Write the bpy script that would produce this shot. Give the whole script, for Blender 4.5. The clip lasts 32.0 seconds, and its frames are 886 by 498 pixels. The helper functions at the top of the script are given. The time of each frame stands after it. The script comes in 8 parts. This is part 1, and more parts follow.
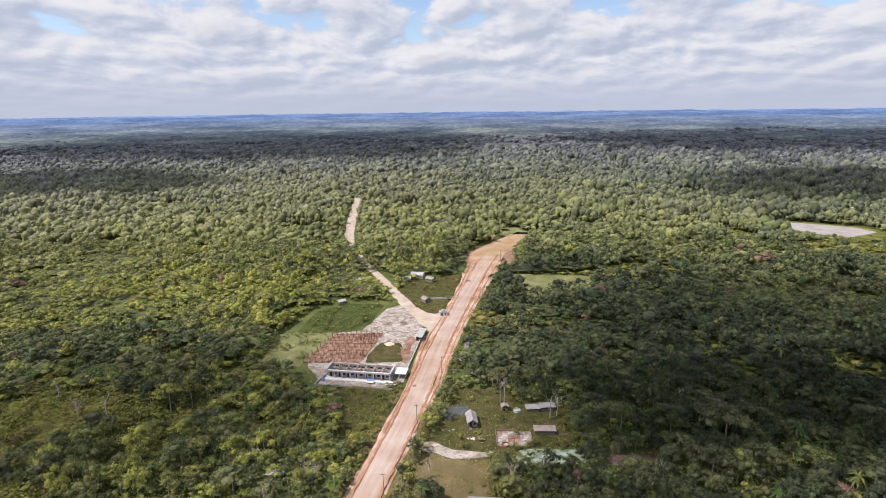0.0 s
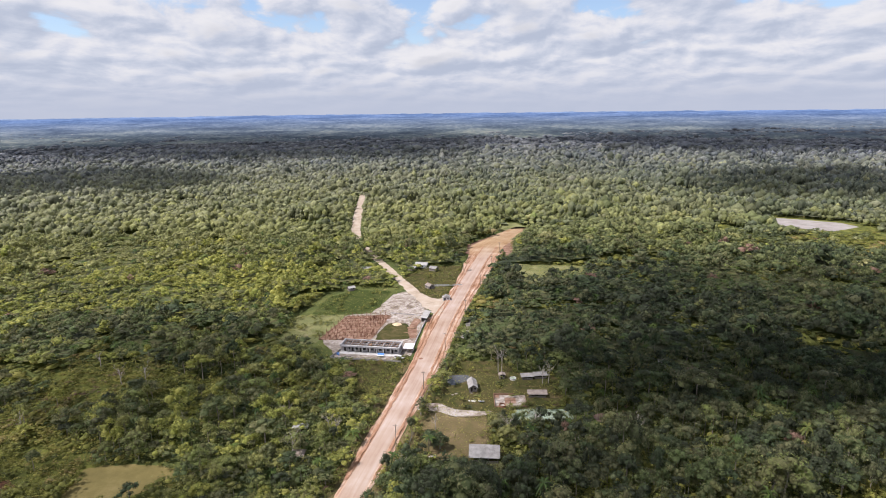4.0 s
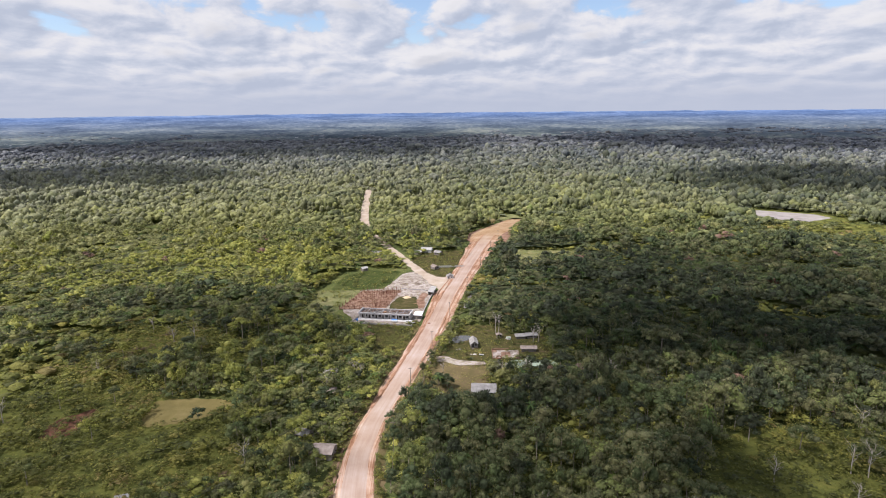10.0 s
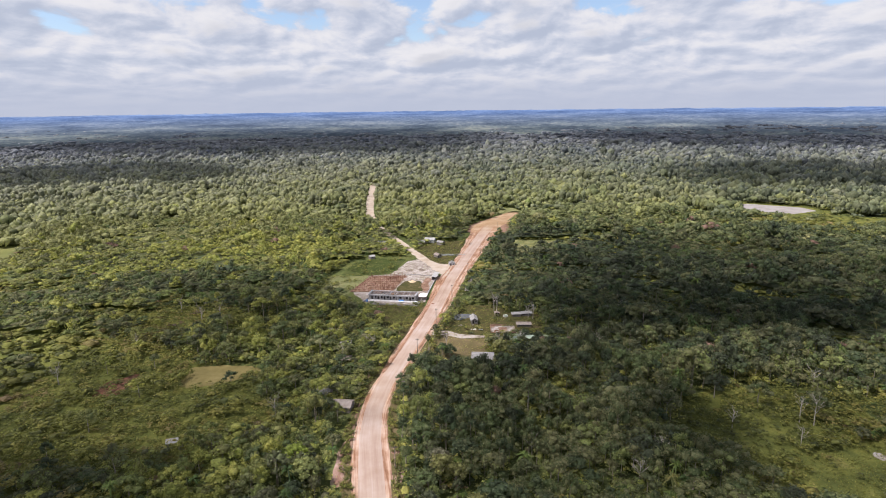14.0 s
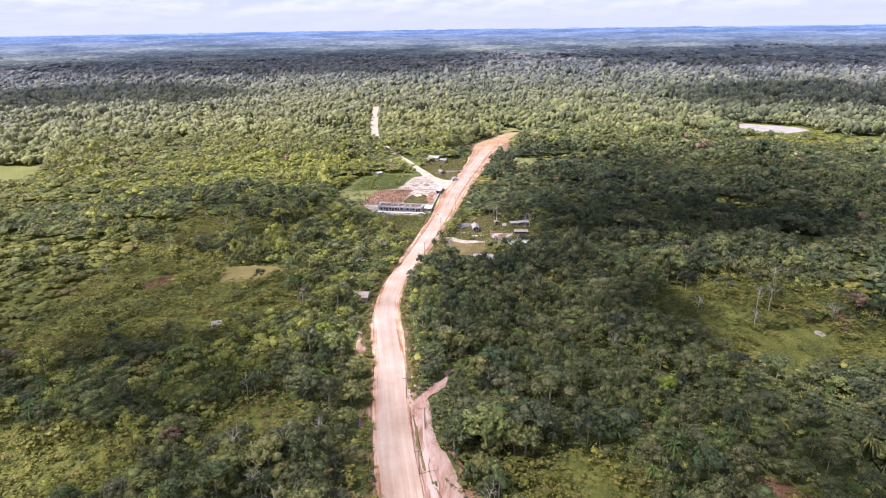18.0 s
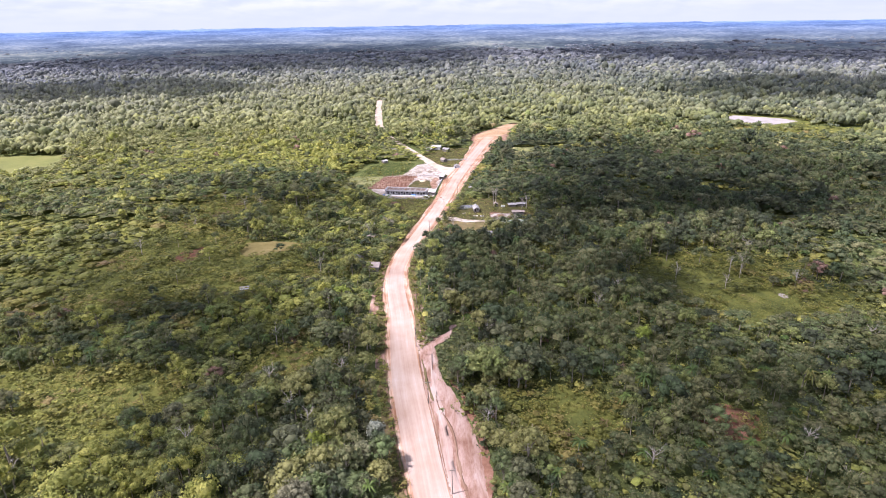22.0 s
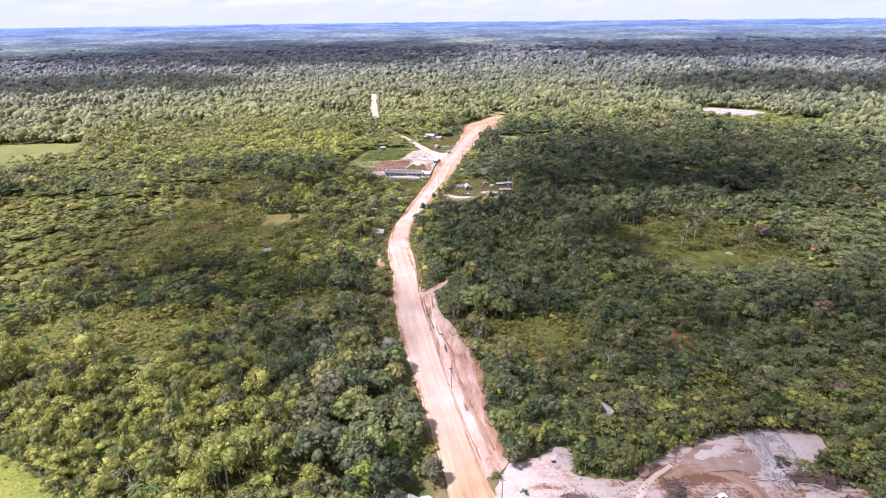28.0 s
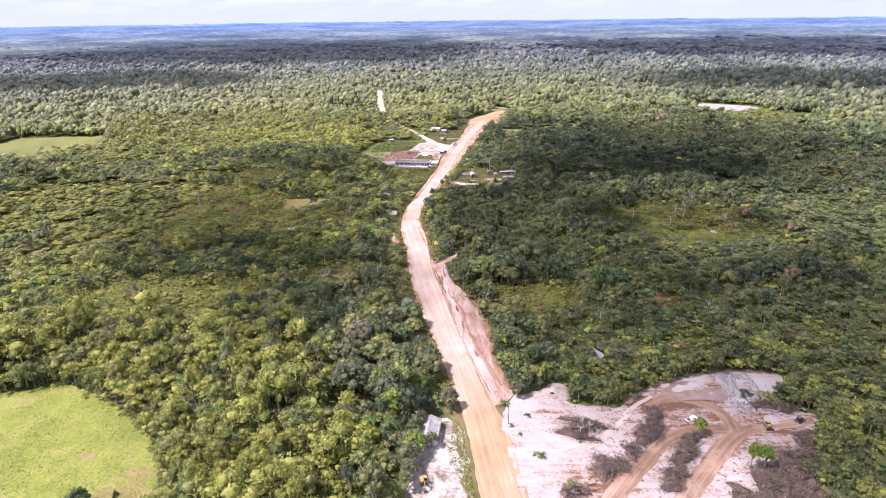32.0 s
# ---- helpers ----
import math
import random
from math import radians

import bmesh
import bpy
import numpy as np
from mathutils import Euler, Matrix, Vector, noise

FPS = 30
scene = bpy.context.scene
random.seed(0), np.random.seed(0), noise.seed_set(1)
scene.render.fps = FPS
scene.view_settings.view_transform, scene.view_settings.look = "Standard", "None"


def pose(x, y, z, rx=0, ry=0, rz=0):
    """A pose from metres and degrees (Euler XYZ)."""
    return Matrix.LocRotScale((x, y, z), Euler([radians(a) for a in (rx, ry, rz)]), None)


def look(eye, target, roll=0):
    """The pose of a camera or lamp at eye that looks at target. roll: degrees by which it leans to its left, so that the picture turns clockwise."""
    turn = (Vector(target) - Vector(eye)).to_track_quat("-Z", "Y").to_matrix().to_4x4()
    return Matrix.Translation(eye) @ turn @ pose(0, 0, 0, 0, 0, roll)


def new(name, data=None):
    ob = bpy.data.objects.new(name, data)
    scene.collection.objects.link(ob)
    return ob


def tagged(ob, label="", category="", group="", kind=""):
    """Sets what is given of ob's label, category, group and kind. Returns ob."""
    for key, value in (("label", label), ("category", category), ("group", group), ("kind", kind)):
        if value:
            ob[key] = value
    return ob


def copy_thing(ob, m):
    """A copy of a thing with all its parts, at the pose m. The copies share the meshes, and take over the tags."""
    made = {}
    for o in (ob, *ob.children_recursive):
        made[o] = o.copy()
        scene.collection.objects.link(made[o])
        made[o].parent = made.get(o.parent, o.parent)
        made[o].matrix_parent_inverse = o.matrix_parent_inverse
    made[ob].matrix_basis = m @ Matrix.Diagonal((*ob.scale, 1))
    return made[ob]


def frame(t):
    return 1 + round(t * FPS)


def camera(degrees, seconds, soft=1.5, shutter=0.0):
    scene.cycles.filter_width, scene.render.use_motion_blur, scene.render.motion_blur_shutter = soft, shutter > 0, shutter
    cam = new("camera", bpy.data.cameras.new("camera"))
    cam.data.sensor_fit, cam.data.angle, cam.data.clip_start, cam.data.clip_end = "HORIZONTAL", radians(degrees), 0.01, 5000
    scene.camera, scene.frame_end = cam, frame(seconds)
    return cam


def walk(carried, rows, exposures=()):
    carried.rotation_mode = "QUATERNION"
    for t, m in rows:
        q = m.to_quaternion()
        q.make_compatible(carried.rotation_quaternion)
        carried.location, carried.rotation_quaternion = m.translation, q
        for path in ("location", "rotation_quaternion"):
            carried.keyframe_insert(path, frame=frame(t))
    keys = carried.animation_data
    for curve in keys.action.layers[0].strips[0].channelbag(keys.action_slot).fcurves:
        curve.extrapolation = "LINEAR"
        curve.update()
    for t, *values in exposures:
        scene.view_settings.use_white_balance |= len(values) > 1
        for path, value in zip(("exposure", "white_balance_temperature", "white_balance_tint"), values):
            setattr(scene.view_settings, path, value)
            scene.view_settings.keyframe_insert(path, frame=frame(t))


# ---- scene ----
cam = camera(74.9, 32.0, soft=0.95)
PATH = [
    (0, (6.131, 3.478, 117.79), (6.105, 5.42, 117.315), -0.7),
    (1, (5.857, -3.298, 117.78), (5.833, -1.355, 117.306), -0.8),
    (2, (5.627, -10.15, 117.706), (5.599, -8.207, 117.234), -0.8),
    (3, (5.408, -17.177, 117.581), (5.379, -15.233, 117.11), -0.7),
    (6, (4.121, -39.208, 116.541), (4.093, -37.265, 116.068), -0.7),
    (7, (3.671, -46.475, 116.535), (3.644, -44.532, 116.062), -0.7),
    (8, (3.253, -53.953, 116.58), (3.225, -52.01, 116.107), -0.6),
    (9, (2.861, -61.604, 116.608), (2.833, -59.66, 116.135), -0.7),
    (10, (2.576, -69.245, 116.68), (2.548, -67.302, 116.207), -0.6),
    (11, (2.41, -76.794, 116.786), (2.381, -74.851, 116.313), -0.7),
    (12, (2.271, -84.34, 116.844), (2.241, -82.397, 116.371), -0.7),
    (13, (2.098, -91.934, 116.864), (2.067, -89.991, 116.392), -0.7),
    (13.5, (1.999, -95.775, 116.87), (1.968, -93.832, 116.397), -0.7),
    (15.5, (1.329, -111.266, 116.826), (1.295, -109.344, 116.272), -0.7),
    (16, (1.163, -114.978, 116.84), (1.129, -113.071, 116.24), -0.7),
    (16.5, (0.992, -118.636, 116.847), (0.958, -116.742, 116.205), -0.8),
    (17, (0.818, -122.276, 116.842), (0.781, -120.395, 116.164), -0.9),
    (17.5, (0.665, -125.887, 116.832), (0.629, -124.017, 116.122), -0.8),
    (18, (0.527, -129.525, 116.806), (0.489, -127.661, 116.083), -0.8),
    (18.5, (0.375, -133.213, 116.772), (0.337, -131.35, 116.047), -0.8),
    (19, (0.227, -136.956, 116.731), (0.189, -135.092, 116.005), -0.8),
    (20, (-0.009, -144.429, 116.736), (-0.049, -142.568, 116.006), -0.9),
    (21, (-0.216, -152.012, 116.75), (-0.257, -150.151, 116.017), -0.9),
    (22, (-0.454, -159.715, 116.752), (-0.495, -157.856, 116.017), -0.9),
    (23, (-0.765, -167.538, 116.716), (-0.807, -165.679, 115.98), -0.8),
    (24, (-1.111, -175.257, 116.735), (-1.154, -173.399, 115.997), -1.0),
    (25, (-1.471, -182.65, 116.842), (-1.515, -180.793, 116.102), -0.8),
    (25.5, (-1.644, -186.463, 116.865), (-1.687, -184.606, 116.125), -0.8),
    (27.5, (-2.765, -201.935, 116.884), (-2.775, -200.078, 116.14), -0.8),
    (28, (-3.226, -205.692, 116.886), (-3.233, -203.835, 116.142), -0.7),
    (29, (-4.409, -213.303, 116.944), (-4.416, -211.447, 116.197), -0.7),
    (30, (-5.599, -221.021, 116.95), (-5.607, -219.166, 116.204), -0.8),
    (31, (-6.766, -228.746, 116.88), (-6.776, -226.891, 116.133), -0.8),
    (32, (-7.916, -236.606, 116.746), (-7.926, -234.751, 115.999), -0.7),
]
walk(cam, [(t, look(eye, target, roll)) for t, eye, target, roll in PATH],
     [(0, 0.35, 6230, 18), (13.5, 0.33, 6230, 18), (16, 0.42, 6170, 20), (18, 0.87, 6000, 25), (20, 0.95, 5900, 28), (32, 1.02, 5880, 29)])

# ---- light ----
SUN_EL, SUN_AZ = 57.0, 196.0   # degrees; azimuth counted anticlockwise from +x
sun_dir = Vector((math.cos(radians(SUN_EL)) * math.cos(radians(SUN_AZ)),
                  math.cos(radians(SUN_EL)) * math.sin(radians(SUN_AZ)), math.sin(radians(SUN_EL))))
sun_data = bpy.data.lights.new("sun", "SUN")
sun_data.energy, sun_data.angle, sun_data.color = 5.2, radians(0.6), (1.0, 0.95, 0.86)
sun = new("sun", sun_data)
sun.matrix_world = look((0, 0, 2000), (-sun_dir.x, -sun_dir.y, 2000 - sun_dir.z))


def nodes_of(tree):
    tree.nodes.clear()

    def add(kind, **kw):
        n = tree.nodes.new(kind)
        for k in kw:
            if k in n.inputs:
                n.inputs[k].default_value = kw[k]
        if "operation" in kw:
            n.operation = kw["operation"]
        if "use_clamp" in kw:
            n.use_clamp = kw["use_clamp"]
        if "data_type" in kw:
            n.data_type = kw["data_type"]
        if "blend_type" in kw:
            n.blend_type = kw["blend_type"]
        if "interpolation_type" in kw:
            n.interpolation_type = kw["interpolation_type"]
        if "attribute_name" in kw:
            n.attribute_name = kw["attribute_name"]
        if "uv_map" in kw:
            n.uv_map = kw["uv_map"]
        return n
    return add, tree.links.new


def ramp_of(add, stops, interp="LINEAR"):
    r = add("ShaderNodeValToRGB")
    r.color_ramp.interpolation = interp
    e = r.color_ramp.elements
    while len(e) < len(stops):
        e.new(0.5)
    for k, (p, c) in enumerate(stops):
        e[k].position, e[k].color = p, (*c, 1)
    return r


def build_world():
    w = bpy.data.worlds.new("sky")
    w.use_nodes = True
    scene.world = w
    add, link = nodes_of(w.node_tree)
    out = add("ShaderNodeOutputWorld")
    bg = add("ShaderNodeBackground", Strength=0.71)
    sky = add("ShaderNodeTexSky")
    sky.sky_type, sky.sun_disc = "NISHITA", False
    sky.sun_elevation, sky.sun_rotation = radians(SUN_EL), radians(90 - SUN_AZ)
    sky.air_density, sky.dust_density, sky.ozone_density = 1.0, 0.5, 1.5
    dim = add("ShaderNodeMix", data_type="RGBA", blend_type="MULTIPLY")
    dim.inputs["Factor"].default_value = 1.0
    dim.inputs[7].default_value = (0.165, 0.165, 0.165, 1)
    link(sky.outputs[0], dim.inputs[6])
    co = add("ShaderNodeTexCoord")
    sep = add("ShaderNodeSeparateXYZ")
    link(co.outputs["Generated"], sep.inputs[0])

    def calc(op, a, b=None, clamp=False):
        n = add("ShaderNodeMath", operation=op, use_clamp=clamp)
        for i, v in enumerate((a, b)):
            if v is None:
                continue
            if isinstance(v, (int, float)):
                n.inputs[i].default_value = v
            else:
                link(v, n.inputs[i])
        return n.outputs[0]
    up = calc("MAXIMUM", sep.outputs[2], 0.0)
    # cumulus fields that shrink and flatten towards the horizon
    tall = calc("MULTIPLY", calc("LOGARITHM", calc("ADD", up, 0.10), math.e), 0.46)
    field = add("ShaderNodeCombineXYZ")
    link(sep.outputs[0], field.inputs[0])
    link(calc("SIGN", sep.outputs[1]), field.inputs[1])
    link(tall, field.inputs[2])
    squeeze = add("ShaderNodeMapping")
    squeeze.inputs["Location"].default_value = CLOUD_SHIFT
    link(field.outputs[0], squeeze.inputs[0])
    lift = add("ShaderNodeMapping")
    lift.inputs["Location"].default_value = (-0.010, 0.0, 0.022)
    link(squeeze.outputs[0], lift.inputs[0])

    def heaps(vec):
        """Billows: rounded heads from cells, broken by noise."""
        big = add("ShaderNodeTexNoise", Scale=5.5, Detail=2.0, Roughness=0.5, Distortion=0.3)
        small = add("ShaderNodeTexNoise", Scale=15.0, Detail=5.0, Roughness=0.54, Distortion=0.25)
        cells = add("ShaderNodeTexVoronoi", Scale=11.0)
        cells.feature = "SMOOTH_F1"
        cells.inputs["Smoothness"].default_value = 0.6
        for n in (big, small, cells):
            link(vec, n.inputs["Vector"])
        puff = calc("SUBTRACT", 0.75, cells.outputs["Distance"])
        return calc("ADD", calc("MULTIPLY", big.outputs[0], 0.50), calc("ADD", calc("MULTIPLY", small.outputs[0], 0.36), calc("MULTIPLY", puff, 0.20)))
    here, above = heaps(squeeze.outputs[0]), heaps(lift.outputs[0])
    low = calc("MULTIPLY_ADD", up, -1.9)
    low.node.inputs[2].default_value = 0.26
    cover = add("ShaderNodeMapRange", interpolation_type="SMOOTHSTEP")
    link(calc("ADD", here, calc("MAXIMUM", low, 0.0)), cover.inputs[0])
    cover.inputs[1].default_value, cover.inputs[2].default_value = 0.40, 0.46
    slope = calc("SUBTRACT", here, above)
    lit = add("ShaderNodeMapRange", interpolation_type="SMOOTHSTEP")
    link(slope, lit.inputs[0])
    lit.inputs[1].default_value, lit.inputs[2].default_value = -0.10, 0.09
    body = ramp_of(add, [(0.0, (0.53, 0.60, 0.69)), (0.35, (0.65, 0.71, 0.775)), (0.65, (0.76, 0.80, 0.835)), (1.0, (0.92, 0.93, 0.90))])
    link(lit.outputs[0], body.inputs[0])
    # thick cloud is grey from below
    thick = add("ShaderNodeMapRange", interpolation_type="SMOOTHSTEP")
    link(here, thick.inputs[0])
    thick.inputs[1].default_value, thick.inputs[2].default_value = 0.52, 0.66
    thick.inputs[3].default_value, thick.inputs[4].default_value = 0.0, 0.45
    deep = add("ShaderNodeMix", data_type="RGBA")
    link(thick.outputs[0], deep.inputs["Factor"])
    link(body.outputs[0], deep.inputs[6])
    deep.inputs[7].default_value = (0.52, 0.56, 0.605, 1)
    mix = add("ShaderNodeMix", data_type="RGBA")
    link(cover.outputs[0], mix.inputs["Factor"])
    link(dim.outputs[2], mix.inputs[6]), link(deep.outputs[2], mix.inputs[7])
    # pale hazy air low over the horizon
    air = add("ShaderNodeMapRange", interpolation_type="SMOOTHSTEP")
    link(sep.outputs[2], air.inputs[0])
    air.inputs[1].default_value, air.inputs[2].default_value = 0.0, 0.075
    air.inputs[3].default_value, air.inputs[4].default_value = 0.92, 0.0
    veil = add("ShaderNodeMix", data_type="RGBA")
    link(air.outputs[0], veil.inputs["Factor"])
    link(mix.outputs[2], veil.inputs[6])
    veil.inputs[7].default_value = (0.56, 0.62, 0.71, 1)
    link(veil.outputs[2], bg.inputs[0]), link(bg.outputs[0], out.inputs[0])


CLOUD_SHIFT = (0.35, 0.1, 0.2)
build_world()
scene.view_settings.exposure = 0.0


# ---- materials ----
def material(name):
    m = bpy.data.materials.new(name)
    m.use_nodes = True
    add, link = nodes_of(m.node_tree)
    out = add("ShaderNodeOutputMaterial")
    bsdf = add("ShaderNodeBsdfPrincipled")
    link(bsdf.outputs[0], out.inputs[0])
    return m, add, link, bsdf, out


def surface(name, stops, scale=0.2, fine=3.0, rough=0.9, bump=0.4, bump_scale=1.5, stretch=(1, 1, 1), coords="Object", metal=0.0, detail=8.0, spread=0.75, distort=0.0):
    """A surface with colours spread by broad noise, broken by fine noise, with fine relief."""
    m, add, link, bsdf, out = material(name)
    co = add("ShaderNodeTexCoord")
    mp = add("ShaderNodeMapping")
    mp.inputs["Scale"].default_value = stretch
    link(co.outputs[coords], mp.inputs[0])
    a = add("ShaderNodeTexNoise", Scale=scale, Detail=detail, Roughness=0.6, Distortion=distort)
    b = add("ShaderNodeTexNoise", Scale=fine, Detail=5.0, Roughness=0.65)
    link(mp.outputs[0], a.inputs["Vector"]), link(mp.outputs[0], b.inputs["Vector"])
    s = add("ShaderNodeMath", operation="MULTIPLY", use_clamp=False)
    link(a.outputs[0], s.inputs[0])
    s.inputs[1].default_value = spread
    s2 = add("ShaderNodeMath", operation="MULTIPLY_ADD")
    link(b.outputs[0], s2.inputs[0])
    s2.inputs[1].default_value = 1 - spread
    link(s.outputs[0], s2.inputs[2])
    st = add("ShaderNodeMapRange")
    link(s2.outputs[0], st.inputs[0])
    st.inputs[1].default_value, st.inputs[2].default_value = 0.3, 0.7
    r = ramp_of(add, stops)
    link(st.outputs[0], r.inputs[0])
    link(r.outputs[0], bsdf.inputs["Base Color"])
    bsdf.inputs["Roughness"].default_value, bsdf.inputs["Metallic"].default_value = rough, metal
    bsdf.inputs["Specular IOR Level"].default_value = 0.5 if rough < 0.7 else 0.08
    if bump:
        c = add("ShaderNodeTexNoise", Scale=bump_scale, Detail=6.0, Roughness=0.65)
        link(mp.outputs[0], c.inputs["Vector"])
        bp = add("ShaderNodeBump", Strength=bump, Distance=0.3)
        link(c.outputs[0], bp.inputs["Height"])
        link(bp.outputs[0], bsdf.inputs["Normal"])
    return m


def leaf_material(name, stops, own, bump=0.9, see=0.34, grain=1.25):
    """Foliage: species colour from the mesh's attribute or the object's own chance, mottled by leaf-sized noise."""
    m, add, link, bsdf, out = material(name)
    if own:
        src = add("ShaderNodeObjectInfo").outputs["Random"]
    else:
        src = add("ShaderNodeAttribute", attribute_name="species").outputs["Fac"]
    co = add("ShaderNodeTexCoord")
    n = add("ShaderNodeTexNoise", Scale=grain, Detail=6.0, Roughness=0.74)
    link(co.outputs["Object"], n.inputs["Vector"])
    isl = add("ShaderNodeNewGeometry")
    shift = add("ShaderNodeMath", operation="MULTIPLY_ADD")
    link(isl.outputs["Random Per Island"], shift.inputs[0])
    shift.inputs[1].default_value = 0.10
    less = add("ShaderNodeMath", operation="SUBTRACT")
    link(src, less.inputs[0])
    less.inputs[1].default_value = 0.05
    link(less.outputs[0], shift.inputs[2])
    r = ramp_of(add, stops)
    link(shift.outputs[0], r.inputs[0])
    vary = add("ShaderNodeMapRange")
    link(n.outputs[0], vary.inputs[0])
    vary.inputs[1].default_value, vary.inputs[2].default_value = 0.3, 0.7
    vary.inputs[3].default_value, vary.inputs[4].default_value = 0.58, 1.46
    hsv = add("ShaderNodeHueSaturation", Saturation=1.0)
    spray = add("ShaderNodeMath", operation="MULTIPLY_ADD")
    link(isl.outputs["Random Per Island"], spray.inputs[0])
    spray.inputs[1].default_value, spray.inputs[2].default_value = 0.75, 0.62
    both = add("ShaderNodeMath", operation="MULTIPLY")
    link(vary.outputs[0], both.inputs[0]), link(spray.outputs[0], both.inputs[1])
    link(both.outputs[0], hsv.inputs["Value"])
    link(r.outputs[0], hsv.inputs["Color"])
    link(hsv.outputs[0], bsdf.inputs["Base Color"])
    bsdf.inputs["Roughness"].default_value = 0.55
    bsdf.inputs["Specular IOR Level"].default_value = 0.28
    c = add("ShaderNodeTexNoise", Scale=grain * 1.85, Detail=5.0, Roughness=0.7)
    link(co.outputs["Object"], c.inputs["Vector"])
    bp = add("ShaderNodeBump", Strength=bump, Distance=0.6)
    link(c.outputs[0], bp.inputs["Height"])
    link(bp.outputs[0], bsdf.inputs["Normal"])
    tr = add("ShaderNodeBsdfTranslucent")
    link(hsv.outputs[0], tr.inputs[0])
    mx = add("ShaderNodeMixShader", Fac=see)
    link(bsdf.outputs[0], mx.inputs[1]), link(tr.outputs[0], mx.inputs[2]), link(mx.outputs[0], out.inputs[0])
    return m


GREENS = [(0.0, (0.065, 0.076, 0.043)), (0.12, (0.077, 0.111, 0.050)), (0.24, (0.132, 0.130, 0.067)), (0.35, (0.120, 0.163, 0.060)),
          (0.46, (0.186, 0.177, 0.085)), (0.56, (0.189, 0.229, 0.069)), (0.66, (0.259, 0.253, 0.091)), (0.76, (0.289, 0.319, 0.073)),
          (0.86, (0.371, 0.350, 0.095)), (0.92, (0.353, 0.278, 0.162)), (0.96, (0.471, 0.422, 0.081)), (1.0, (0.259, 0.165, 0.124))]
M_LEAF = leaf_material("canopy leaves", GREENS, False, see=0.42)
# far leaves turn blue-grey by steps: air haze put into their base colour
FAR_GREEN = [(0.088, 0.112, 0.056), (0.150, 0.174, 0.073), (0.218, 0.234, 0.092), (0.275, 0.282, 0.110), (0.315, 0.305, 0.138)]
FAR_HAZED = [(0.084, 0.101, 0.130), (0.130, 0.144, 0.171), (0.180, 0.193, 0.210), (0.222, 0.230, 0.236), (0.251, 0.252, 0.249)]
HAZED_TONES = [leaf_material("distant leaves with painted haze", [(0.25 * i, tuple(a + (b - a) * k / 5 for a, b in zip(FAR_GREEN[i], FAR_HAZED[i]))) for i in range(5)], False, bump=0.9, see=0.42, grain=0.6 - 0.05 * k) for k in range(6)]
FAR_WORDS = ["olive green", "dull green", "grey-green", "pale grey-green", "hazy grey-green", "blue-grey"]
M_SCRUB = leaf_material("scrub leaves", [(0.0, (0.088, 0.101, 0.030)), (0.25, (0.143, 0.150, 0.036)), (0.45, (0.187, 0.194, 0.042)), (0.65, (0.244, 0.225, 0.052)), (0.85, (0.249, 0.196, 0.072)), (1.0, (0.154, 0.099, 0.064))], False)
M_PALM = leaf_material("palm fronds", [(0.0, (0.035, 0.065, 0.016)), (0.5, (0.065, 0.10, 0.022)), (0.85, (0.11, 0.14, 0.03)), (1.0, (0.16, 0.13, 0.04))], True, bump=0.2)
M_PALM_MASS = leaf_material("massed palm fronds", [(0.0, (0.035, 0.065, 0.016)), (0.5, (0.062, 0.10, 0.022)), (0.85, (0.10, 0.14, 0.03)), (1.0, (0.16, 0.13, 0.04))], False, bump=0.2)
M_BARK = surface("grey bark", [(0.0, (0.16, 0.13, 0.10)), (0.5, (0.30, 0.26, 0.21)), (1.0, (0.46, 0.42, 0.36))], scale=1.5, fine=9.0, bump=0.5, bump_scale=8.0)
M_DEAD = surface("bleached dead wood", [(0.0, (0.26, 0.22, 0.19)), (0.6, (0.42, 0.38, 0.34)), (1.0, (0.58, 0.54, 0.50))], scale=1.2, fine=7.0, bump=0.3, bump_scale=6.0)
M_BRUSH = surface("dry brush sticks", [(0.0, (0.085, 0.055, 0.045)), (0.5, (0.18, 0.130, 0.112)), (1.0, (0.34, 0.275, 0.245))], scale=0.6, fine=5.0, bump=0.2)
M_GROUND = surface("forest floor", [(0.0, (0.034, 0.042, 0.016)), (0.4, (0.064, 0.080, 0.026)), (0.7, (0.098, 0.112, 0.036)), (1.0, (0.14, 0.13, 0.055))], scale=0.035, fine=0.7, bump=0.8, bump_scale=0.8)
M_SCRUBFLOOR = surface("grassy scrub floor", [(0.0, (0.045, 0.054, 0.018)), (0.4, (0.090, 0.100, 0.026)), (0.7, (0.145, 0.148, 0.036)), (1.0, (0.20, 0.175, 0.06))], scale=0.09, fine=0.9, bump=0.9, bump_scale=1.0)
M_GRASS = surface("worn grass", [(0.0, (0.024, 0.029, 0.010)), (0.3, (0.041, 0.045, 0.014)), (0.5, (0.061, 0.056, 0.020)), (0.72, (0.087, 0.069, 0.032)), (1.0, (0.141, 0.108, 0.068))], scale=0.16, fine=1.5, bump=0.8, bump_scale=2.2, distort=1.2, spread=0.68)
M_LUSH = surface("lush grass", [(0.0, (0.025, 0.036, 0.011)), (0.4, (0.041, 0.056, 0.014)), (0.7, (0.058, 0.070, 0.020)), (1.0, (0.095, 0.090, 0.038))], scale=0.14, fine=1.4, bump=0.9, bump_scale=1.8, distort=0.6)
M_MEADOW = surface("bright meadow", [(0.0, (0.085, 0.105, 0.024)), (0.3, (0.150, 0.172, 0.034)), (0.58, (0.205, 0.215, 0.048)), (0.8, (0.240, 0.212, 0.080)), (1.0, (0.30, 0.22, 0.13))], scale=0.11, fine=0.9, bump=1.0, bump_scale=1.2, distort=1.0, spread=0.62)
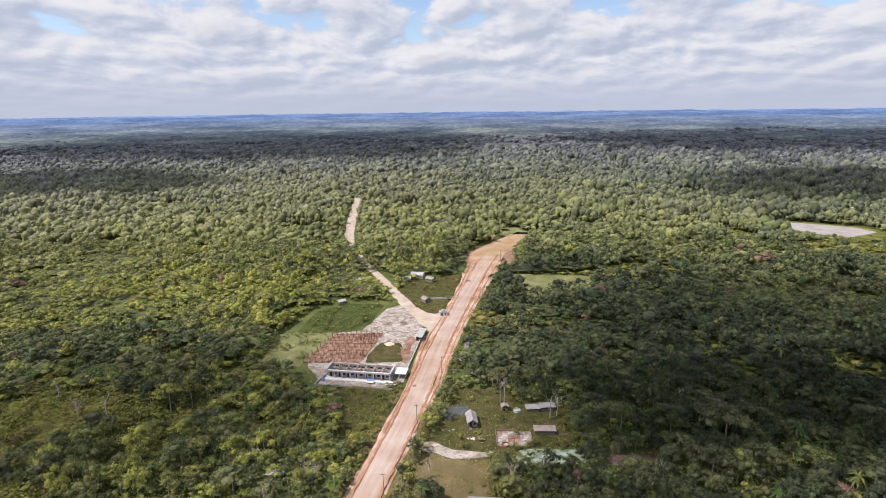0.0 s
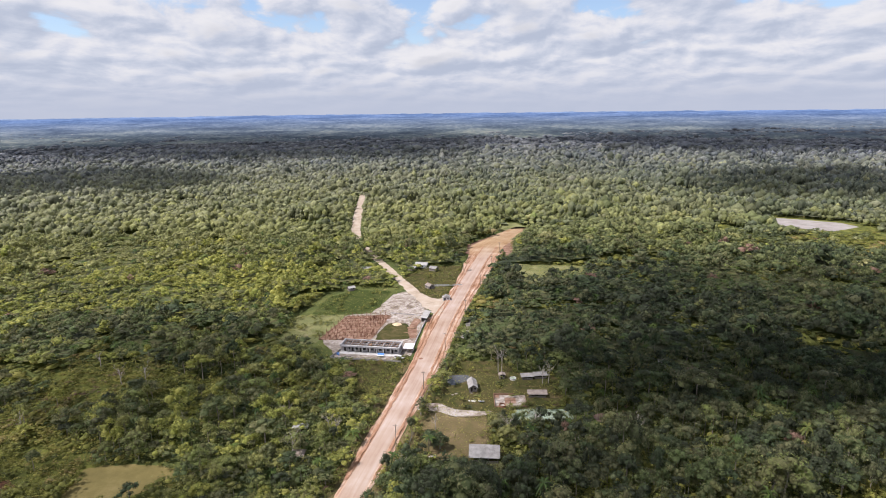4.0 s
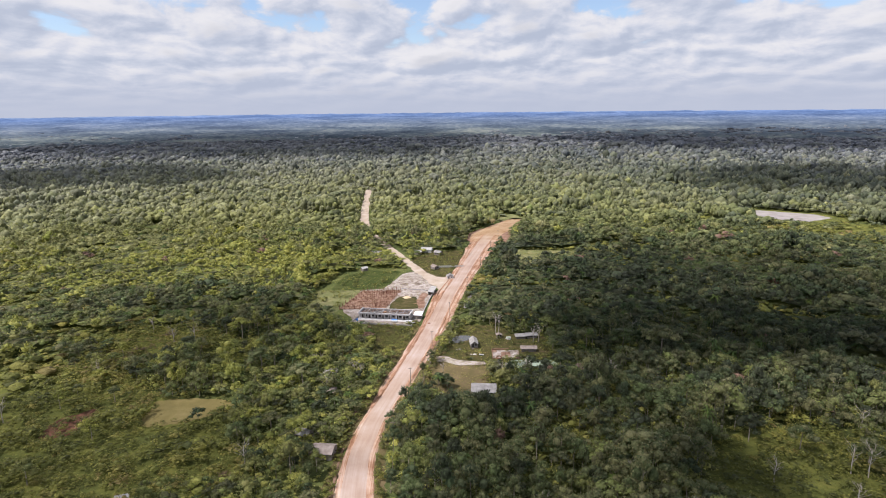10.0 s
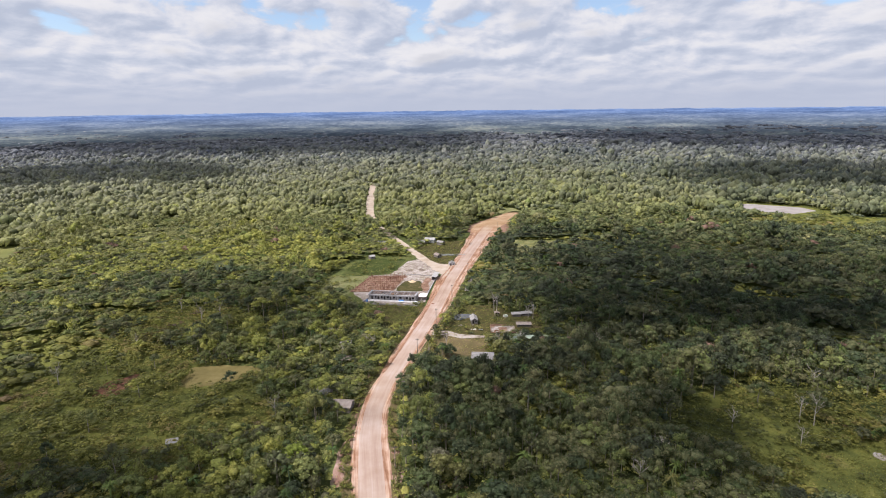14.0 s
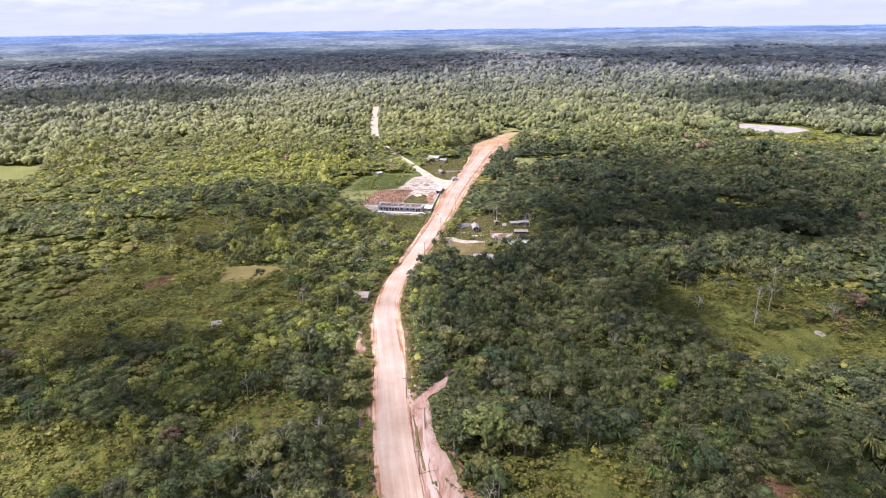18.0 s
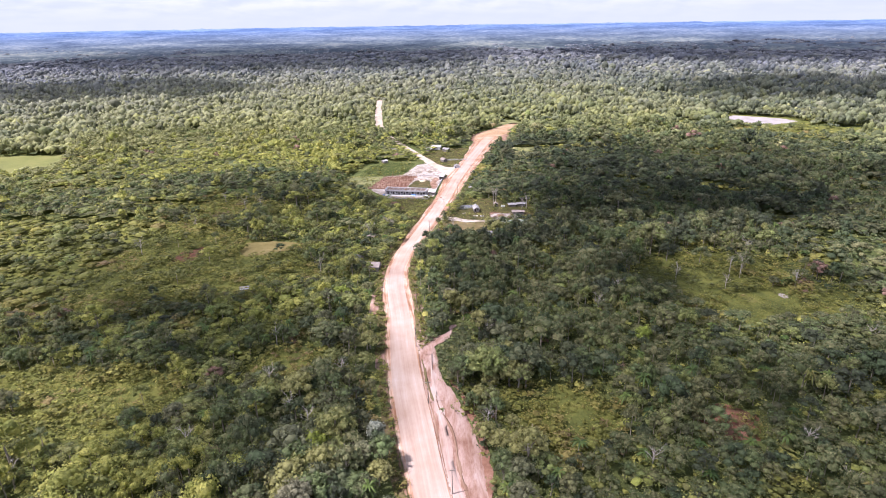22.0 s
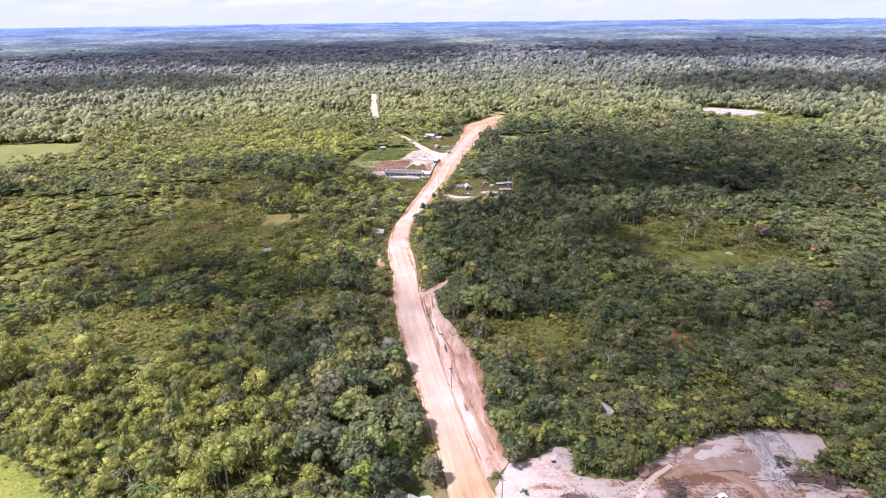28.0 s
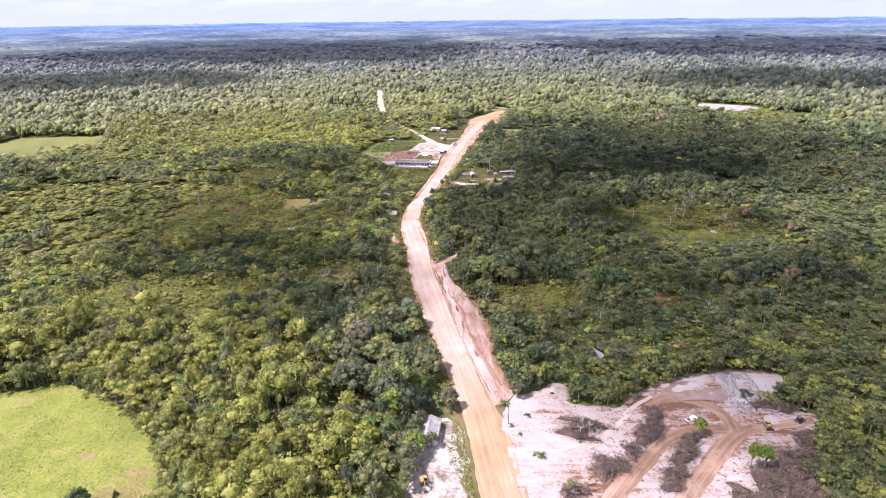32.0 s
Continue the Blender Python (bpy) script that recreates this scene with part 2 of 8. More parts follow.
M_DRYGRASS = surface("dry straw grass", [(0.0, (0.140, 0.120, 0.045)), (0.5, (0.200, 0.162, 0.062)), (1.0, (0.275, 0.222, 0.098))], scale=0.12, fine=1.5, bump=0.5, bump_scale=2.0)
M_PALEGRASS = surface("pale rough grass", [(0.0, (0.096, 0.106, 0.044)), (0.4, (0.140, 0.148, 0.062)), (0.7, (0.184, 0.182, 0.083)), (1.0, (0.280, 0.241, 0.144))], scale=0.1, fine=1.2, bump=0.6, bump_scale=1.6)
def backdrop_material():
    """Land from two kilometres out to the horizon: forest with cloud-shade streaks painted in, and air haze as a glow
    ever bluer with distance.
    """
    m, add, link, bsdf, out = material("far land with painted haze")
    co = add("ShaderNodeTexCoord")
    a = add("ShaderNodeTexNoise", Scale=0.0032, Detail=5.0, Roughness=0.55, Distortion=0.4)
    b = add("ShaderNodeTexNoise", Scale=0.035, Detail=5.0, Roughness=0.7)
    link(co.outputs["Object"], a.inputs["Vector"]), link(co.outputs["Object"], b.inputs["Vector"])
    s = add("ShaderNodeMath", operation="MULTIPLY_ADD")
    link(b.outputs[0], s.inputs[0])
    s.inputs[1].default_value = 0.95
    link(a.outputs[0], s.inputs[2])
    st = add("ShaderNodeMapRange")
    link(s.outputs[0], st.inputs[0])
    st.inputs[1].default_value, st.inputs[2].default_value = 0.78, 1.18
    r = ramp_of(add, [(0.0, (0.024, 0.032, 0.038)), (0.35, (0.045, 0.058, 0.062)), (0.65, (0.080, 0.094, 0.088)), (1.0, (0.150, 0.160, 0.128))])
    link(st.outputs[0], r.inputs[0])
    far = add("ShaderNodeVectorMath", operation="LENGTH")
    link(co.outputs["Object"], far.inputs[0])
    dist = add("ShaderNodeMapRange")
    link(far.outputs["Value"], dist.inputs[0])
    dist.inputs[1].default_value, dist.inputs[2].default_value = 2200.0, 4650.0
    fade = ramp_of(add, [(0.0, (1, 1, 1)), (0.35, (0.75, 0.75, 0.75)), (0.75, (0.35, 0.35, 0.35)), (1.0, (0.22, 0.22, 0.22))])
    # haze of the air as emission, bluer and stronger with distance
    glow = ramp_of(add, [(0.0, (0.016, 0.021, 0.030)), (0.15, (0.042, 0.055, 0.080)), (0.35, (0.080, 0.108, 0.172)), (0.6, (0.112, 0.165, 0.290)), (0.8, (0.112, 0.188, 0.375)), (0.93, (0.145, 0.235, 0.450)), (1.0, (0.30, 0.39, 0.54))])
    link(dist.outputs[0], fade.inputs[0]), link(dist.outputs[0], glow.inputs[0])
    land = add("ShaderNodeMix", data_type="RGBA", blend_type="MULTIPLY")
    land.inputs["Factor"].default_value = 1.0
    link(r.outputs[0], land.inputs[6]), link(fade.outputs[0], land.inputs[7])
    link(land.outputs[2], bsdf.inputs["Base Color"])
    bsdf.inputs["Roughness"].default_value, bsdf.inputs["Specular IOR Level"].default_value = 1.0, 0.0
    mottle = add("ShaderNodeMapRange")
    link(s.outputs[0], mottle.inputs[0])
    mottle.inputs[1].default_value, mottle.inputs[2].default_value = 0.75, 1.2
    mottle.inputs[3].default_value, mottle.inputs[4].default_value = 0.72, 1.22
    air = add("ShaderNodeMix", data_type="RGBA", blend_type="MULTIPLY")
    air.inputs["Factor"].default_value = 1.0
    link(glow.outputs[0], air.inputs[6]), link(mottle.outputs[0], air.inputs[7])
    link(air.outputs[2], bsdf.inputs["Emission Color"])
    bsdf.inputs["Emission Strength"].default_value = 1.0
    return m


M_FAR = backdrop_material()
def sand_material():
    """Pit sand: white drifts, pink clay, brown stains and machine streaks that run across the pit."""
    m, add, link, bsdf, out = material("white sand")
    co = add("ShaderNodeTexCoord")
    turn = add("ShaderNodeMapping")
    turn.inputs["Rotation"].default_value = (0, 0, radians(-45))
    turn.inputs["Scale"].default_value = (0.22, 1.5, 1.0)
    link(co.outputs["Object"], turn.inputs[0])
    broad = add("ShaderNodeTexNoise", Scale=0.055, Detail=6.0, Roughness=0.6, Distortion=1.0)
    streak = add("ShaderNodeTexNoise", Scale=0.32, Detail=6.0, Roughness=0.62, Distortion=0.5)
    fine = add("ShaderNodeTexNoise", Scale=1.1, Detail=6.0, Roughness=0.68)
    link(co.outputs["Object"], broad.inputs["Vector"]), link(turn.outputs[0], streak.inputs["Vector"]), link(co.outputs["Object"], fine.inputs["Vector"])

    def blend(a, fa, b):
        n = add("ShaderNodeMath", operation="MULTIPLY_ADD")
        link(a, n.inputs[0])
        n.inputs[1].default_value = fa
        n.inputs[2].default_value = 0.0
        if b is not None:
            link(b, n.inputs[2])
        return n.outputs[0]
    total = blend(broad.outputs[0], 0.42, blend(streak.outputs[0], 0.30, blend(fine.outputs[0], 0.28, None)))
    soiled = blend(add("ShaderNodeAttribute", attribute_name="soil").outputs["Fac"], -0.065, total)
    st = add("ShaderNodeMapRange")
    link(soiled, st.inputs[0])
    st.inputs[1].default_value, st.inputs[2].default_value = 0.40, 0.59
    r = ramp_of(add, [(0.0, (0.125, 0.068, 0.046)), (0.15, (0.20, 0.122, 0.090)), (0.28, (0.265, 0.195, 0.165)), (0.46, (0.305, 0.250, 0.230)), (1.0, (0.345, 0.305, 0.295))])
    link(st.outputs[0], r.inputs[0]), link(r.outputs[0], bsdf.inputs["Base Color"])
    bsdf.inputs["Roughness"].default_value, bsdf.inputs["Specular IOR Level"].default_value = 0.95, 0.08
    bp = add("ShaderNodeBump", Strength=0.7, Distance=0.35)
    link(blend(streak.outputs[0], 1.0, fine.outputs[0]), bp.inputs["Height"]), link(bp.outputs[0], bsdf.inputs["Normal"])
    return m


M_SAND = sand_material()
M_SITE = surface("trampled sandy soil", [(0.0, (0.070, 0.055, 0.040)), (0.22, (0.135, 0.105, 0.082)), (0.42, (0.225, 0.185, 0.155)), (0.6, (0.335, 0.295, 0.265)), (0.78, (0.42, 0.385, 0.365)), (1.0, (0.48, 0.455, 0.44))], scale=0.13, fine=0.8, bump=0.5, bump_scale=1.2, distort=2.0, spread=0.62)
M_CLAY = surface("pink eroded clay", [(0.0, (0.128, 0.064, 0.041)), (0.3, (0.217, 0.124, 0.090)), (0.6, (0.315, 0.214, 0.176)), (1.0, (0.405, 0.323, 0.289))], scale=0.2, fine=1.3, bump=0.7, bump_scale=0.9, stretch=(1.4, 0.35, 1), distort=0.6)
M_RED = surface("red bare earth", [(0.0, (0.13, 0.065, 0.042)), (0.5, (0.235, 0.125, 0.085)), (1.0, (0.33, 0.215, 0.165))], scale=0.2, fine=1.2, bump=0.6, bump_scale=1.2)
M_BURNT = surface("burnt brown clearing", [(0.0, (0.070, 0.062, 0.028)), (0.4, (0.130, 0.070, 0.042)), (0.7, (0.200, 0.092, 0.062)), (1.0, (0.300, 0.165, 0.120))], scale=0.25, fine=1.6, bump=0.8, bump_scale=1.2)
M_WHITESAND = surface("bright white sand", [(0.0, (0.198, 0.172, 0.158)), (0.5, (0.277, 0.254, 0.244)), (1.0, (0.343, 0.323, 0.317))], scale=0.08, fine=0.8, bump=0.4, bump_scale=0.9)
M_DUG = surface("dug brown soil", [(0.0, (0.108, 0.058, 0.038)), (0.4, (0.180, 0.105, 0.072)), (0.7, (0.261, 0.168, 0.125)), (1.0, (0.378, 0.273, 0.220))], scale=0.3, fine=1.6, bump=0.6, bump_scale=1.4)


def road_material(name, stops, streaks, warm=None):
    """Compacted laterite with wheel streaks that run along the road (UV: metres across, metres along)."""
    m, add, link, bsdf, out = material(name)
    uv = add("ShaderNodeUVMap", uv_map="along")
    mp = add("ShaderNodeMapping")
    mp.inputs["Scale"].default_value = (1.0, 0.035, 1.0)
    link(uv.outputs[0], mp.inputs[0])
    a = add("ShaderNodeTexNoise", Scale=streaks, Detail=7.0, Roughness=0.65, Distortion=0.25)
    link(mp.outputs[0], a.inputs["Vector"])
    co = add("ShaderNodeTexCoord")
    b = add("ShaderNodeTexNoise", Scale=0.07, Detail=7.0, Roughness=0.6)
    link(co.outputs["Object"], b.inputs["Vector"])
    s = add("ShaderNodeMath", operation="ADD")
    link(a.outputs[0], s.inputs[0]), link(b.outputs[0], s.inputs[1])
    st = add("ShaderNodeMapRange")
    link(s.outputs[0], st.inputs[0])
    st.inputs[1].default_value, st.inputs[2].default_value = 0.7, 1.3
    r = ramp_of(add, stops)
    link(st.outputs[0], r.inputs[0]), link(r.outputs[0], bsdf.inputs["Base Color"])
    if warm:
        r2 = ramp_of(add, warm)
        link(st.outputs[0], r2.inputs[0])
        mx = add("ShaderNodeMix", data_type="RGBA")
        link(add("ShaderNodeAttribute", attribute_name="ochre").outputs["Fac"], mx.inputs["Factor"])
        link(r.outputs[0], mx.inputs[6]), link(r2.outputs[0], mx.inputs[7]), link(mx.outputs[2], bsdf.inputs["Base Color"])
    bsdf.inputs["Roughness"].default_value = 0.95
    bsdf.inputs["Specular IOR Level"].default_value = 0.08
    bp = add("ShaderNodeBump", Strength=0.35, Distance=0.25)
    link(a.outputs[0], bp.inputs["Height"]), link(bp.outputs[0], bsdf.inputs["Normal"])
    return m


OCHRE = [(0.0, (0.219, 0.129, 0.064)), (0.4, (0.279, 0.184, 0.103)), (0.7, (0.314, 0.221, 0.134)), (1.0, (0.358, 0.274, 0.189))]
M_ROAD = road_material("compacted pink laterite", [(0.0, (0.275, 0.190, 0.147)), (0.4, (0.328, 0.243, 0.198)), (0.7, (0.368, 0.290, 0.248)), (1.0, (0.415, 0.347, 0.312))], 0.6, OCHRE)
M_VERGE = road_material("rutted orange earth", [(0.0, (0.165, 0.078, 0.045)), (0.3, (0.262, 0.142, 0.088)), (0.58, (0.405, 0.275, 0.205)), (1.0, (0.520, 0.440, 0.385))], 1.4, OCHRE)
M_MUD = road_material("tracked brown mud", [(0.0, (0.117, 0.062, 0.039)), (0.35, (0.183, 0.109, 0.074)), (0.65, (0.250, 0.164, 0.117)), (1.0, (0.335, 0.250, 0.203))], 1.1)
M_CLAYWASH = road_material("washed pink clay", [(0.0, (0.227, 0.144, 0.109)), (0.4, (0.326, 0.238, 0.201)), (1.0, (0.423, 0.363, 0.333))], 0.9)
M_GREYCLAY = road_material("streaked grey clay", [(0.0, (0.101, 0.084, 0.078)), (0.4, (0.242, 0.214, 0.204)), (0.7, (0.363, 0.333, 0.325)), (1.0, (0.504, 0.466, 0.447))], 1.6)
M_TRACK = surface("pale sandy track", [(0.0, (0.264, 0.202, 0.148)), (0.5, (0.370, 0.305, 0.244)), (1.0, (0.449, 0.390, 0.334))], scale=0.15, fine=1.0, bump=0.3)


def water_material(name, colour, rough=0.06):
    m, add, link, bsdf, out = material(name)
    n = add("ShaderNodeTexNoise", Scale=0.25, Detail=4.0)
    r = ramp_of(add, [(0.3, tuple(c * 0.75 for c in colour)), (0.7, tuple(min(1, c * 1.2) for c in colour))])
    co = add("ShaderNodeTexCoord")
    link(co.outputs["Object"], n.inputs["Vector"]), link(n.outputs[0], r.inputs[0]), link(r.outputs[0], bsdf.inputs["Base Color"])
    bsdf.inputs["Roughness"].default_value = rough
    w = add("ShaderNodeTexNoise", Scale=3.0, Detail=3.0)
    link(co.outputs["Object"], w.inputs["Vector"])
    bp = add("ShaderNodeBump", Strength=0.06, Distance=0.05)
    link(w.outputs[0], bp.inputs["Height"]), link(bp.outputs[0], bsdf.inputs["Normal"])
    return m


M_POND = water_material("milky green water", (0.30, 0.36, 0.27))
M_DRYLAWN = surface("trodden brown grass", [(0.0, (0.069, 0.066, 0.025)), (0.35, (0.103, 0.084, 0.038)), (0.65, (0.136, 0.103, 0.054)), (1.0, (0.206, 0.156, 0.092))], scale=0.12, fine=1.4, bump=0.5, bump_scale=2.0)
M_RIDGE = surface("orange soil ridge", [(0.0, (0.20, 0.10, 0.06)), (0.5, (0.30, 0.17, 0.11)), (1.0, (0.42, 0.28, 0.20))], scale=0.3, fine=2.0, bump=0.6, bump_scale=2.0)
M_PASTURE = surface("dull green pasture", [(0.0, (0.098, 0.108, 0.038)), (0.5, (0.140, 0.148, 0.048)), (1.0, (0.195, 0.182, 0.07))], scale=0.03, fine=0.4, bump=0.6, bump_scale=0.6)
M_BROWNWATER = water_material("muddy brown water", (0.20, 0.135, 0.11), 0.12)
M_BLACKWATER = water_material("black still water", (0.07, 0.072, 0.078), 0.03)


# ---- numpy mesh tools ----
RNG = np.random.default_rng(7)


def lattice(ix, iy, seed):
    h = (ix.astype(np.int64) * 374761393 + iy.astype(np.int64) * 668265263 + seed * 1442695041) & 0x7FFFFFFF
    h = ((h ^ (h >> 13)) * 1274126177) & 0x7FFFFFFF
    return ((h ^ (h >> 16)) & 0xFFFF) / 65535.0


def vnoise(x, y, size, seed=1):
    """Smooth value noise, 0 to 1, with features of that size in metres."""
    x, y = np.asarray(x, float) / size, np.asarray(y, float) / size
    ix, iy = np.floor(x), np.floor(y)
    fx, fy = x - ix, y - iy
    fx, fy = fx * fx * (3 - 2 * fx), fy * fy * (3 - 2 * fy)
    a, b = lattice(ix, iy, seed), lattice(ix + 1, iy, seed)
    c, d = lattice(ix, iy + 1, seed), lattice(ix + 1, iy + 1, seed)
    return (a * (1 - fx) + b * fx) * (1 - fy) + (c * (1 - fx) + d * fx) * fy


def array_mesh(name, verts, tris, mats, slot=None, species=None, smooth=True):
    me = bpy.data.meshes.new(name)
    verts, tris = np.ascontiguousarray(verts, np.float32), np.ascontiguousarray(tris, np.int32)
    me.vertices.add(len(verts))
    me.vertices.foreach_set("co", verts.ravel())
    me.loops.add(tris.size)
    me.loops.foreach_set("vertex_index", tris.ravel())
    me.polygons.add(len(tris))
    me.polygons.foreach_set("loop_start", np.arange(0, tris.size, 3, dtype=np.int32))
    if slot is not None:
        me.polygons.foreach_set("material_index", np.ascontiguousarray(slot, np.int32))
    if smooth:
        me.polygons.foreach_set("use_smooth", np.ones(len(tris), bool))
    for m in mats:
        me.materials.append(m)
    if species is not None:
        me.attributes.new("species", "FLOAT", "POINT").data.foreach_set("value", np.ascontiguousarray(species, np.float32))
    me.update(calc_edges=True)
    return me


def inside(poly, x, y):
    """Which of the points lie in the polygon."""
    x, y = np.asarray(x, float), np.asarray(y, float)
    res = np.zeros(x.shape, bool)
    n = len(poly)
    for i in range(n):
        x1, y1 = poly[i]
        x2, y2 = poly[(i + 1) % n]
        if y1 == y2:
            continue
        c = ((y1 > y) != (y2 > y)) & (x < (x2 - x1) * (y - y1) / (y2 - y1) + x1)
        res ^= c
    return res


def rounded(poly, step=2.0, rough=0.6, seed=1):
    """A closed smooth outline through the corners, with a ragged edge."""
    n, out = len(poly), []
    for i in range(n):
        p1, p2 = (np.array(poly[(i + k) % n], float) for k in (0, 1))
        m = max(2, int(np.linalg.norm(p2 - p1) / step))
        for k in range(m):
            t = k / m
            out.append(p1 + (p2 - p1) * t)
    a = np.array(out)
    for _ in range(2):
        a = (np.roll(a, 1, 0) + 2 * a + np.roll(a, -1, 0)) / 4
    d = np.roll(a, -1, 0) - np.roll(a, 1, 0)
    nrm = np.stack([d[:, 1], -d[:, 0]], 1) / (np.linalg.norm(d, axis=1, keepdims=True) + 1e-9)
    off = (vnoise(a[:, 0], a[:, 1], 5.0, seed) - 0.5) * 2 + (vnoise(a[:, 0], a[:, 1], 1.7, seed + 9) - 0.5) * 1.2
    return a + nrm * (off * rough)[:, None]


from mathutils.geometry import delaunay_2d_cdt


def patch(name, poly, mat, z, label, category="ground", step=2.0, cell=0.0, relief=0.0, rough=0.6, seed=1):
    """A sheet of ground cover with a ragged outline, lying on the ground; with cell, it has relief of its own."""
    edge = rounded(poly, step, rough, seed)
    pts = [tuple(p) for p in edge]
    n = len(pts)
    if cell:
        lo, hi = edge.min(0), edge.max(0)
        gx, gy = np.meshgrid(np.arange(lo[0], hi[0], cell), np.arange(lo[1], hi[1], cell))
        gx, gy = gx.ravel() + RNG.uniform(-.3, .3, gx.size) * cell, gy.ravel() + RNG.uniform(-.3, .3, gy.size) * cell
        keep = inside(pts, gx, gy)
        pts += list(zip(gx[keep].tolist(), gy[keep].tolist()))
    v, e, f, *_ = delaunay_2d_cdt([Vector(p) for p in pts], [(i, (i + 1) % n) for i in range(n)], [list(range(n))], 1, 1e-4)
    xy = np.array([tuple(p) for p in v])
    zz = np.full(len(xy), z)
    if relief:
        dist = np.full(len(xy), 1e9)
        for k in range(0, n, 2):
            dist = np.minimum(dist, np.hypot(xy[:, 0] - edge[k, 0], xy[:, 1] - edge[k, 1]))
        hump = vnoise(xy[:, 0], xy[:, 1], 9.0, seed) * 0.7 + vnoise(xy[:, 0], xy[:, 1], 3.0, seed + 3) * 0.3
        zz = z + relief * hump * np.clip(dist / 4.0, 0, 1)
    tri = [t for t in f if len(t) == 3]
    ob = new(name, array_mesh(name, np.column_stack([xy, zz]), np.array(tri), [mat]))
    tri_n = np.cross(np.array([*(xy[tri[0][1]] - xy[tri[0][0]]), 0]), np.array([*(xy[tri[0][2]] - xy[tri[0][0]]), 0]))[2]
    if tri_n < 0:
        ob.data.flip_normals()
    return tagged(ob, label, category, kind="structure")


# ---- plan ----
# main road, south to north: y, outer left, outer right, smooth left, smooth right
ROAD = [(-330, 21, 36, 24, 33), (-220, 10.5, 24, 13, 21.5), (-150, 3.3, 16.4, 5, 14), (-120.7, 0.4, 13.2, 1.6, 10.4), (-103.8, -1.6, 11.1, -0.6, 8.3),
        (-91.3, -3.0, 9.9, -2.0, 7.0), (-77, -5.2, 6.4, -4.4, 4.6), (-56.6, -9.2, 1.2, -8.4, 0.4), (-36.2, -14.0, -2.9, -13.2, -3.6), (-23, -17.2, -5.2, -16.3, -5.9),
        (-5.7, -21.0, -8.2, -20.0, -9.0), (11.3, -23.8, -11.8, -22.9, -12.6), (31.3, -26.6, -14.6, -25.4, -15.7), (55, -29.0, -17.6, -27.8, -19.2),
        (72, -32.4, -19.6, -30.4, -22.0), (88, -34.4, -22.2, -32.6, -24.6), (107, -35.0, -24.2, -33.2, -26.2), (129, -33.2, -22.4, -31.4, -24.2),
        (156, -28.2, -15.6, -25.6, -18.4), (184.5, -22.9, -8.9, -20.0, -12.2), (203, -19.3, -5.8, -16.0, -8.6), (225.7, -15.6, -0.1, -12.3, -4.4),
        (253, -12.2, 4.6, -8.1, -0.2), (287, -9.0, 10.8, -2.3, 5.1), (330, 2.6, 19.6, 6.2, 13.9), (387, 12.2, 33.7, 16.9, 25.9), (431, 18.2, 44.1, 26.0, 35.5),
        (467, 22.0, 51.7, 34.5, 44.5), (489, 33.0, 62.2, 44.0, 54.5), (518, 49.0, 73.0, 57.0, 67.0), (545, 66.0, 86.0, 71.0, 81.0), (570, 86.0, 100.0, 89.0, 97.0)]
ROAD_Y = np.array([r[0] for r in ROAD], float)


def road_at(y):
    return [np.interp(y, ROAD_Y, np.array([r[k] for r in ROAD], float)) for k in (1, 2, 3, 4)]


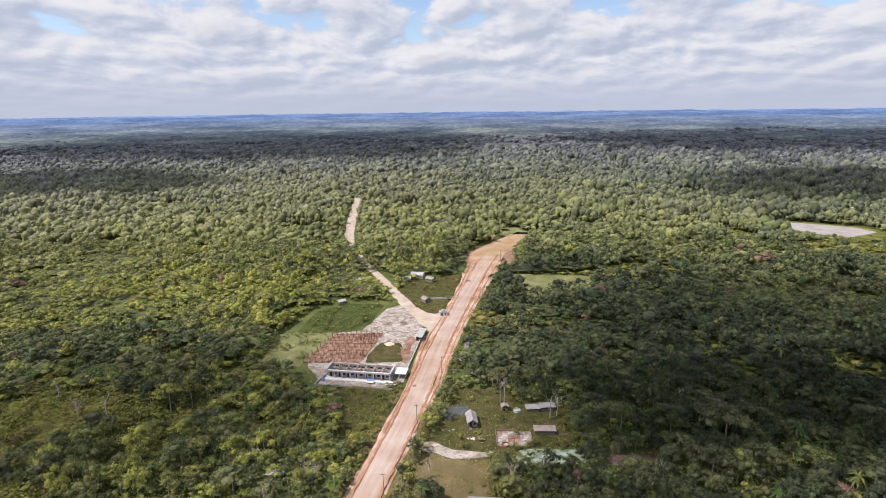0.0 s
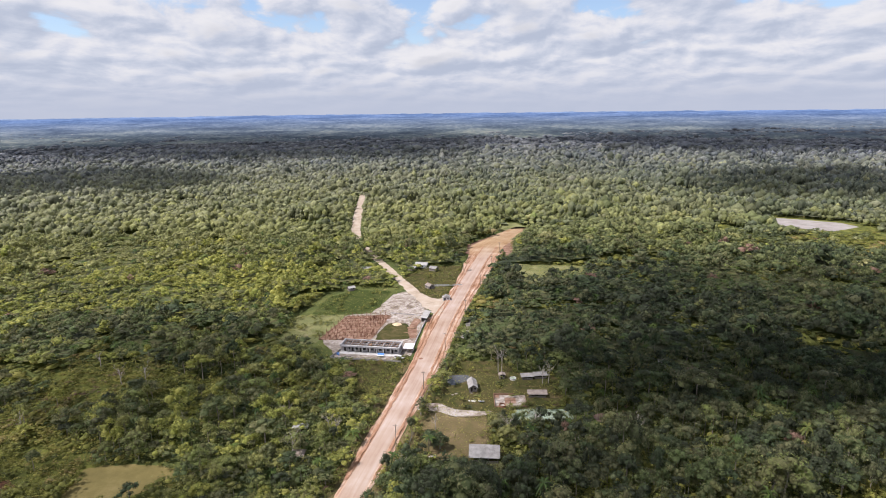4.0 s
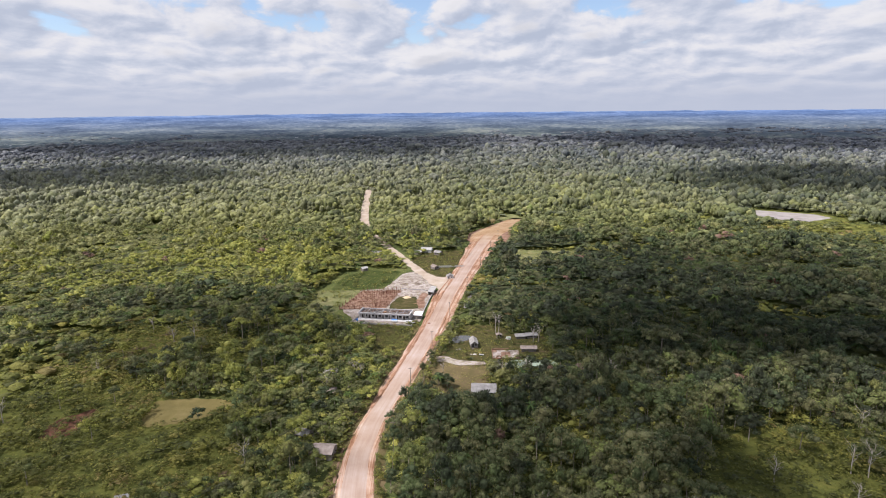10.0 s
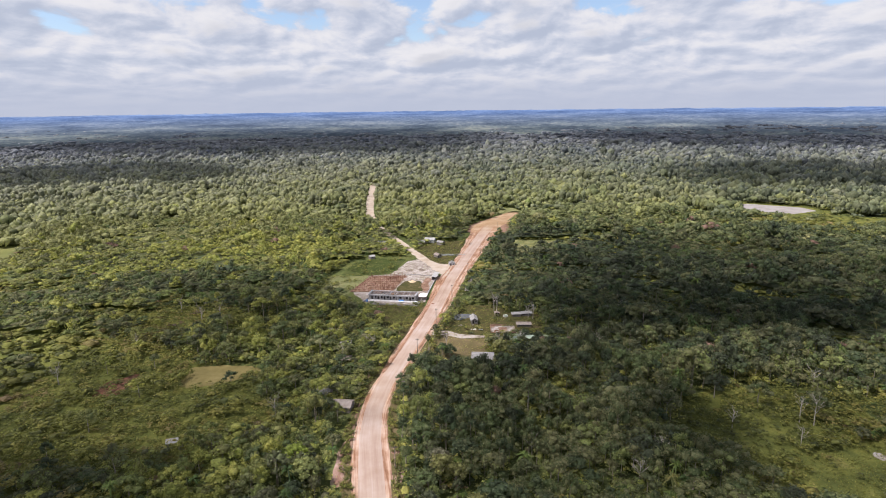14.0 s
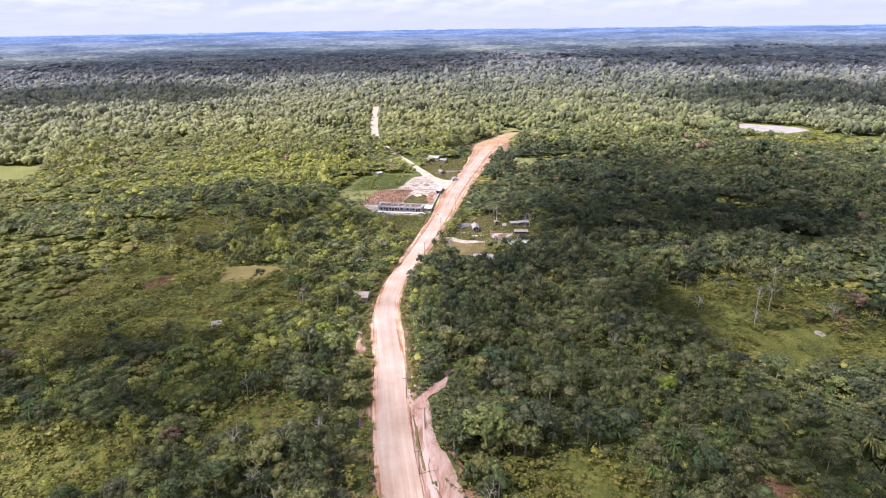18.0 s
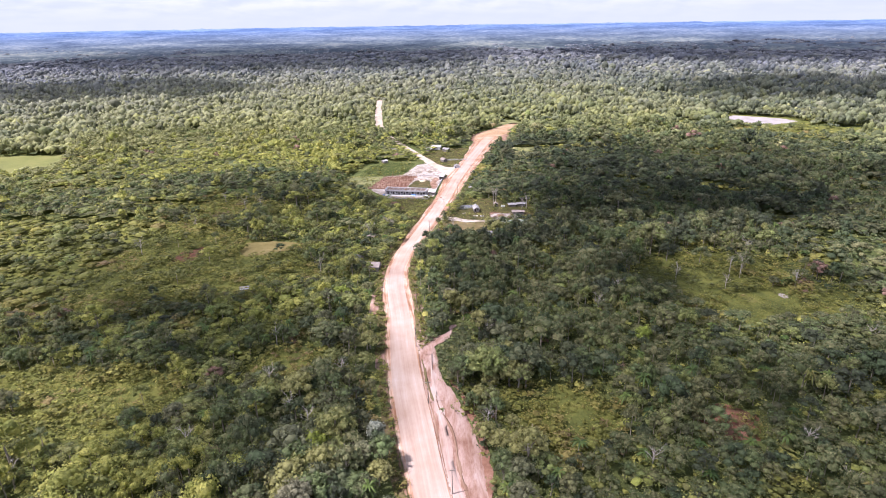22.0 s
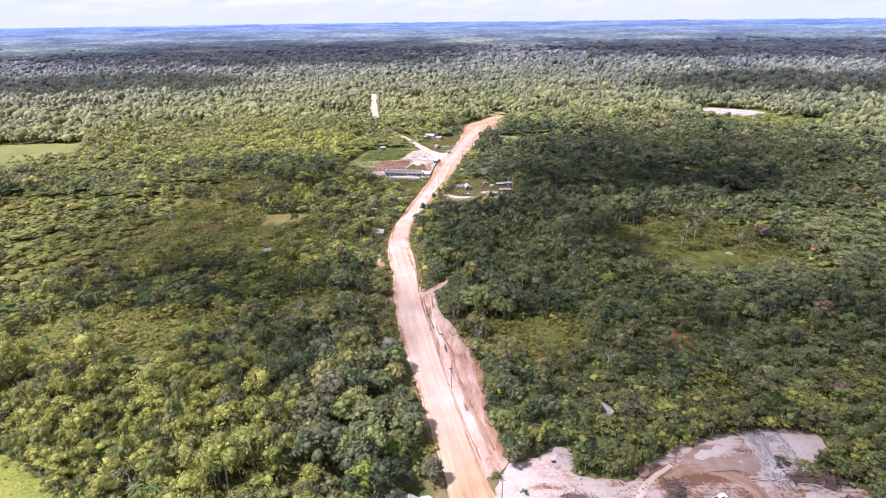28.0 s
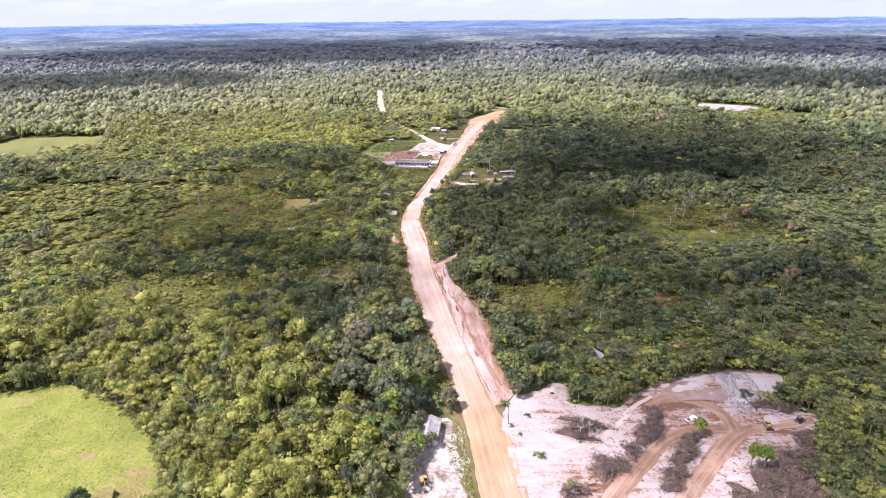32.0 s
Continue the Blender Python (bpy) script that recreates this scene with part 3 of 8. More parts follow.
SIDE = [(2, 292), (-6, 312), (-13.2, 325.8), (-21, 341), (-30, 363.6), (-40.2, 389), (-48.7, 410.5), (-55, 426), (-71, 466.5), (-82.5, 501),
        (-91.5, 549), (-101, 621), (-111, 715), (-117, 770), (-128, 850), (-150, 960)]
SITE = [(-55, 245), (-63, 255), (-57, 295), (-42, 299), (-33, 334), (-24.5, 341), (-10, 313), (-9.5, 290), (-13, 262), (-15, 238), (-22, 232), (-53, 236)]
CLEAR = {
    "site": [(-88, 254), (-88, 298), (-80, 332), (-66, 348), (-36, 350), (-22, 345), (-4, 306), (-9, 236), (-18, 226), (-54, 231), (-70, 247)],
    "front": [(-36, 188), (-23, 190), (-14, 236), (-44, 236), (-38, 210)],
    "fork": [(-12, 327), (0, 316), (14, 384), (17, 404), (-16, 404), (-30, 372)],
    "lawn": [(-9, 163), (-4, 190), (5, 216), (8, 232), (30, 230), (33, 218), (51, 219), (52, 190), (37, 182), (22, 178), (19, 164), (23, 156), (22, 140), (9, 138), (8, 150), (-10, 152)],
    "green_pond": [(26, 187), (32, 188), (52, 186), (51, 174), (29, 174)],
    "brown_pond": [(58, 184), (79, 184), (76, 173), (60, 173)],
    "end_grass": [(50, 534), (58, 566), (72, 574), (82, 548), (78, 534)],
    "end": [(16, 440), (20, 474), (34, 496), (52, 524), (70, 552), (90, 546), (78, 524), (60, 484), (56, 430)],
    "right_strip": [(46, 408), (107, 401), (100, 360), (48, 358)],
    "straw": [(-121, 147), (-106, 150), (-86, 148), (-85, 142), (-95, 133), (-107, 127), (-117, 127)],
    "red_left": [(-152, 130), (-142, 142), (-136, 136), (-140, 120), (-150, 118)],
    "green_right": [(117, 73), (142, 83), (152, 80), (150, 64), (138, 52), (116, 42), (110, 56)],
    "red_right": [(74, -8), (84, -2), (95, -8), (90, -22), (80, -20)],
    "far_field": [(-470, 386), (-377, 396), (-350, 330), (-400, 285), (-470, 283)],
    "meadow": [(-175, -76), (-137, -69), (-112, -83), (-92, -102), (-84, -120), (-78, -150), (-185, -150)],
    "pit": [(13, -79), (24, -73), (32, -71), (31, -82), (47, -84), (59, -74), (71, -69), (90, -64), (108, -66), (106, -76), (94, -83), (108, -89), (101, -99), (92, -112), (80, -150), (10, -150), (8, -90)],
    "yard": [(-17, -93), (-8, -88), (-3, -95), (-1, -121), (2, -150), (-22, -150), (-19, -120)],
    "gully": [(-16, 36), (-8, 34), (-6, 14), (1.5, -3), (6, -20), (8, -36), (10, -56), (14, -78), (4, -86), (-2, -52), (-5, -30), (-9, -8), (-13.4, 12)],
    "trail": [(-19, 52), (-14, 28), (-7, 12), (0, 10), (7, 24), (5, 48), (-2, 52), (-6, 43), (-14, 42)],
    "lake": [(334, 590), (352, 596), (406, 566), (420, 520), (380, 492), (322, 512)],
    "road_left": [(-38, 60), (-31, 60), (-30, 80), (-36, 92), (-39, 80)],
}
MEADOWS = [("front", M_GRASS, "rough olive grass in front of the building site"), ("lawn", M_GRASS, "worn brown-green lawn round the wooden huts"),
           ("fork", M_GRASS, "trampled grass in the fork of the roads"), ("straw", M_DRYGRASS, "flat straw-coloured field among scrub"),
           ("red_left", M_BURNT, "bare red soil patch in the scrub"), ("green_right", M_SCRUBFLOOR, "lush green clearing in the scrub"),
           ("red_right", M_BURNT, "burnt red-brown clearing with cut stems"),
           ("far_field", M_PASTURE, "bright open pasture far across the forest"), ("meadow", M_MEADOW, "sunlit yellow-green meadow with bare spots"),
           ("end_grass", M_PALEGRASS, "yellow-green grass beyond the end of the road"), ("end", M_DUG, "bare orange soil round the end of the road"),
           ("right_strip", M_PALEGRASS, "pale sandy grass strip by the forest edge")]


# ---- ground ----
def rise(x, y):
    """The land lifts slowly towards the far horizon."""
    r = np.hypot(x, y + 117)
    return 74.0 * np.clip((r - 2100) / 2650.0, 0, 1) ** 1.25


def build_ground():
    rad = np.concatenate([np.linspace(0, 700, 15), np.linspace(800, 2100, 14), np.linspace(2200, 4750, 24)])
    ang = np.radians(np.arange(0, 360, 3))
    v, f = [], []
    for r in rad[1:]:
        x, y = r * np.cos(ang), r * np.sin(ang) - 117
        v.append(np.column_stack([x, y, rise(x, y)]))
    n = len(ang)
    v = np.vstack([[[0, -117, 0]]] + v)
    for k in range(n):
        f.append((0, 1 + k, 1 + (k + 1) % n))
    for i in range(len(rad) - 2):
        a, b = 1 + i * n, 1 + (i + 1) * n
        for k in range(n):
            k2 = (k + 1) % n
            f += [(a + k, b + k, b + k2), (a + k, b + k2, a + k2)]
    tagged(new("ground", array_mesh("ground", v, np.array(f), [M_GROUND])), "dark green forest floor reaching to the horizon", "ground", kind="structure")


build_ground()


def strip_mesh(name, rows, mats, slots, closed=False):
    """rows: list of (k,3) arrays across; neighbouring rows are joined. slots: a material index for each gap across."""
    rows = np.array(rows)
    n, k, _ = rows.shape
    idx = np.arange(n * k).reshape(n, k)
    a, b, c, d = idx[:-1, :-1].ravel(), idx[:-1, 1:].ravel(), idx[1:, 1:].ravel(), idx[1:, :-1].ravel()
    tris = np.stack([np.stack([a, b, c], 1), np.stack([a, c, d], 1)], 1).reshape(-1, 3)
    slot = np.repeat(np.tile(np.array(slots), n - 1), 2)
    me = array_mesh(name, rows.reshape(-1, 3), tris, mats, slot)
    return me, tris, rows


def build_road():
    ys = np.arange(-330, 540.1, 1.5)
    L, R, sl, sr = road_at(ys)
    for q in (L, R, sl, sr):
        for _ in range(6):
            q[1:-1] = (q[:-2] + 2 * q[1:-1] + q[2:]) / 4
    L = L + (vnoise(ys, ys * 0, 17, 3) - 0.5) * 1.5 + (vnoise(ys, ys * 0, 2, 4) - 0.5) * 0.5
    R = R + (vnoise(ys, ys * 0, 19, 5) - 0.5) * 1.5 + (vnoise(ys, ys * 0, 2.4, 6) - 0.5) * 0.5
    rows, uvs = [], []
    lf = np.linspace(0, 1, 6)
    for i, y in enumerate(ys):
        xs = np.concatenate([L[i] + (sl[i] - L[i]) * lf[:-1], np.linspace(sl[i], sr[i], 7), sr[i] + (R[i] - sr[i]) * lf[1:]])
        u = xs - 0.5 * (sl[i] + sr[i])
        z = np.full(len(xs), 0.42)
        mid = (u / (0.5 * (sr[i] - sl[i]) + 1e-6))
        z += 0.10 * (1 - np.clip(np.abs(mid), 0, 1) ** 2)
        rut = (vnoise(u * 1.0, np.full_like(u, y * 0.05), 0.9, 11) - 0.5) * 0.5 + (vnoise(u, np.full_like(u, y), 2.5, 12) - 0.5) * 0.25
        side = np.clip((np.abs(mid) - 1.0) * 3, 0, 1)
        z += rut * side - 0.12 * side
        z[0], z[-1] = 0.02, 0.02
        rows.append(np.column_stack([xs, np.full(len(xs), y), z]))
        uvs.append(np.column_stack([u, np.full(len(xs), y)]))
    slots = [1] * 5 + [0] * 6 + [1] * 5
    me, tris, _ = strip_mesh("road", rows, [M_ROAD, M_VERGE], slots)
    uv = me.uv_layers.new(name="along")
    uv.data.foreach_set("uv", np.concatenate(uvs)[tris.ravel()].astype(np.float32).ravel())
    yy = np.concatenate(rows)[:, 1]
    ochre = np.clip((-48 - yy) / 45, 0, 1) + np.clip((yy - 425) / 50, 0, 1) + 0.35 * (vnoise(yy, yy * 0, 40, 19) - 0.5)
    me.attributes.new("ochre", "FLOAT", "POINT").data.foreach_set("value", np.clip(ochre, 0, 1).astype(np.float32))
    tagged(new("road", me), "wide unpaved pink laterite road with rutted orange verges", "dirt road", kind="structure")


def ribbon(name, line, width, mat, z, label, category="track", wave=0.5, seed=2, drape=None):
    """A track of uneven width along a line."""
    p = np.array(line, float)
    seg = np.concatenate([[0], np.cumsum(np.linalg.norm(np.diff(p, axis=0), axis=1))])
    s = np.arange(0, seg[-1], 1.5)
    x, y = np.interp(s, seg, p[:, 0]), np.interp(s, seg, p[:, 1])
    for q in (x, y):
        for _ in range(8):
            q[1:-1] = (q[:-2] + 2 * q[1:-1] + q[2:]) / 4
    w = np.interp(s, seg, np.broadcast_to(width, len(p))) * 0.5
    tx, ty = np.gradient(x), np.gradient(y)
    ln = np.hypot(tx, ty)
    nx, ny = ty / ln, -tx / ln
    rows, uvs = [], []
    for i in range(len(s)):
        jl, jr = (vnoise(s[i], 0, 3, seed) - 0.5) * wave * 2, (vnoise(s[i], 9, 3, seed + 1) - 0.5) * wave * 2
        off = np.array([-w[i] - jl, -w[i] * 0.55, 0, w[i] * 0.55, w[i] + jr])
        hh = z + np.array([-0.0, 0.03, 0.0, 0.03, -0.0]) + np.array([0, .1, .05, .1, 0]) * (vnoise(s[i], 4, 2, seed + 5))
        px, py = x[i] + nx[i] * off, y[i] + ny[i] * off
        if drape is not None:
            hh = drape(px, py) + np.array([-0.05, 0.07, 0.06, 0.07, -0.05])
        rows.append(np.column_stack([px, py, hh]))
        uvs.append(np.column_stack([off, np.full(5, s[i])]))
    me, tris, _ = strip_mesh(name, rows, [mat], [0, 0, 0, 0])
    me.uv_layers.new(name="along").data.foreach_set("uv", np.concatenate(uvs)[tris.ravel()].astype(np.float32).ravel())
    return tagged(new(name, me), label, category, kind="structure")


build_road()
for side, seed in ((1, 74), (2, 75)):
    ribbon("grass_verge", [(np.interp(y, ROAD_Y, np.array([r[side] for r in ROAD], float)) + (-1.7 if side == 1 else 1.7), y) for y in range(-130, 236, 6)], [4.2 + 1.2 * math.sin(k * 1.7) for k in range(61)], M_DRYLAWN, 0.022, "brown grassy strip along the road", "verge", 1.0, seed)
for side, seed in ((2, 71), (3, 72)):
    ribbon("soil_ridge", [(np.interp(y, ROAD_Y, np.array([r[side + 1] for r in ROAD], float)) + (-0.9 if side == 2 else 0.9), y) for y in range(140, 470, 12)], [0.6 + 0.5 * ((k * 7) % 5) / 4 for k in range(28)], M_RIDGE, 0.56, "low orange soil ridge beside the roadway", "soil ridge", 0.3, seed)
    ribbon("soil_ridge", [(np.interp(y, ROAD_Y, np.array([r[side - 1] for r in ROAD], float)) * 0.65 + 0.35 * np.interp(y, ROAD_Y, np.array([r[side + 1] for r in ROAD], float)), y) for y in range(196, 440, 12)], 0.8, M_RIDGE, 0.50, "low orange soil ridge on the verge", "soil ridge", 0.3, seed + 4)
ribbon("side_road", SIDE, [7, 7, 7, 7, 6.5, 6.5, 6.5, 6.5, 7, 8, 9, 9.5, 10, 9, 9, 9], M_TRACK, 0.30, "narrow pale sandy side road through the forest", "dirt road", 0.8)
for key, mat, lab in MEADOWS:
    patch("grass_patch" if "soil" not in lab and "burnt" not in lab else "bare_patch", CLEAR[key], mat, 0.05, lab, step=2.0, rough=1.2, seed=len(key))
patch("grass_patch", [(-86, 257), (-86, 296), (-57, 296), (-64, 258), (-68, 252)], M_PALEGRASS, 0.05, "pale rough grass beside the building site", seed=21)
patch("grass_patch", [(-78, 298), (-74, 328), (-60, 344), (-35, 342), (-40, 304), (-58, 297)], M_LUSH, 0.06, "lush green grass behind the building site", seed=22)
patch("junction", [(-7, 298), (3, 290), (12, 322), (4, 334), (-3, 322), (-12, 330), (-19, 340), (-22, 334)], M_TRACK, 0.33, "trampled sandy road junction", "dirt road", seed=43, rough=1.0)
patch("grass_patch", [(0, 193), (5, 214), (9, 229), (29, 228), (33, 217), (50, 217), (50, 198), (32, 197), (20, 189), (8, 190)], M_GRASS, 0.062, "patchy green grass round the wooden hut", seed=49, rough=1.6)
patch("dry_lawn", [(-8, 158), (-5, 184), (6, 180.5), (19, 179.5), (18, 164), (9, 150), (-8, 154)], M_DRYLAWN, 0.07, "trodden brown lawn in front of the huts", seed=44, rough=1.4)
patch("pale_patch", [(144, 78), (149, 78.5), (148, 73), (144.5, 72)], M_SITE, 0.075, "pale sandy spot in the clearing", seed=20, rough=1.5)
patch("building_site", SITE, M_SITE, 0.08, "trampled pale sand of the building site", cell=3.0, relief=0.25, seed=23)
patch("grass_patch", [(-36, 257), (-31, 282), (-20, 281), (-17, 258)], M_GRASS, 0.36, "grass plot left on the building site", seed=24)
patch("white_sand", [(9, 262), (14, 288), (18, 296), (15.5, 280), (12.5, 258)], M_WHITESAND, 0.09, "white washed sand between road and forest", seed=28, rough=1.2)
patch("brown_clutter", [(-20, 262), (-17, 290), (-12, 288), (-15, 258)], M_DUG, 0.355, "trampled brown soil along the white wall", seed=29, rough=1.4)
patch("red_soil", [(-65, 258), (-56, 294), (-30, 294.5), (-34, 274), (-37, 257)], M_DUG, 0.34, "red-brown dug soil between foundation strips", seed=25, cell=3.0, relief=0.15)
PIT_EDGE = rounded(CLEAR["pit"], 2.0, 1.2, 31)


GULLY_EDGE = rounded(CLEAR["gully"], 2.0, 0.6, 33)


def sheet_z(edge, z, relief, seed, x, y):
    """Height of an uneven sheet of ground."""
    x, y = np.asarray(x, float), np.asarray(y, float)
    dist = np.full(x.shape, 1e9)
    for k in range(0, len(edge), 2):
        dist = np.minimum(dist, np.hypot(x - edge[k, 0], y - edge[k, 1]))
    hump = vnoise(x, y, 9.0, seed) * 0.7 + vnoise(x, y, 3.0, seed + 3) * 0.3
    return z + relief * hump * np.clip(dist / 4.0, 0, 1)


def pit_z(x, y):
    return sheet_z(PIT_EDGE, 0.06, 0.7, 31, x, y)


def gully_z(x, y):
    return sheet_z(GULLY_EDGE, 0.05, 0.35, 33, x, y)


sand = patch("sand_pit", CLEAR["pit"], M_SAND, 0.06, "white sand and clay of a cleared borrow pit", "sand pit", cell=1.3, relief=0.7, seed=31, rough=1.2)
# soil carried about by the machines lies along their ways
PIT_WAYS = [[(30, -128), (36, -120), (47, -108.5), (57, -99), (66, -95.5), (78, -95)], [(48, -130), (56, -119), (66, -109), (74, -101), (80, -96), (92, -94), (106, -91)],
            [(78, -96), (79, -88), (73, -81), (64, -79), (55, -84)]]


def soil_on_sand():
    co = np.empty(len(sand.data.vertices) * 3, np.float32)
    sand.data.vertices.foreach_get("co", co)
    x, y = co[0::3].astype(float), co[1::3].astype(float)
    near = np.full(len(x), 1e9)
    for way in PIT_WAYS:
        p = np.array(way, float)
        for a, b in zip(p[:-1], p[1:]):
            d = b - a
            t = np.clip(((x - a[0]) * d[0] + (y - a[1]) * d[1]) / (d @ d), 0, 1)
            near = np.minimum(near, np.hypot(x - a[0] - t * d[0], y - a[1] - t * d[1]))
    soil = np.exp(-(near / 7.0) ** 2) * (0.4 + 1.2 * vnoise(x, y, 5, 15)) + 0.5 * np.exp(-np.hypot((x - 74) / 14, (y + 90) / 9) ** 2)
    sand.data.attributes.new("soil", "FLOAT", "POINT").data.foreach_set("value", soil.astype(np.float32))


soil_on_sand()
patch("yard", CLEAR["yard"], M_SITE, 0.06, "pale sandy yard beside the road", cell=3.0, relief=0.1, seed=32)
patch("gully", CLEAR["gully"], M_CLAY, 0.05, "eroded pink clay ditch beside the road", "gully", cell=1.0, relief=0.35, seed=33)
ribbon("red_bank", [(-3, 14), (2.5, 0), (7.5, -20), (8.4, -36), (9.2, -58), (13.0, -74)], [1.2, 2.2, 2.6, 2.2, 2.0, 1.5], M_RED, 0.34, "red earth bank along the ditch", seed=34, wave=0.7, drape=gully_z)
ribbon("clay_wash", [(-10.0, 33), (-9.2, 18), (-7.6, 5), (-6.0, -6), (-3.8, -18), (-2.6, -30), (0.4, -45), (4.0, -60), (8.4, -76)], [2.0, 1.6, 1.6, 3.0, 4.2, 4.6, 4.4, 4.0, 3.4], M_CLAYWASH, 0.37, "pale washed clay bed of the gully", "gully", seed=36, wave=1.2, drape=gully_z)
# brown ribbon: a ditch line, and the thin shadow at the road's edge as colour
ribbon("ditch", [(-14.4, 28), (-12.0, 12), (-8.1, -6), (-5.1, -23), (-2.9, -36), (1.3, -56), (6.4, -76)], 0.5, M_MUD, 0.39, "narrow brown ditch at the road's edge", seed=35, wave=0.5, drape=gully_z)
ribbon("ditch", [(-7.2, 2), (-6.0, -6), (-3.0, -11), (-0.8, -18), (-0.2, -28), (1.0, -36), (3.6, -48), (7.2, -60), (10.4, -72)], [0.5, 0.7, 0.9, 1.0, 1.0, 1.1, 1.2, 1.2, 1.0], M_MUD, 0.40, "winding brown runnel in the clay", seed=38, wave=0.9, drape=gully_z)
ribbon("grass_strip", [(-13.0, 24), (-11.2, 15), (-9.6, 6), (-7.8, -2)], [0.5, 1.1, 1.2, 0.5], M_DRYLAWN, 0.40, "grassy strip between road and gully", "verge", seed=39, wave=0.9, drape=gully_z)
ribbon("ditch", [(-36.5, 118), (-36.0, 100), (-34.6, 84), (-30.2, 58), (-27.4, 34), (-24.6, 11), (-21.9, -6), (-17.9, -24), (-14.5, -38), (-10.2, -56), (-6.2, -78)], 0.7, M_MUD, 0.12, "narrow brown ditch at the road's edge", seed=37, wave=0.5)
patch("trail", [(-16, 38), (-12.5, 43), (-8, 39.5), (-4.5, 43), (-2.5, 49.5), (-0.2, 50), (-1.2, 43), (-4.5, 37), (-8.5, 33.5), (-9.2, 27), (-13, 28), (-15, 32)], M_CLAY, 0.30, "short washed clay trail turning off the road", "trail", seed=8, rough=1.0, step=1.0, cell=1.2, relief=0.25)
patch("eroded_verge", [(-28.5, 18), (-30.0, 25), (-27.6, 31), (-25.2, 31), (-24.2, 22), (-24.6, 17)], M_CLAY, 0.06, "pale washed-out spot at the road's edge", "verge", seed=46, rough=0.9, step=1.0)
patch("eroded_verge", [(-21.5, 88), (-19.0, 88), (-16.6, 72), (-13.6, 56), (-12.4, 45), (-15, 44), (-16.6, 54), (-19.4, 72)], M_CLAY, 0.06, "eroded pink strip along the road", "verge", seed=47, rough=1.1, step=1.0)
patch("weedy_patch", [(-19, 53), (-14, 44), (-9, 42), (-5, 45), (-3, 52), (-8, 54), (-14, 53)], M_LUSH, 0.045, "weedy green ground beside the trail", "grass", seed=48, rough=1.6)
patch("red_verge", CLEAR["road_left"], M_CLAY, 0.05, "eroded sandy verge beside the road", seed=36)
patch("sandy_path", [(-9, 190), (-1, 191), (6, 185), (20, 184), (20, 181), (6, 180), (-3, 185), (-10, 185)], M_SITE, 0.12, "white sandy path across the lawn", seed=37)
patch("grass_patch", CLEAR["lake"], M_SCRUBFLOOR, 0.04, "low grass before the sand bank", seed=42, rough=2.0)
patch("sand_bank", [(337, 578), (352, 586), (400, 556), (404, 534), (366, 515), (334, 538)], M_WHITESAND, 0.08, "white sand bank beside a forest wall", seed=38)
patch("green_pond", [(27.5, 184.8), (32, 186.4), (51.6, 184.6), (52, 176), (40, 177), (28.4, 177)], M_POND, 0.10, "milky green pond beside the trees", "pond", seed=39, rough=0.5)
patch("brown_pond", [(59, 182), (78.4, 182), (75.3, 175.5), (60.2, 175.6)], M_BROWNWATER, 0.10, "muddy brown pond under trees", "pond", seed=40, rough=0.5)
patch("black_pond", [(2.4, 206), (3.5, 216), (13, 217), (13.5, 212), (9, 208)], M_BLACKWATER, 0.12, "black still pond reflecting the sky", "pond", seed=41, rough=0.4)


# ---- vegetation ----
def ico(sub):
    bm = bmesh.new()
    bmesh.ops.create_icosphere(bm, subdivisions=sub, radius=1.0)
    v = np.array([tuple(q.co) for q in bm.verts])
    f = np.array([[q.index for q in t.verts] for t in bm.faces])
    bm.free()
    return v, f


ICO1, ICO2 = ico(1), ico(2)


def leaf_tris(rng, centres, normals, size, flop=0.7):
    """Small three-cornered leaf sprays standing about the given places."""
    n = len(centres)
    d = normals + rng.normal(0, flop * 0.6, (n, 3))
    d /= np.linalg.norm(d, axis=1, keepdims=True)
    a = np.cross(d, rng.normal(0, 1, (n, 3)))
    a /= np.linalg.norm(a, axis=1, keepdims=True) + 1e-9
    b = np.cross(d, a)
    s = size * rng.uniform(0.6, 1.4, (n, 1))
    v = np.stack([centres + a * s, centres - a * s * 0.5 + b * s * 0.8, centres - a * s * 0.5 - b * s * 0.8], 1).reshape(-1, 3)
    return v, np.arange(3 * n).reshape(n, 3)


ASPECT = 0.42   # crown radius against tree height


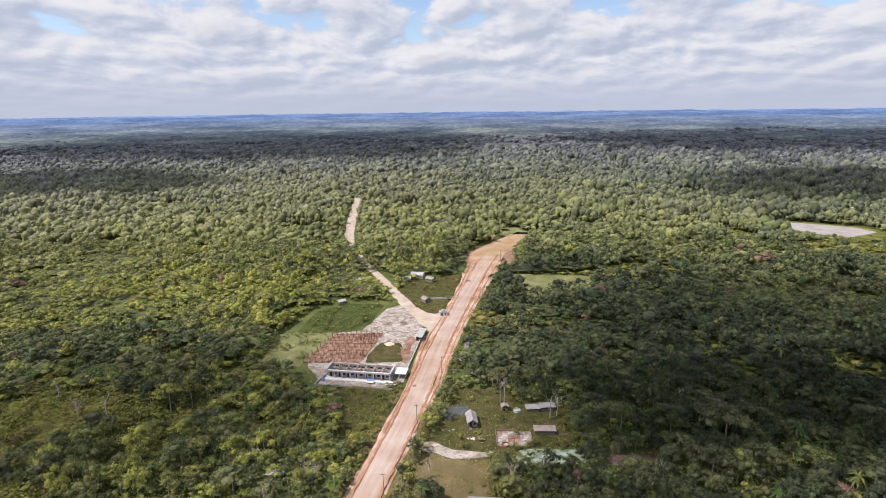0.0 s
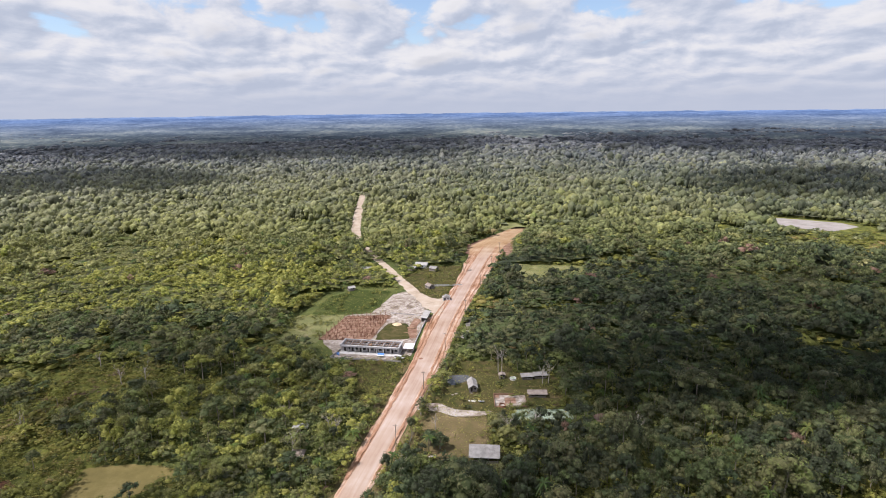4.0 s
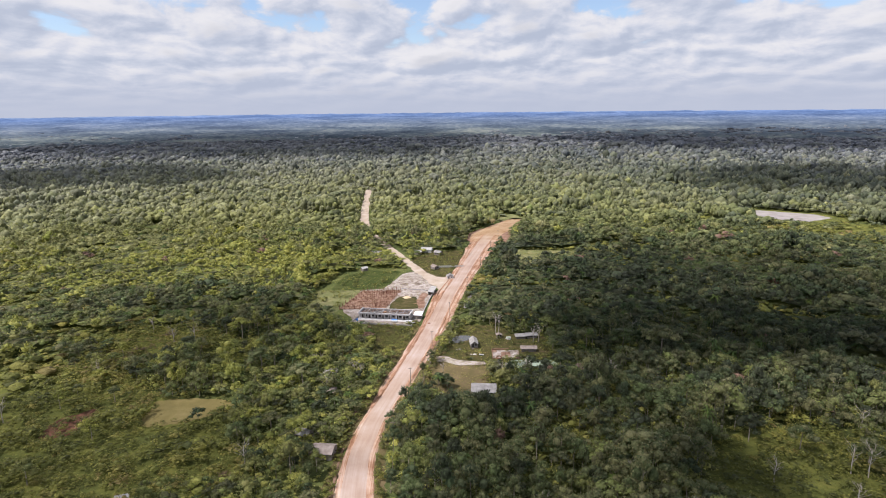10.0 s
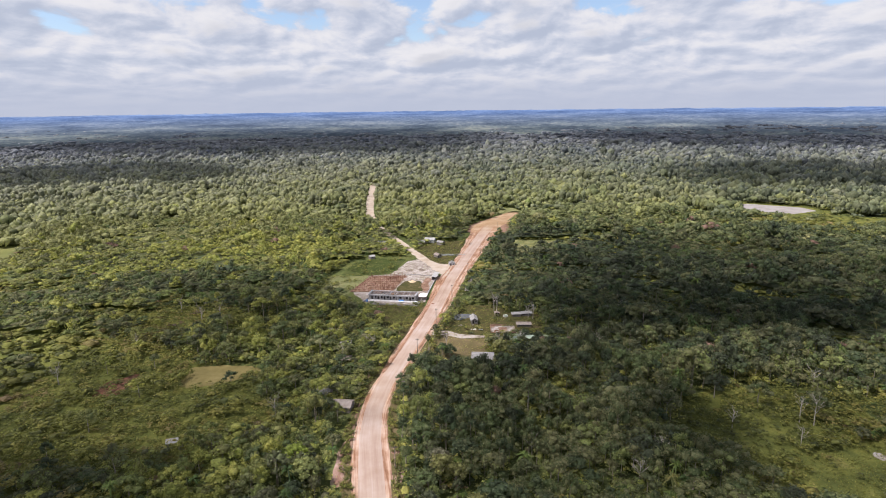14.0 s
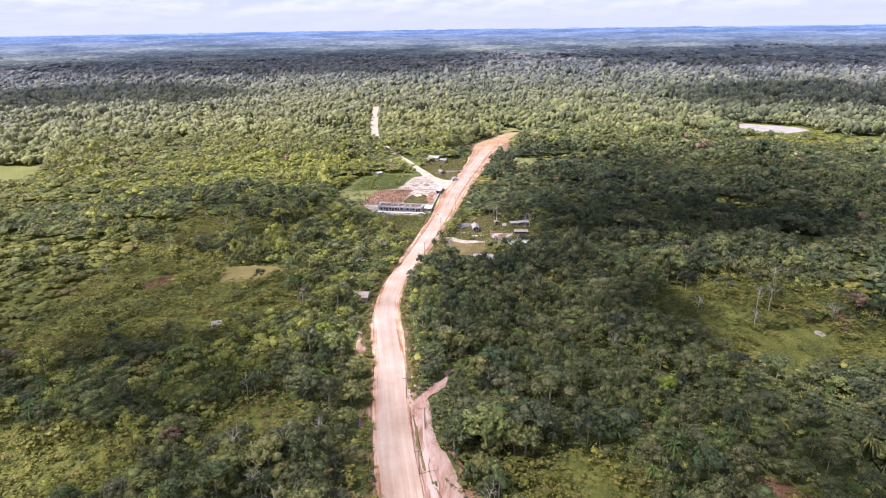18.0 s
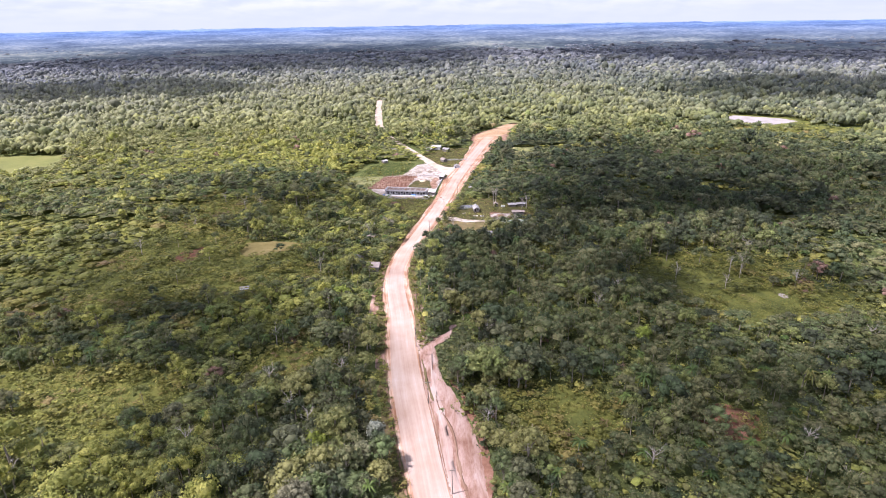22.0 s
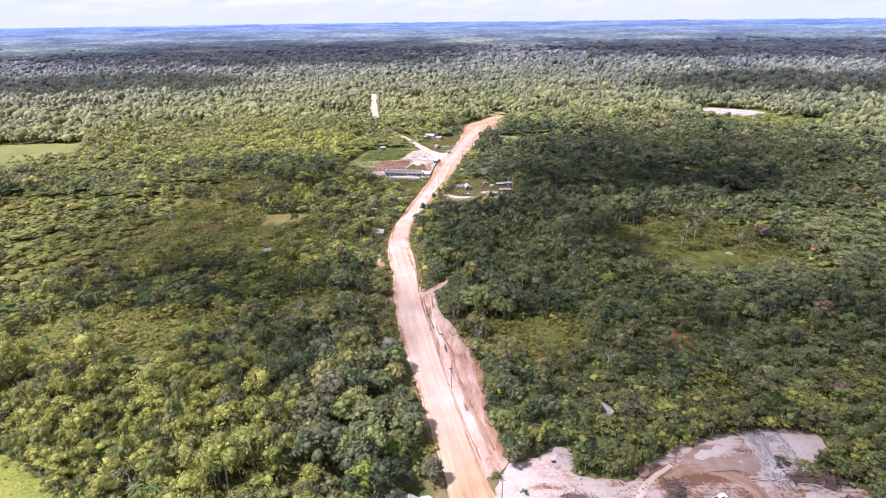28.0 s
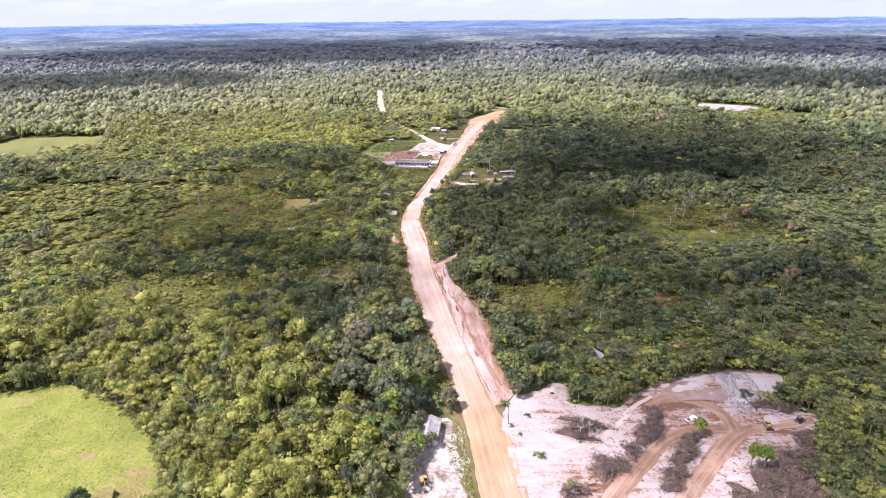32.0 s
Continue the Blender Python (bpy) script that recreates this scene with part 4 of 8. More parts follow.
def crown(rng, lobes, leaves, leaf, base=ICO1, low=0.56, top=0.86, lobe=(0.28, 0.46), flat=0.85, spread=0.70, core=1.0):
    """A crown one metre in radius on a tree one metre high: rounded leaf masses with sprays of leaves on them."""
    V, F, n = [], [], 0
    cs, rs = [], []
    for k in range(lobes):
        if lobes == 1:
            c, r = np.array([0, 0, 0.72]), np.array([0.92, 0.92, 0.28])
        else:
            a = 2.4 * k + rng.uniform(-.5, .5)
            q = spread * math.sqrt((k + 0.15) / lobes)
            rr = rng.uniform(*lobe)
            c = np.array([q * math.cos(a), q * math.sin(a), low + (top - low) * (1 - 1.6 * q * q) * rng.uniform(0.8, 1.1)])
            r = np.array([rr, rr, rr * ASPECT * flat])
        unit = base[0] * (1 + rng.uniform(-.34, .28, (len(base[0]), 1))) * core
        f = base[1][(base[0][base[1]].mean(1)[:, 2] > -0.45)]
        V.append(unit * r + c), F.append(f + n)
        n += len(unit)
        cs.append(c), rs.append(r)
    if leaves:
        pick = rng.integers(0, len(cs), leaves)
        d = rng.normal(0, 1, (leaves, 3))
        d[:, 2] = np.abs(d[:, 2]) - 0.3
        d /= np.linalg.norm(d, axis=1, keepdims=True)
        v, f = leaf_tris(rng, np.zeros((leaves, 3)), d, leaf)
        p = np.array(cs)[pick] + d * np.array(rs)[pick] * rng.uniform(0.80, 1.40, (leaves, 1))
        v = v * [1, 1, ASPECT] + np.repeat(p, 3, 0)
        V.append(v), F.append(f + n)
    return np.vstack(V), np.vstack(F)


def stem(sides, path, radii):
    """A tapered bent stem along a path."""
    V, F = [], []
    for i, (p, r) in enumerate(zip(path, radii)):
        for k in range(sides):
            a = 2 * math.pi * k / sides
            V.append((p[0] + r * math.cos(a), p[1] + r * math.sin(a), p[2]))
    for i in range(len(path) - 1):
        for k in range(sides):
            a, b = i * sides + k, i * sides + (k + 1) % sides
            F += [(a, b, b + sides), (a, b + sides, a + sides)]
    return np.array(V, float), np.array(F)


def merged(parts):
    V, F, S, n = [], [], [], 0
    for v, f, s in parts:
        V.append(v), F.append(f + n), S.append(np.full(len(f), s))
        n += len(v)
    return np.vstack(V), np.vstack(F), np.concatenate(S)


def palm_head(rng, fronds, droop=0.9, seg=3):
    """Fronds about one metre long, arching from a point."""
    V, F, n = [], [], 0
    for k in range(fronds):
        a = 2 * math.pi * k / fronds + rng.uniform(-.3, .3)
        el = rng.uniform(0.1, 1.2)
        d = np.array([math.cos(a), math.sin(a)])
        side = np.array([-d[1], d[0]])
        for i in range(seg + 1):
            t = i / seg
            rr = t * math.cos(el * (1 - 0.3 * t))
            z = t * math.sin(el) - droop * t * t * rng.uniform(0.75, 0.95)
            w = 0.085 * math.sin(math.pi * (0.12 + 0.84 * t)) + 0.02
            for sgn, dz in ((-1, -w * 0.5), (0, 0), (1, -w * 0.5)):
                V.append((d[0] * rr + side[0] * w * sgn, d[1] * rr + side[1] * w * sgn, z + dz))
        for i in range(seg):
            for j in range(2):
                p = n + i * 3 + j
                F += [(p, p + 1, p + 4), (p, p + 4, p + 3)]
        n += (seg + 1) * 3
    return np.array(V), np.array(F)


prng = np.random.default_rng(21)
TRUNK = stem(4, [(0, 0, -0.02), (0.03, 0.02, 0.35), (0.02, -0.02, 0.7)], [0.05, 0.035, 0.02])
FORMS = [(0.50, 0.88, 0.85, 0.72), (0.68, 0.93, 0.60, 0.86), (0.36, 0.94, 1.20, 0.50), (0.46, 0.82, 1.00, 0.82), (0.55, 0.90, 0.75, 0.76)]
LOD0 = [merged([(*crown(prng, int(prng.integers(7, 11)), 420, 0.066, low=FORMS[k % 5][0], top=FORMS[k % 5][1], flat=FORMS[k % 5][2], spread=FORMS[k % 5][3], lobe=(0.20, 0.40), core=0.78), 0), (*TRUNK, 1)]) for k in range(15)]
LOD1 = [merged([(*crown(prng, int(prng.integers(4, 6)), 62, 0.125, low=FORMS[k % 5][0], top=FORMS[k % 5][1], lobe=(0.28, 0.50), spread=0.70, core=0.76), 0)]) for k in range(10)]
def clump(rng, count, leaves, leaf, size, sides):
    """Small crowns of unlike height standing close together, for woods far off."""
    V, F, n = [], [], 0
    for k in range(count):
        a, q = 2 * math.pi * (k + rng.uniform(-.3, .3)) / count, 0.58 * (count > 1)
        c = np.array([q * math.cos(a), q * math.sin(a), rng.uniform(0.46, 0.84)])
        r = np.array([1, 1, 0.42]) * rng.uniform(*size)
        t = np.linspace(0, 2 * np.pi, sides, endpoint=False) + rng.uniform(0, 1)
        unit = np.vstack([[[0, 0, 1.0]], np.column_stack([np.cos(t), np.sin(t), np.full(sides, 0.1)]), np.column_stack([np.cos(t), np.sin(t), np.full(sides, -1.6)]) * [0.6, 0.6, 1]])
        unit = unit * (1 + rng.uniform(-.30, .30, (len(unit), 1)))
        i = np.arange(sides)
        j = (i + 1) % sides
        f = np.vstack([np.column_stack([0 * i, 1 + i, 1 + j]), np.column_stack([1 + i, 1 + sides + i, 1 + j])])
        V.append(unit * r + c), F.append(f + n)
        n += len(unit)
    d = rng.normal(0, 1, (leaves, 3))
    d[:, 2] = np.abs(d[:, 2])
    d /= np.linalg.norm(d, axis=1, keepdims=True)
    v, f = leaf_tris(rng, np.zeros((leaves, 3)), d, leaf)
    V.append(v * [1, 1, 0.5] + np.repeat(d * [0.9, 0.9, 0.3] + [0, 0, 0.62], 3, 0)), F.append(f + n)
    return np.vstack(V), np.vstack(F)


LOD2 = [merged([(*clump(prng, 2, 5, 0.22, (0.44, 0.68), 6), 0)]) for k in range(12)]
LOD3 = [merged([(*clump(prng, 2, 1, 0.3, (0.46, 0.68), 5), 0)]) for k in range(10)]
SHRUB = [merged([(*crown(prng, 1 + k % 3, 38, 0.165, low=0.25, top=0.7 + 0.1 * (k % 3), flat=1.6, lobe=(0.3, 0.55), core=0.5), 0)]) for k in range(8)]
YOUNG = [merged([(*crown(prng, 5, 165, 0.11, low=FORMS[k % 5][0], top=FORMS[k % 5][1], flat=1.0, lobe=(0.22, 0.40), core=0.82), 0), (*TRUNK, 1)]) for k in range(8)]
UNDER = [merged([(*crown(prng, 1, 26, 0.17, core=0.6), 0)]) for k in range(8)]
SHRUB_FAR = [merged([(*crown(prng, 1, 10, 0.34), 0)]) for k in range(5)]
PALM = []
for k in range(5):
    h = palm_head(prng, 15, seg=2)
    PALM.append(merged([(h[0] * [1, 1, 0.42] + [0, 0, 0.66], h[1], 0)]))


def scatter(name, protos, x, y, z, radius, height, species, mats, label, category, rng, smooth=True):
    """One sheet of woods: a plant of the given radius and height at every place."""
    pick = rng.integers(0, len(protos), len(x))
    turn = rng.uniform(0, 2 * np.pi, len(x))
    V, F, S, C, n = [], [], [], [], 0
    for k, (v, f, s) in enumerate(protos):
        sel = np.nonzero(pick == k)[0]
        if not len(sel):
            continue
        c, sn = np.cos(turn[sel])[:, None], np.sin(turn[sel])[:, None]
        px = (v[:, 0] * c - v[:, 1] * sn) * radius[sel][:, None] + x[sel][:, None]
        py = (v[:, 0] * sn + v[:, 1] * c) * radius[sel][:, None] + y[sel][:, None]
        pz = v[:, 2] * height[sel][:, None] + z[sel][:, None]
        V.append(np.stack([px, py, pz], 2).reshape(-1, 3))
        F.append((f[None] + (np.arange(len(sel)) * len(v))[:, None, None]).reshape(-1, 3) + n)
        S.append(np.tile(s, len(sel)))
        C.append(np.repeat(species[sel], len(v)))
        n += len(sel) * len(v)
    me = array_mesh(name, np.vstack(V), np.vstack(F), mats, np.concatenate(S), np.concatenate(C), smooth)
    return tagged(new(name, me), label, category, kind="stuff")


def open_ground(x, y, pad=0.0):
    """True where no tree stands: roads, tracks, clearings."""
    L, R, _, _ = road_at(y)
    bad = (x > L - np.where(y < 115, 6.4, 2.4) - pad) & (x < R + np.where((y > 30) & (y < 115), 4.6, 2.4) + pad) & (y < 548)
    p = np.array(SIDE, float)
    for i in range(len(p) - 1):
        a, d = p[i], p[i + 1] - p[i]
        t = np.clip(((x - a[0]) * d[0] + (y - a[1]) * d[1]) / (d @ d), 0, 1)
        wide = 5.0 if a[1] < 405 else 7.5 if 480 < a[1] < 740 else 0.0
        bad |= np.hypot(x - a[0] - t * d[0], y - a[1] - t * d[1]) < wide + pad
    for poly in CLEAR.values():
        bad |= inside(poly, x, y)
    return bad


# low scrub instead of high forest: centre, half-axes
SCRUB = [(-165, 105, 95, 58), (-105, 98, 40, 22), (-210, 150, 90, 40), (122, 106, 42, 19), (140, 72, 34, 20), (92, 88, 18, 9), (34, -13, 17, 19), (105, 84, 26, 36), (-150, 205, 34, 26), (-92, 205, 16, 12),
         (-290, 120, 90, 30), (-60, 20, 20, 12), (-138, -2, 46, 26), (268, 535, 16, 26), (372, 462, 110, 42), (130, 402, 50, 10), (-280, 150, 60, 40)]


def scrubness(x, y):
    s = np.zeros_like(x)
    for cx, cy, a, b in SCRUB:
        s = np.maximum(s, 1.25 - np.hypot((x - cx) / a, (y - cy) / b))
    return s + (vnoise(x, y, 22, 51) - 0.5) * 0.7


def places(spacing, x0, x1, y0, y1, rng):
    gx, gy = np.meshgrid(np.arange(x0, x1, spacing), np.arange(y0, y1, spacing))
    gx = gx + (np.arange(gx.shape[0]) % 2)[:, None] * spacing * 0.5
    x = (gx + rng.uniform(-.42, .42, gx.shape) * spacing).ravel()
    y = (gy + rng.uniform(-.42, .42, gy.shape) * spacing).ravel()
    keep = np.abs(x) < 0.82 * (y + 240) + 45
    return x[keep], y[keep]


def depth(x, y):
    return np.maximum(np.maximum(140.0, y), np.abs(x) * 1.3)


def species_of(x, y, rng, shift=0.0, chance=0.20):
    s = 0.16 + 0.42 * vnoise(x, y, 70, 61) + 0.24 * vnoise(x, y, 19, 62) + rng.normal(0, chance, len(x)) + shift
    odd = rng.random(len(x))
    s = np.where(odd > 0.935, rng.uniform(0.84, 0.97, len(x)), s)
    s = np.clip(s, 0, 0.80)
    return np.where(odd < 0.005, 1.05, s)


def near_open(x, y):
    """True close to roads and clearings, where the growth is lower."""
    e = np.zeros(x.shape, bool)
    for dx, dy in ((7, 0), (-7, 0), (0, 7), (0, -7)):
        e |= open_ground(x + dx, y + dy)
    return e


SINGLE = []


def build_woods():
    rng = np.random.default_rng(99)
    zones = [(0, 235, 5.1, LOD0, "near"), (235, 500, 5.9, LOD1, "middle"), (500, 1000, 6.3, LOD2, "distant"), (1000, 1500, 8.8, LOD3, "remote"), (1500, 2450, 15.0, LOD3, "far-off")]
    for lo, hi, gap, protos, word in zones:
        x, y = places(gap, -hi * 0.8 - 20, hi * 0.8 + 20, -130, hi, rng)
        d = depth(x, y)
        keep = (d >= lo) & (d < hi - 130 * (hi > 2000) * rng.random(len(x))) & ~open_ground(x, y)
        x, y = x[keep], y[keep]
        sc = scrubness(x, y)
        tall = vnoise(x, y, 55, 71) * 0.5 + vnoise(x, y, 14, 72) * 0.5
        wood = (sc < 0.25) | (rng.random(len(x)) < 0.05)
        edge = near_open(x, y)
        h = (3.9 + 12.5 * tall ** 1.9 + rng.normal(0, 1.3, len(x)) + (rng.random(len(x)) > 0.94) * 4.0)
        h = np.where((x > 20) & (y > 130), h * 1.15, h)
        h = np.where((y < -20) & (x > 20), h * 0.72, h)
        h = np.where((y < -30) & (x < 0), h * rng.uniform(0.8, 1.55, len(x)), h)
        h = np.clip(np.where(edge, h * 0.8, h), 3.2, 17)
        r = gap * (0.50 + 0.60 * rng.random(len(x)) ** 1.6) * (0.66 + 0.042 * h)
        big = rng.random(len(x)) < 0.13
        r, h = np.where(big & ~edge, r * 1.42, r), np.where(big & ~edge, h * 1.22, h)
        if hi > 500:
            r = r * 1.05
        h = h * np.interp(np.hypot(x, y), [480, 980, 1500, 2300], [1, 1.3, 1.35, 0.9])
        # regional tone: species differences, with cloud shade and sunlight put into the colour
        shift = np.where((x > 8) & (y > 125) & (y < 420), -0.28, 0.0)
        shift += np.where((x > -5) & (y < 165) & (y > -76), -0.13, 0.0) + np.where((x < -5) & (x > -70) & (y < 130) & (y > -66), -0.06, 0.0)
        shift += np.where((x < -80) & (y < 60) & (y > -30), 0.14, 0.0)
        shift += np.where((y < -62) & (x < -22), 0.46, 0.0) + np.where((y < -30) & (y > -62) & (x < -75), 0.44, 0.0) + np.where((x > 55) & (y < -56), 0.03, 0.0) - np.where(y > 420, 0.06, 0.0) - np.where((y > 420) & (x > 260), 0.12, 0.0)
        shift += np.where((x < 0) & (y > 290) & (y < 1000), 0.30, 0.0)
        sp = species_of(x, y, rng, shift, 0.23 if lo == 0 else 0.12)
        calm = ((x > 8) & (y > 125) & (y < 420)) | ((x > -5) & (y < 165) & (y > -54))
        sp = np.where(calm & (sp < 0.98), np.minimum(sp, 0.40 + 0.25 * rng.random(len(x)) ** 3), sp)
        if hi > 500:
            sp = 0.12 + 0.75 * sp
        palm = wood & (rng.random(len(x)) < 0.04 + 0.10 * (vnoise(x, y, 40, 75) > 0.62)) & (hi <= 500)
        if palm.any():
            p = np.nonzero(palm)[0]
            scatter("palm_grove", PALM, x[p], y[p], np.zeros(len(p)), np.full(len(p), 2.3) + rng.uniform(0, 1.2, len(p)), h[p] * 1.02 + 0.6,
                    rng.uniform(0, 0.95, len(p)), [M_PALM_MASS], word + " palms among the forest trees", "palms", rng)
        single = np.zeros(len(x), bool)
        if lo == 0:
            L, R, _, _ = road_at(y)
            band = np.minimum(np.abs(x - L), np.abs(x - R)) + np.clip(y - 40, 0, 1e3) * 0.5
            order = np.argsort(np.where(wood & ~palm, band, 1e9))[:290]
            single[order] = True
            SINGLE.extend((float(x[i]), float(y[i]), float(h[i])) for i in order)
        w = np.nonzero(wood & ~palm & ~single)[0]
        # the farther the tree, the more haze its leaf colour carries
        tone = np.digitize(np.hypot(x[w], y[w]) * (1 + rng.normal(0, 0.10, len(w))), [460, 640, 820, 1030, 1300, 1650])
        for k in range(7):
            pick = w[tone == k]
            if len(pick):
                scatter("woods", protos, x[pick], y[pick], rise(x[pick], y[pick]), r[pick], h[pick], sp[pick], [M_LEAF if k == 0 else HAZED_TONES[k - 1], M_BARK],
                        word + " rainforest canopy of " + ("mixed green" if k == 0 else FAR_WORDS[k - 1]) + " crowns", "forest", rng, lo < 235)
        if lo == 0:
            xu, yu = places(3.3, -hi * 0.8 - 20, hi * 0.8 + 20, -130, hi, rng)
            k = (depth(xu, yu) < hi) & ~open_ground(xu, yu, -0.6) & (scrubness(xu, yu) < 0.3)
            xu, yu = xu[k], yu[k]
            hu = 1.2 + 3.6 * rng.random(len(xu)) ** 1.5
            scatter("undergrowth", UNDER + SHRUB[:3], xu, yu, np.zeros(len(xu)), hu * 0.42 + 0.9, hu, np.clip(species_of(xu, yu, rng) + 0.02, 0, 1), [M_LEAF], "young trees and shrubs under the canopy", "undergrowth", rng)
        if hi <= 1000:
            x2, y2 = places(2.55 if hi < 300 else 4.0 if hi <= 500 else 9.5, -hi * 0.8 - 20, hi * 0.8 + 20, -130, hi, rng)
            d2 = depth(x2, y2)
            keep = (d2 >= lo) & (d2 < hi) & ~open_ground(x2, y2, -1.2)
            x2, y2 = x2[keep], y2[keep]
            keep = (scrubness(x2, y2) > 0.12) & (vnoise(x2, y2, 9, 81) > 0.14)
            x2, y2 = x2[keep], y2[keep]
            h2 = (0.6 + 2.9 * rng.random(len(x2)) ** 2.2) * (0.55 + vnoise(x2, y2, 12, 82))
            scatter("scrub", SHRUB if hi < 300 else SHRUB_FAR, x2, y2, np.zeros(len(x2)), h2 * rng.uniform(0.7, 1.1, len(x2)) + 0.75, h2,
                    np.clip(0.15 + 0.6 * vnoise(x2, y2, 30, 83) + rng.normal(0, 0.15, len(x2)), 0, 1), [M_SCRUB], word + " low yellow-green scrub and saplings", "scrub", rng)


build_woods()


def woods_behind():
    """The forest goes on to the south of the pit."""
    rng = np.random.default_rng(31)
    x, y = np.meshgrid(np.arange(-230, 231, 7.2), np.arange(-380, -128, 7.2))
    x, y = (x + rng.uniform(-2.4, 2.4, x.shape)).ravel(), (y + rng.uniform(-2.4, 2.4, y.shape)).ravel()
    k = ~open_ground(x, y, 1.0)
    x, y = x[k], y[k]
    h = rng.uniform(5, 10, len(x))
    scatter("woods", LOD3, x, y, np.zeros(len(x)), rng.uniform(2.8, 5.0, len(x)), h, species_of(x, y, rng, 0.1), [M_LEAF, M_BARK], "rainforest canopy going on south of the sand pit", "forest", rng)


woods_behind()
for k, (cx, cy, a, b) in enumerate(SCRUB):
    patch("scrub_floor", [(cx + a * math.cos(t) * 0.98, cy + b * math.sin(t) * 0.98) for t in np.linspace(0, 2 * math.pi, 17)[:-1]], M_SCRUBFLOOR, 0.012 + 0.002 * k, "grassy floor under low scrub", step=6.0, rough=4.0, seed=100 + k)


def build_far():
    """The forest's upper surface from two kilometres out, too far to tell trees apart."""
    a = np.radians(np.arange(44, 136.01, 0.38))
    r = np.concatenate([np.arange(2280, 3000, 8.0), np.arange(3000, 4745, 30.0)])
    rr, aa = np.meshgrid(r, a, indexing="ij")
    x, y = rr * np.cos(aa), rr * np.sin(aa) - 117
    z = rise(x, y) + 1.5 + 8 * vnoise(x, y, 90, 91) + 4 * vnoise(x, y, 26, 92) + 5 * vnoise(x, y, 10, 93)
    z[:4] -= np.array([14, 9, 5, 2])[:, None]
    z[-1] = rise(x[-1], y[-1]) + 6
    rows = np.stack([x, y, z], 2)
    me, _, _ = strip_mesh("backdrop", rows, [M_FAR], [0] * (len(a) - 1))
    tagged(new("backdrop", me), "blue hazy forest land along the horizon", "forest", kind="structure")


build_far()


def lower_canopy(name, lo, hi, step, mat, label):
    """The closed lower storey of the forest, between the crowns that stand out."""
    x, y = np.meshgrid(np.arange(-hi * 0.80, hi * 0.80, step), np.arange(150, hi, step))
    jig = np.random.default_rng(47).uniform(-0.35, 0.35, (2, *x.shape)) * step
    x, y = x + jig[0], y + jig[1]
    z = rise(x, y) + (0.9 + 1.6 * vnoise(x, y, 60, 94) + 1.9 * vnoise(x, y, step * 1.3, 95)) * np.interp(np.hypot(x, y), [480, 980, 1500, 2300], [1, 1.4, 1.5, 1.1])
    idx = np.arange(x.size).reshape(x.shape)
    quads = np.stack([idx[:-1, :-1], idx[:-1, 1:], idx[1:, 1:], idx[1:, :-1]], -1).reshape(-1, 4)
    cx, cy = x.ravel()[quads].mean(1), y.ravel()[quads].mean(1)
    d = depth(cx, cy)
    keep = (d > lo) & (d < hi) & (np.abs(cx) < 0.82 * (cy + 240) + 45) & (scrubness(cx, cy) < 0.1) & ~open_ground(cx, cy, step * 0.8 + 3) & ~((d < 340) & near_open(cx, cy))
    quads = quads[keep]
    tris = np.concatenate([quads[:, [0, 1, 2]], quads[:, [0, 2, 3]]])
    used, back = np.unique(tris, return_inverse=True)
    v = np.column_stack([x.ravel(), y.ravel(), z.ravel()])[used]
    sp = species_of(v[:, 0], v[:, 1], np.random.default_rng(48), 0.0, 0.12)
    # same right-hand region darkened here, part of its shade put into the tone
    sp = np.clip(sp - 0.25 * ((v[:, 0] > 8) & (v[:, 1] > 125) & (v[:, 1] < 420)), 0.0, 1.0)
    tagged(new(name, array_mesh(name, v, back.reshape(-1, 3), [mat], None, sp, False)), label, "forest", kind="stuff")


lower_canopy("lower_canopy", 228, 560, 5.0, M_LEAF, "closed green lower storey of the forest")
# beyond 560 m the storey takes the haze-tinted leaf colours too
lower_canopy("lower_canopy", 560, 1200, 8.5, HAZED_TONES[2], "closed lower storey of the forest, haze-tinted grey-green")
lower_canopy("lower_canopy", 1200, 2420, 14.0, HAZED_TONES[5], "closed lower storey of the remote forest, haze-tinted blue-grey")


# ---- clouds that shade parts of the forest ----
def cloud_material(name, dense):
    m, add, link, bsdf, out = material(name)
    bsdf.inputs["Base Color"].default_value = (0.85, 0.86, 0.88, 1)
    bsdf.inputs["Roughness"].default_value = 1.0
    thin = add("ShaderNodeBsdfTransparent")
    mx = add("ShaderNodeMixShader", Fac=dense)
    link(thin.outputs[0], mx.inputs[1]), link(bsdf.outputs[0], mx.inputs[2]), link(mx.outputs[0], out.inputs[0])
    return m


M_CLOUD, M_CLOUD_DENSE = cloud_material("white cloud", 0.12), cloud_material("dense white cloud", 0.27)
CLOUD_Z = 950.0


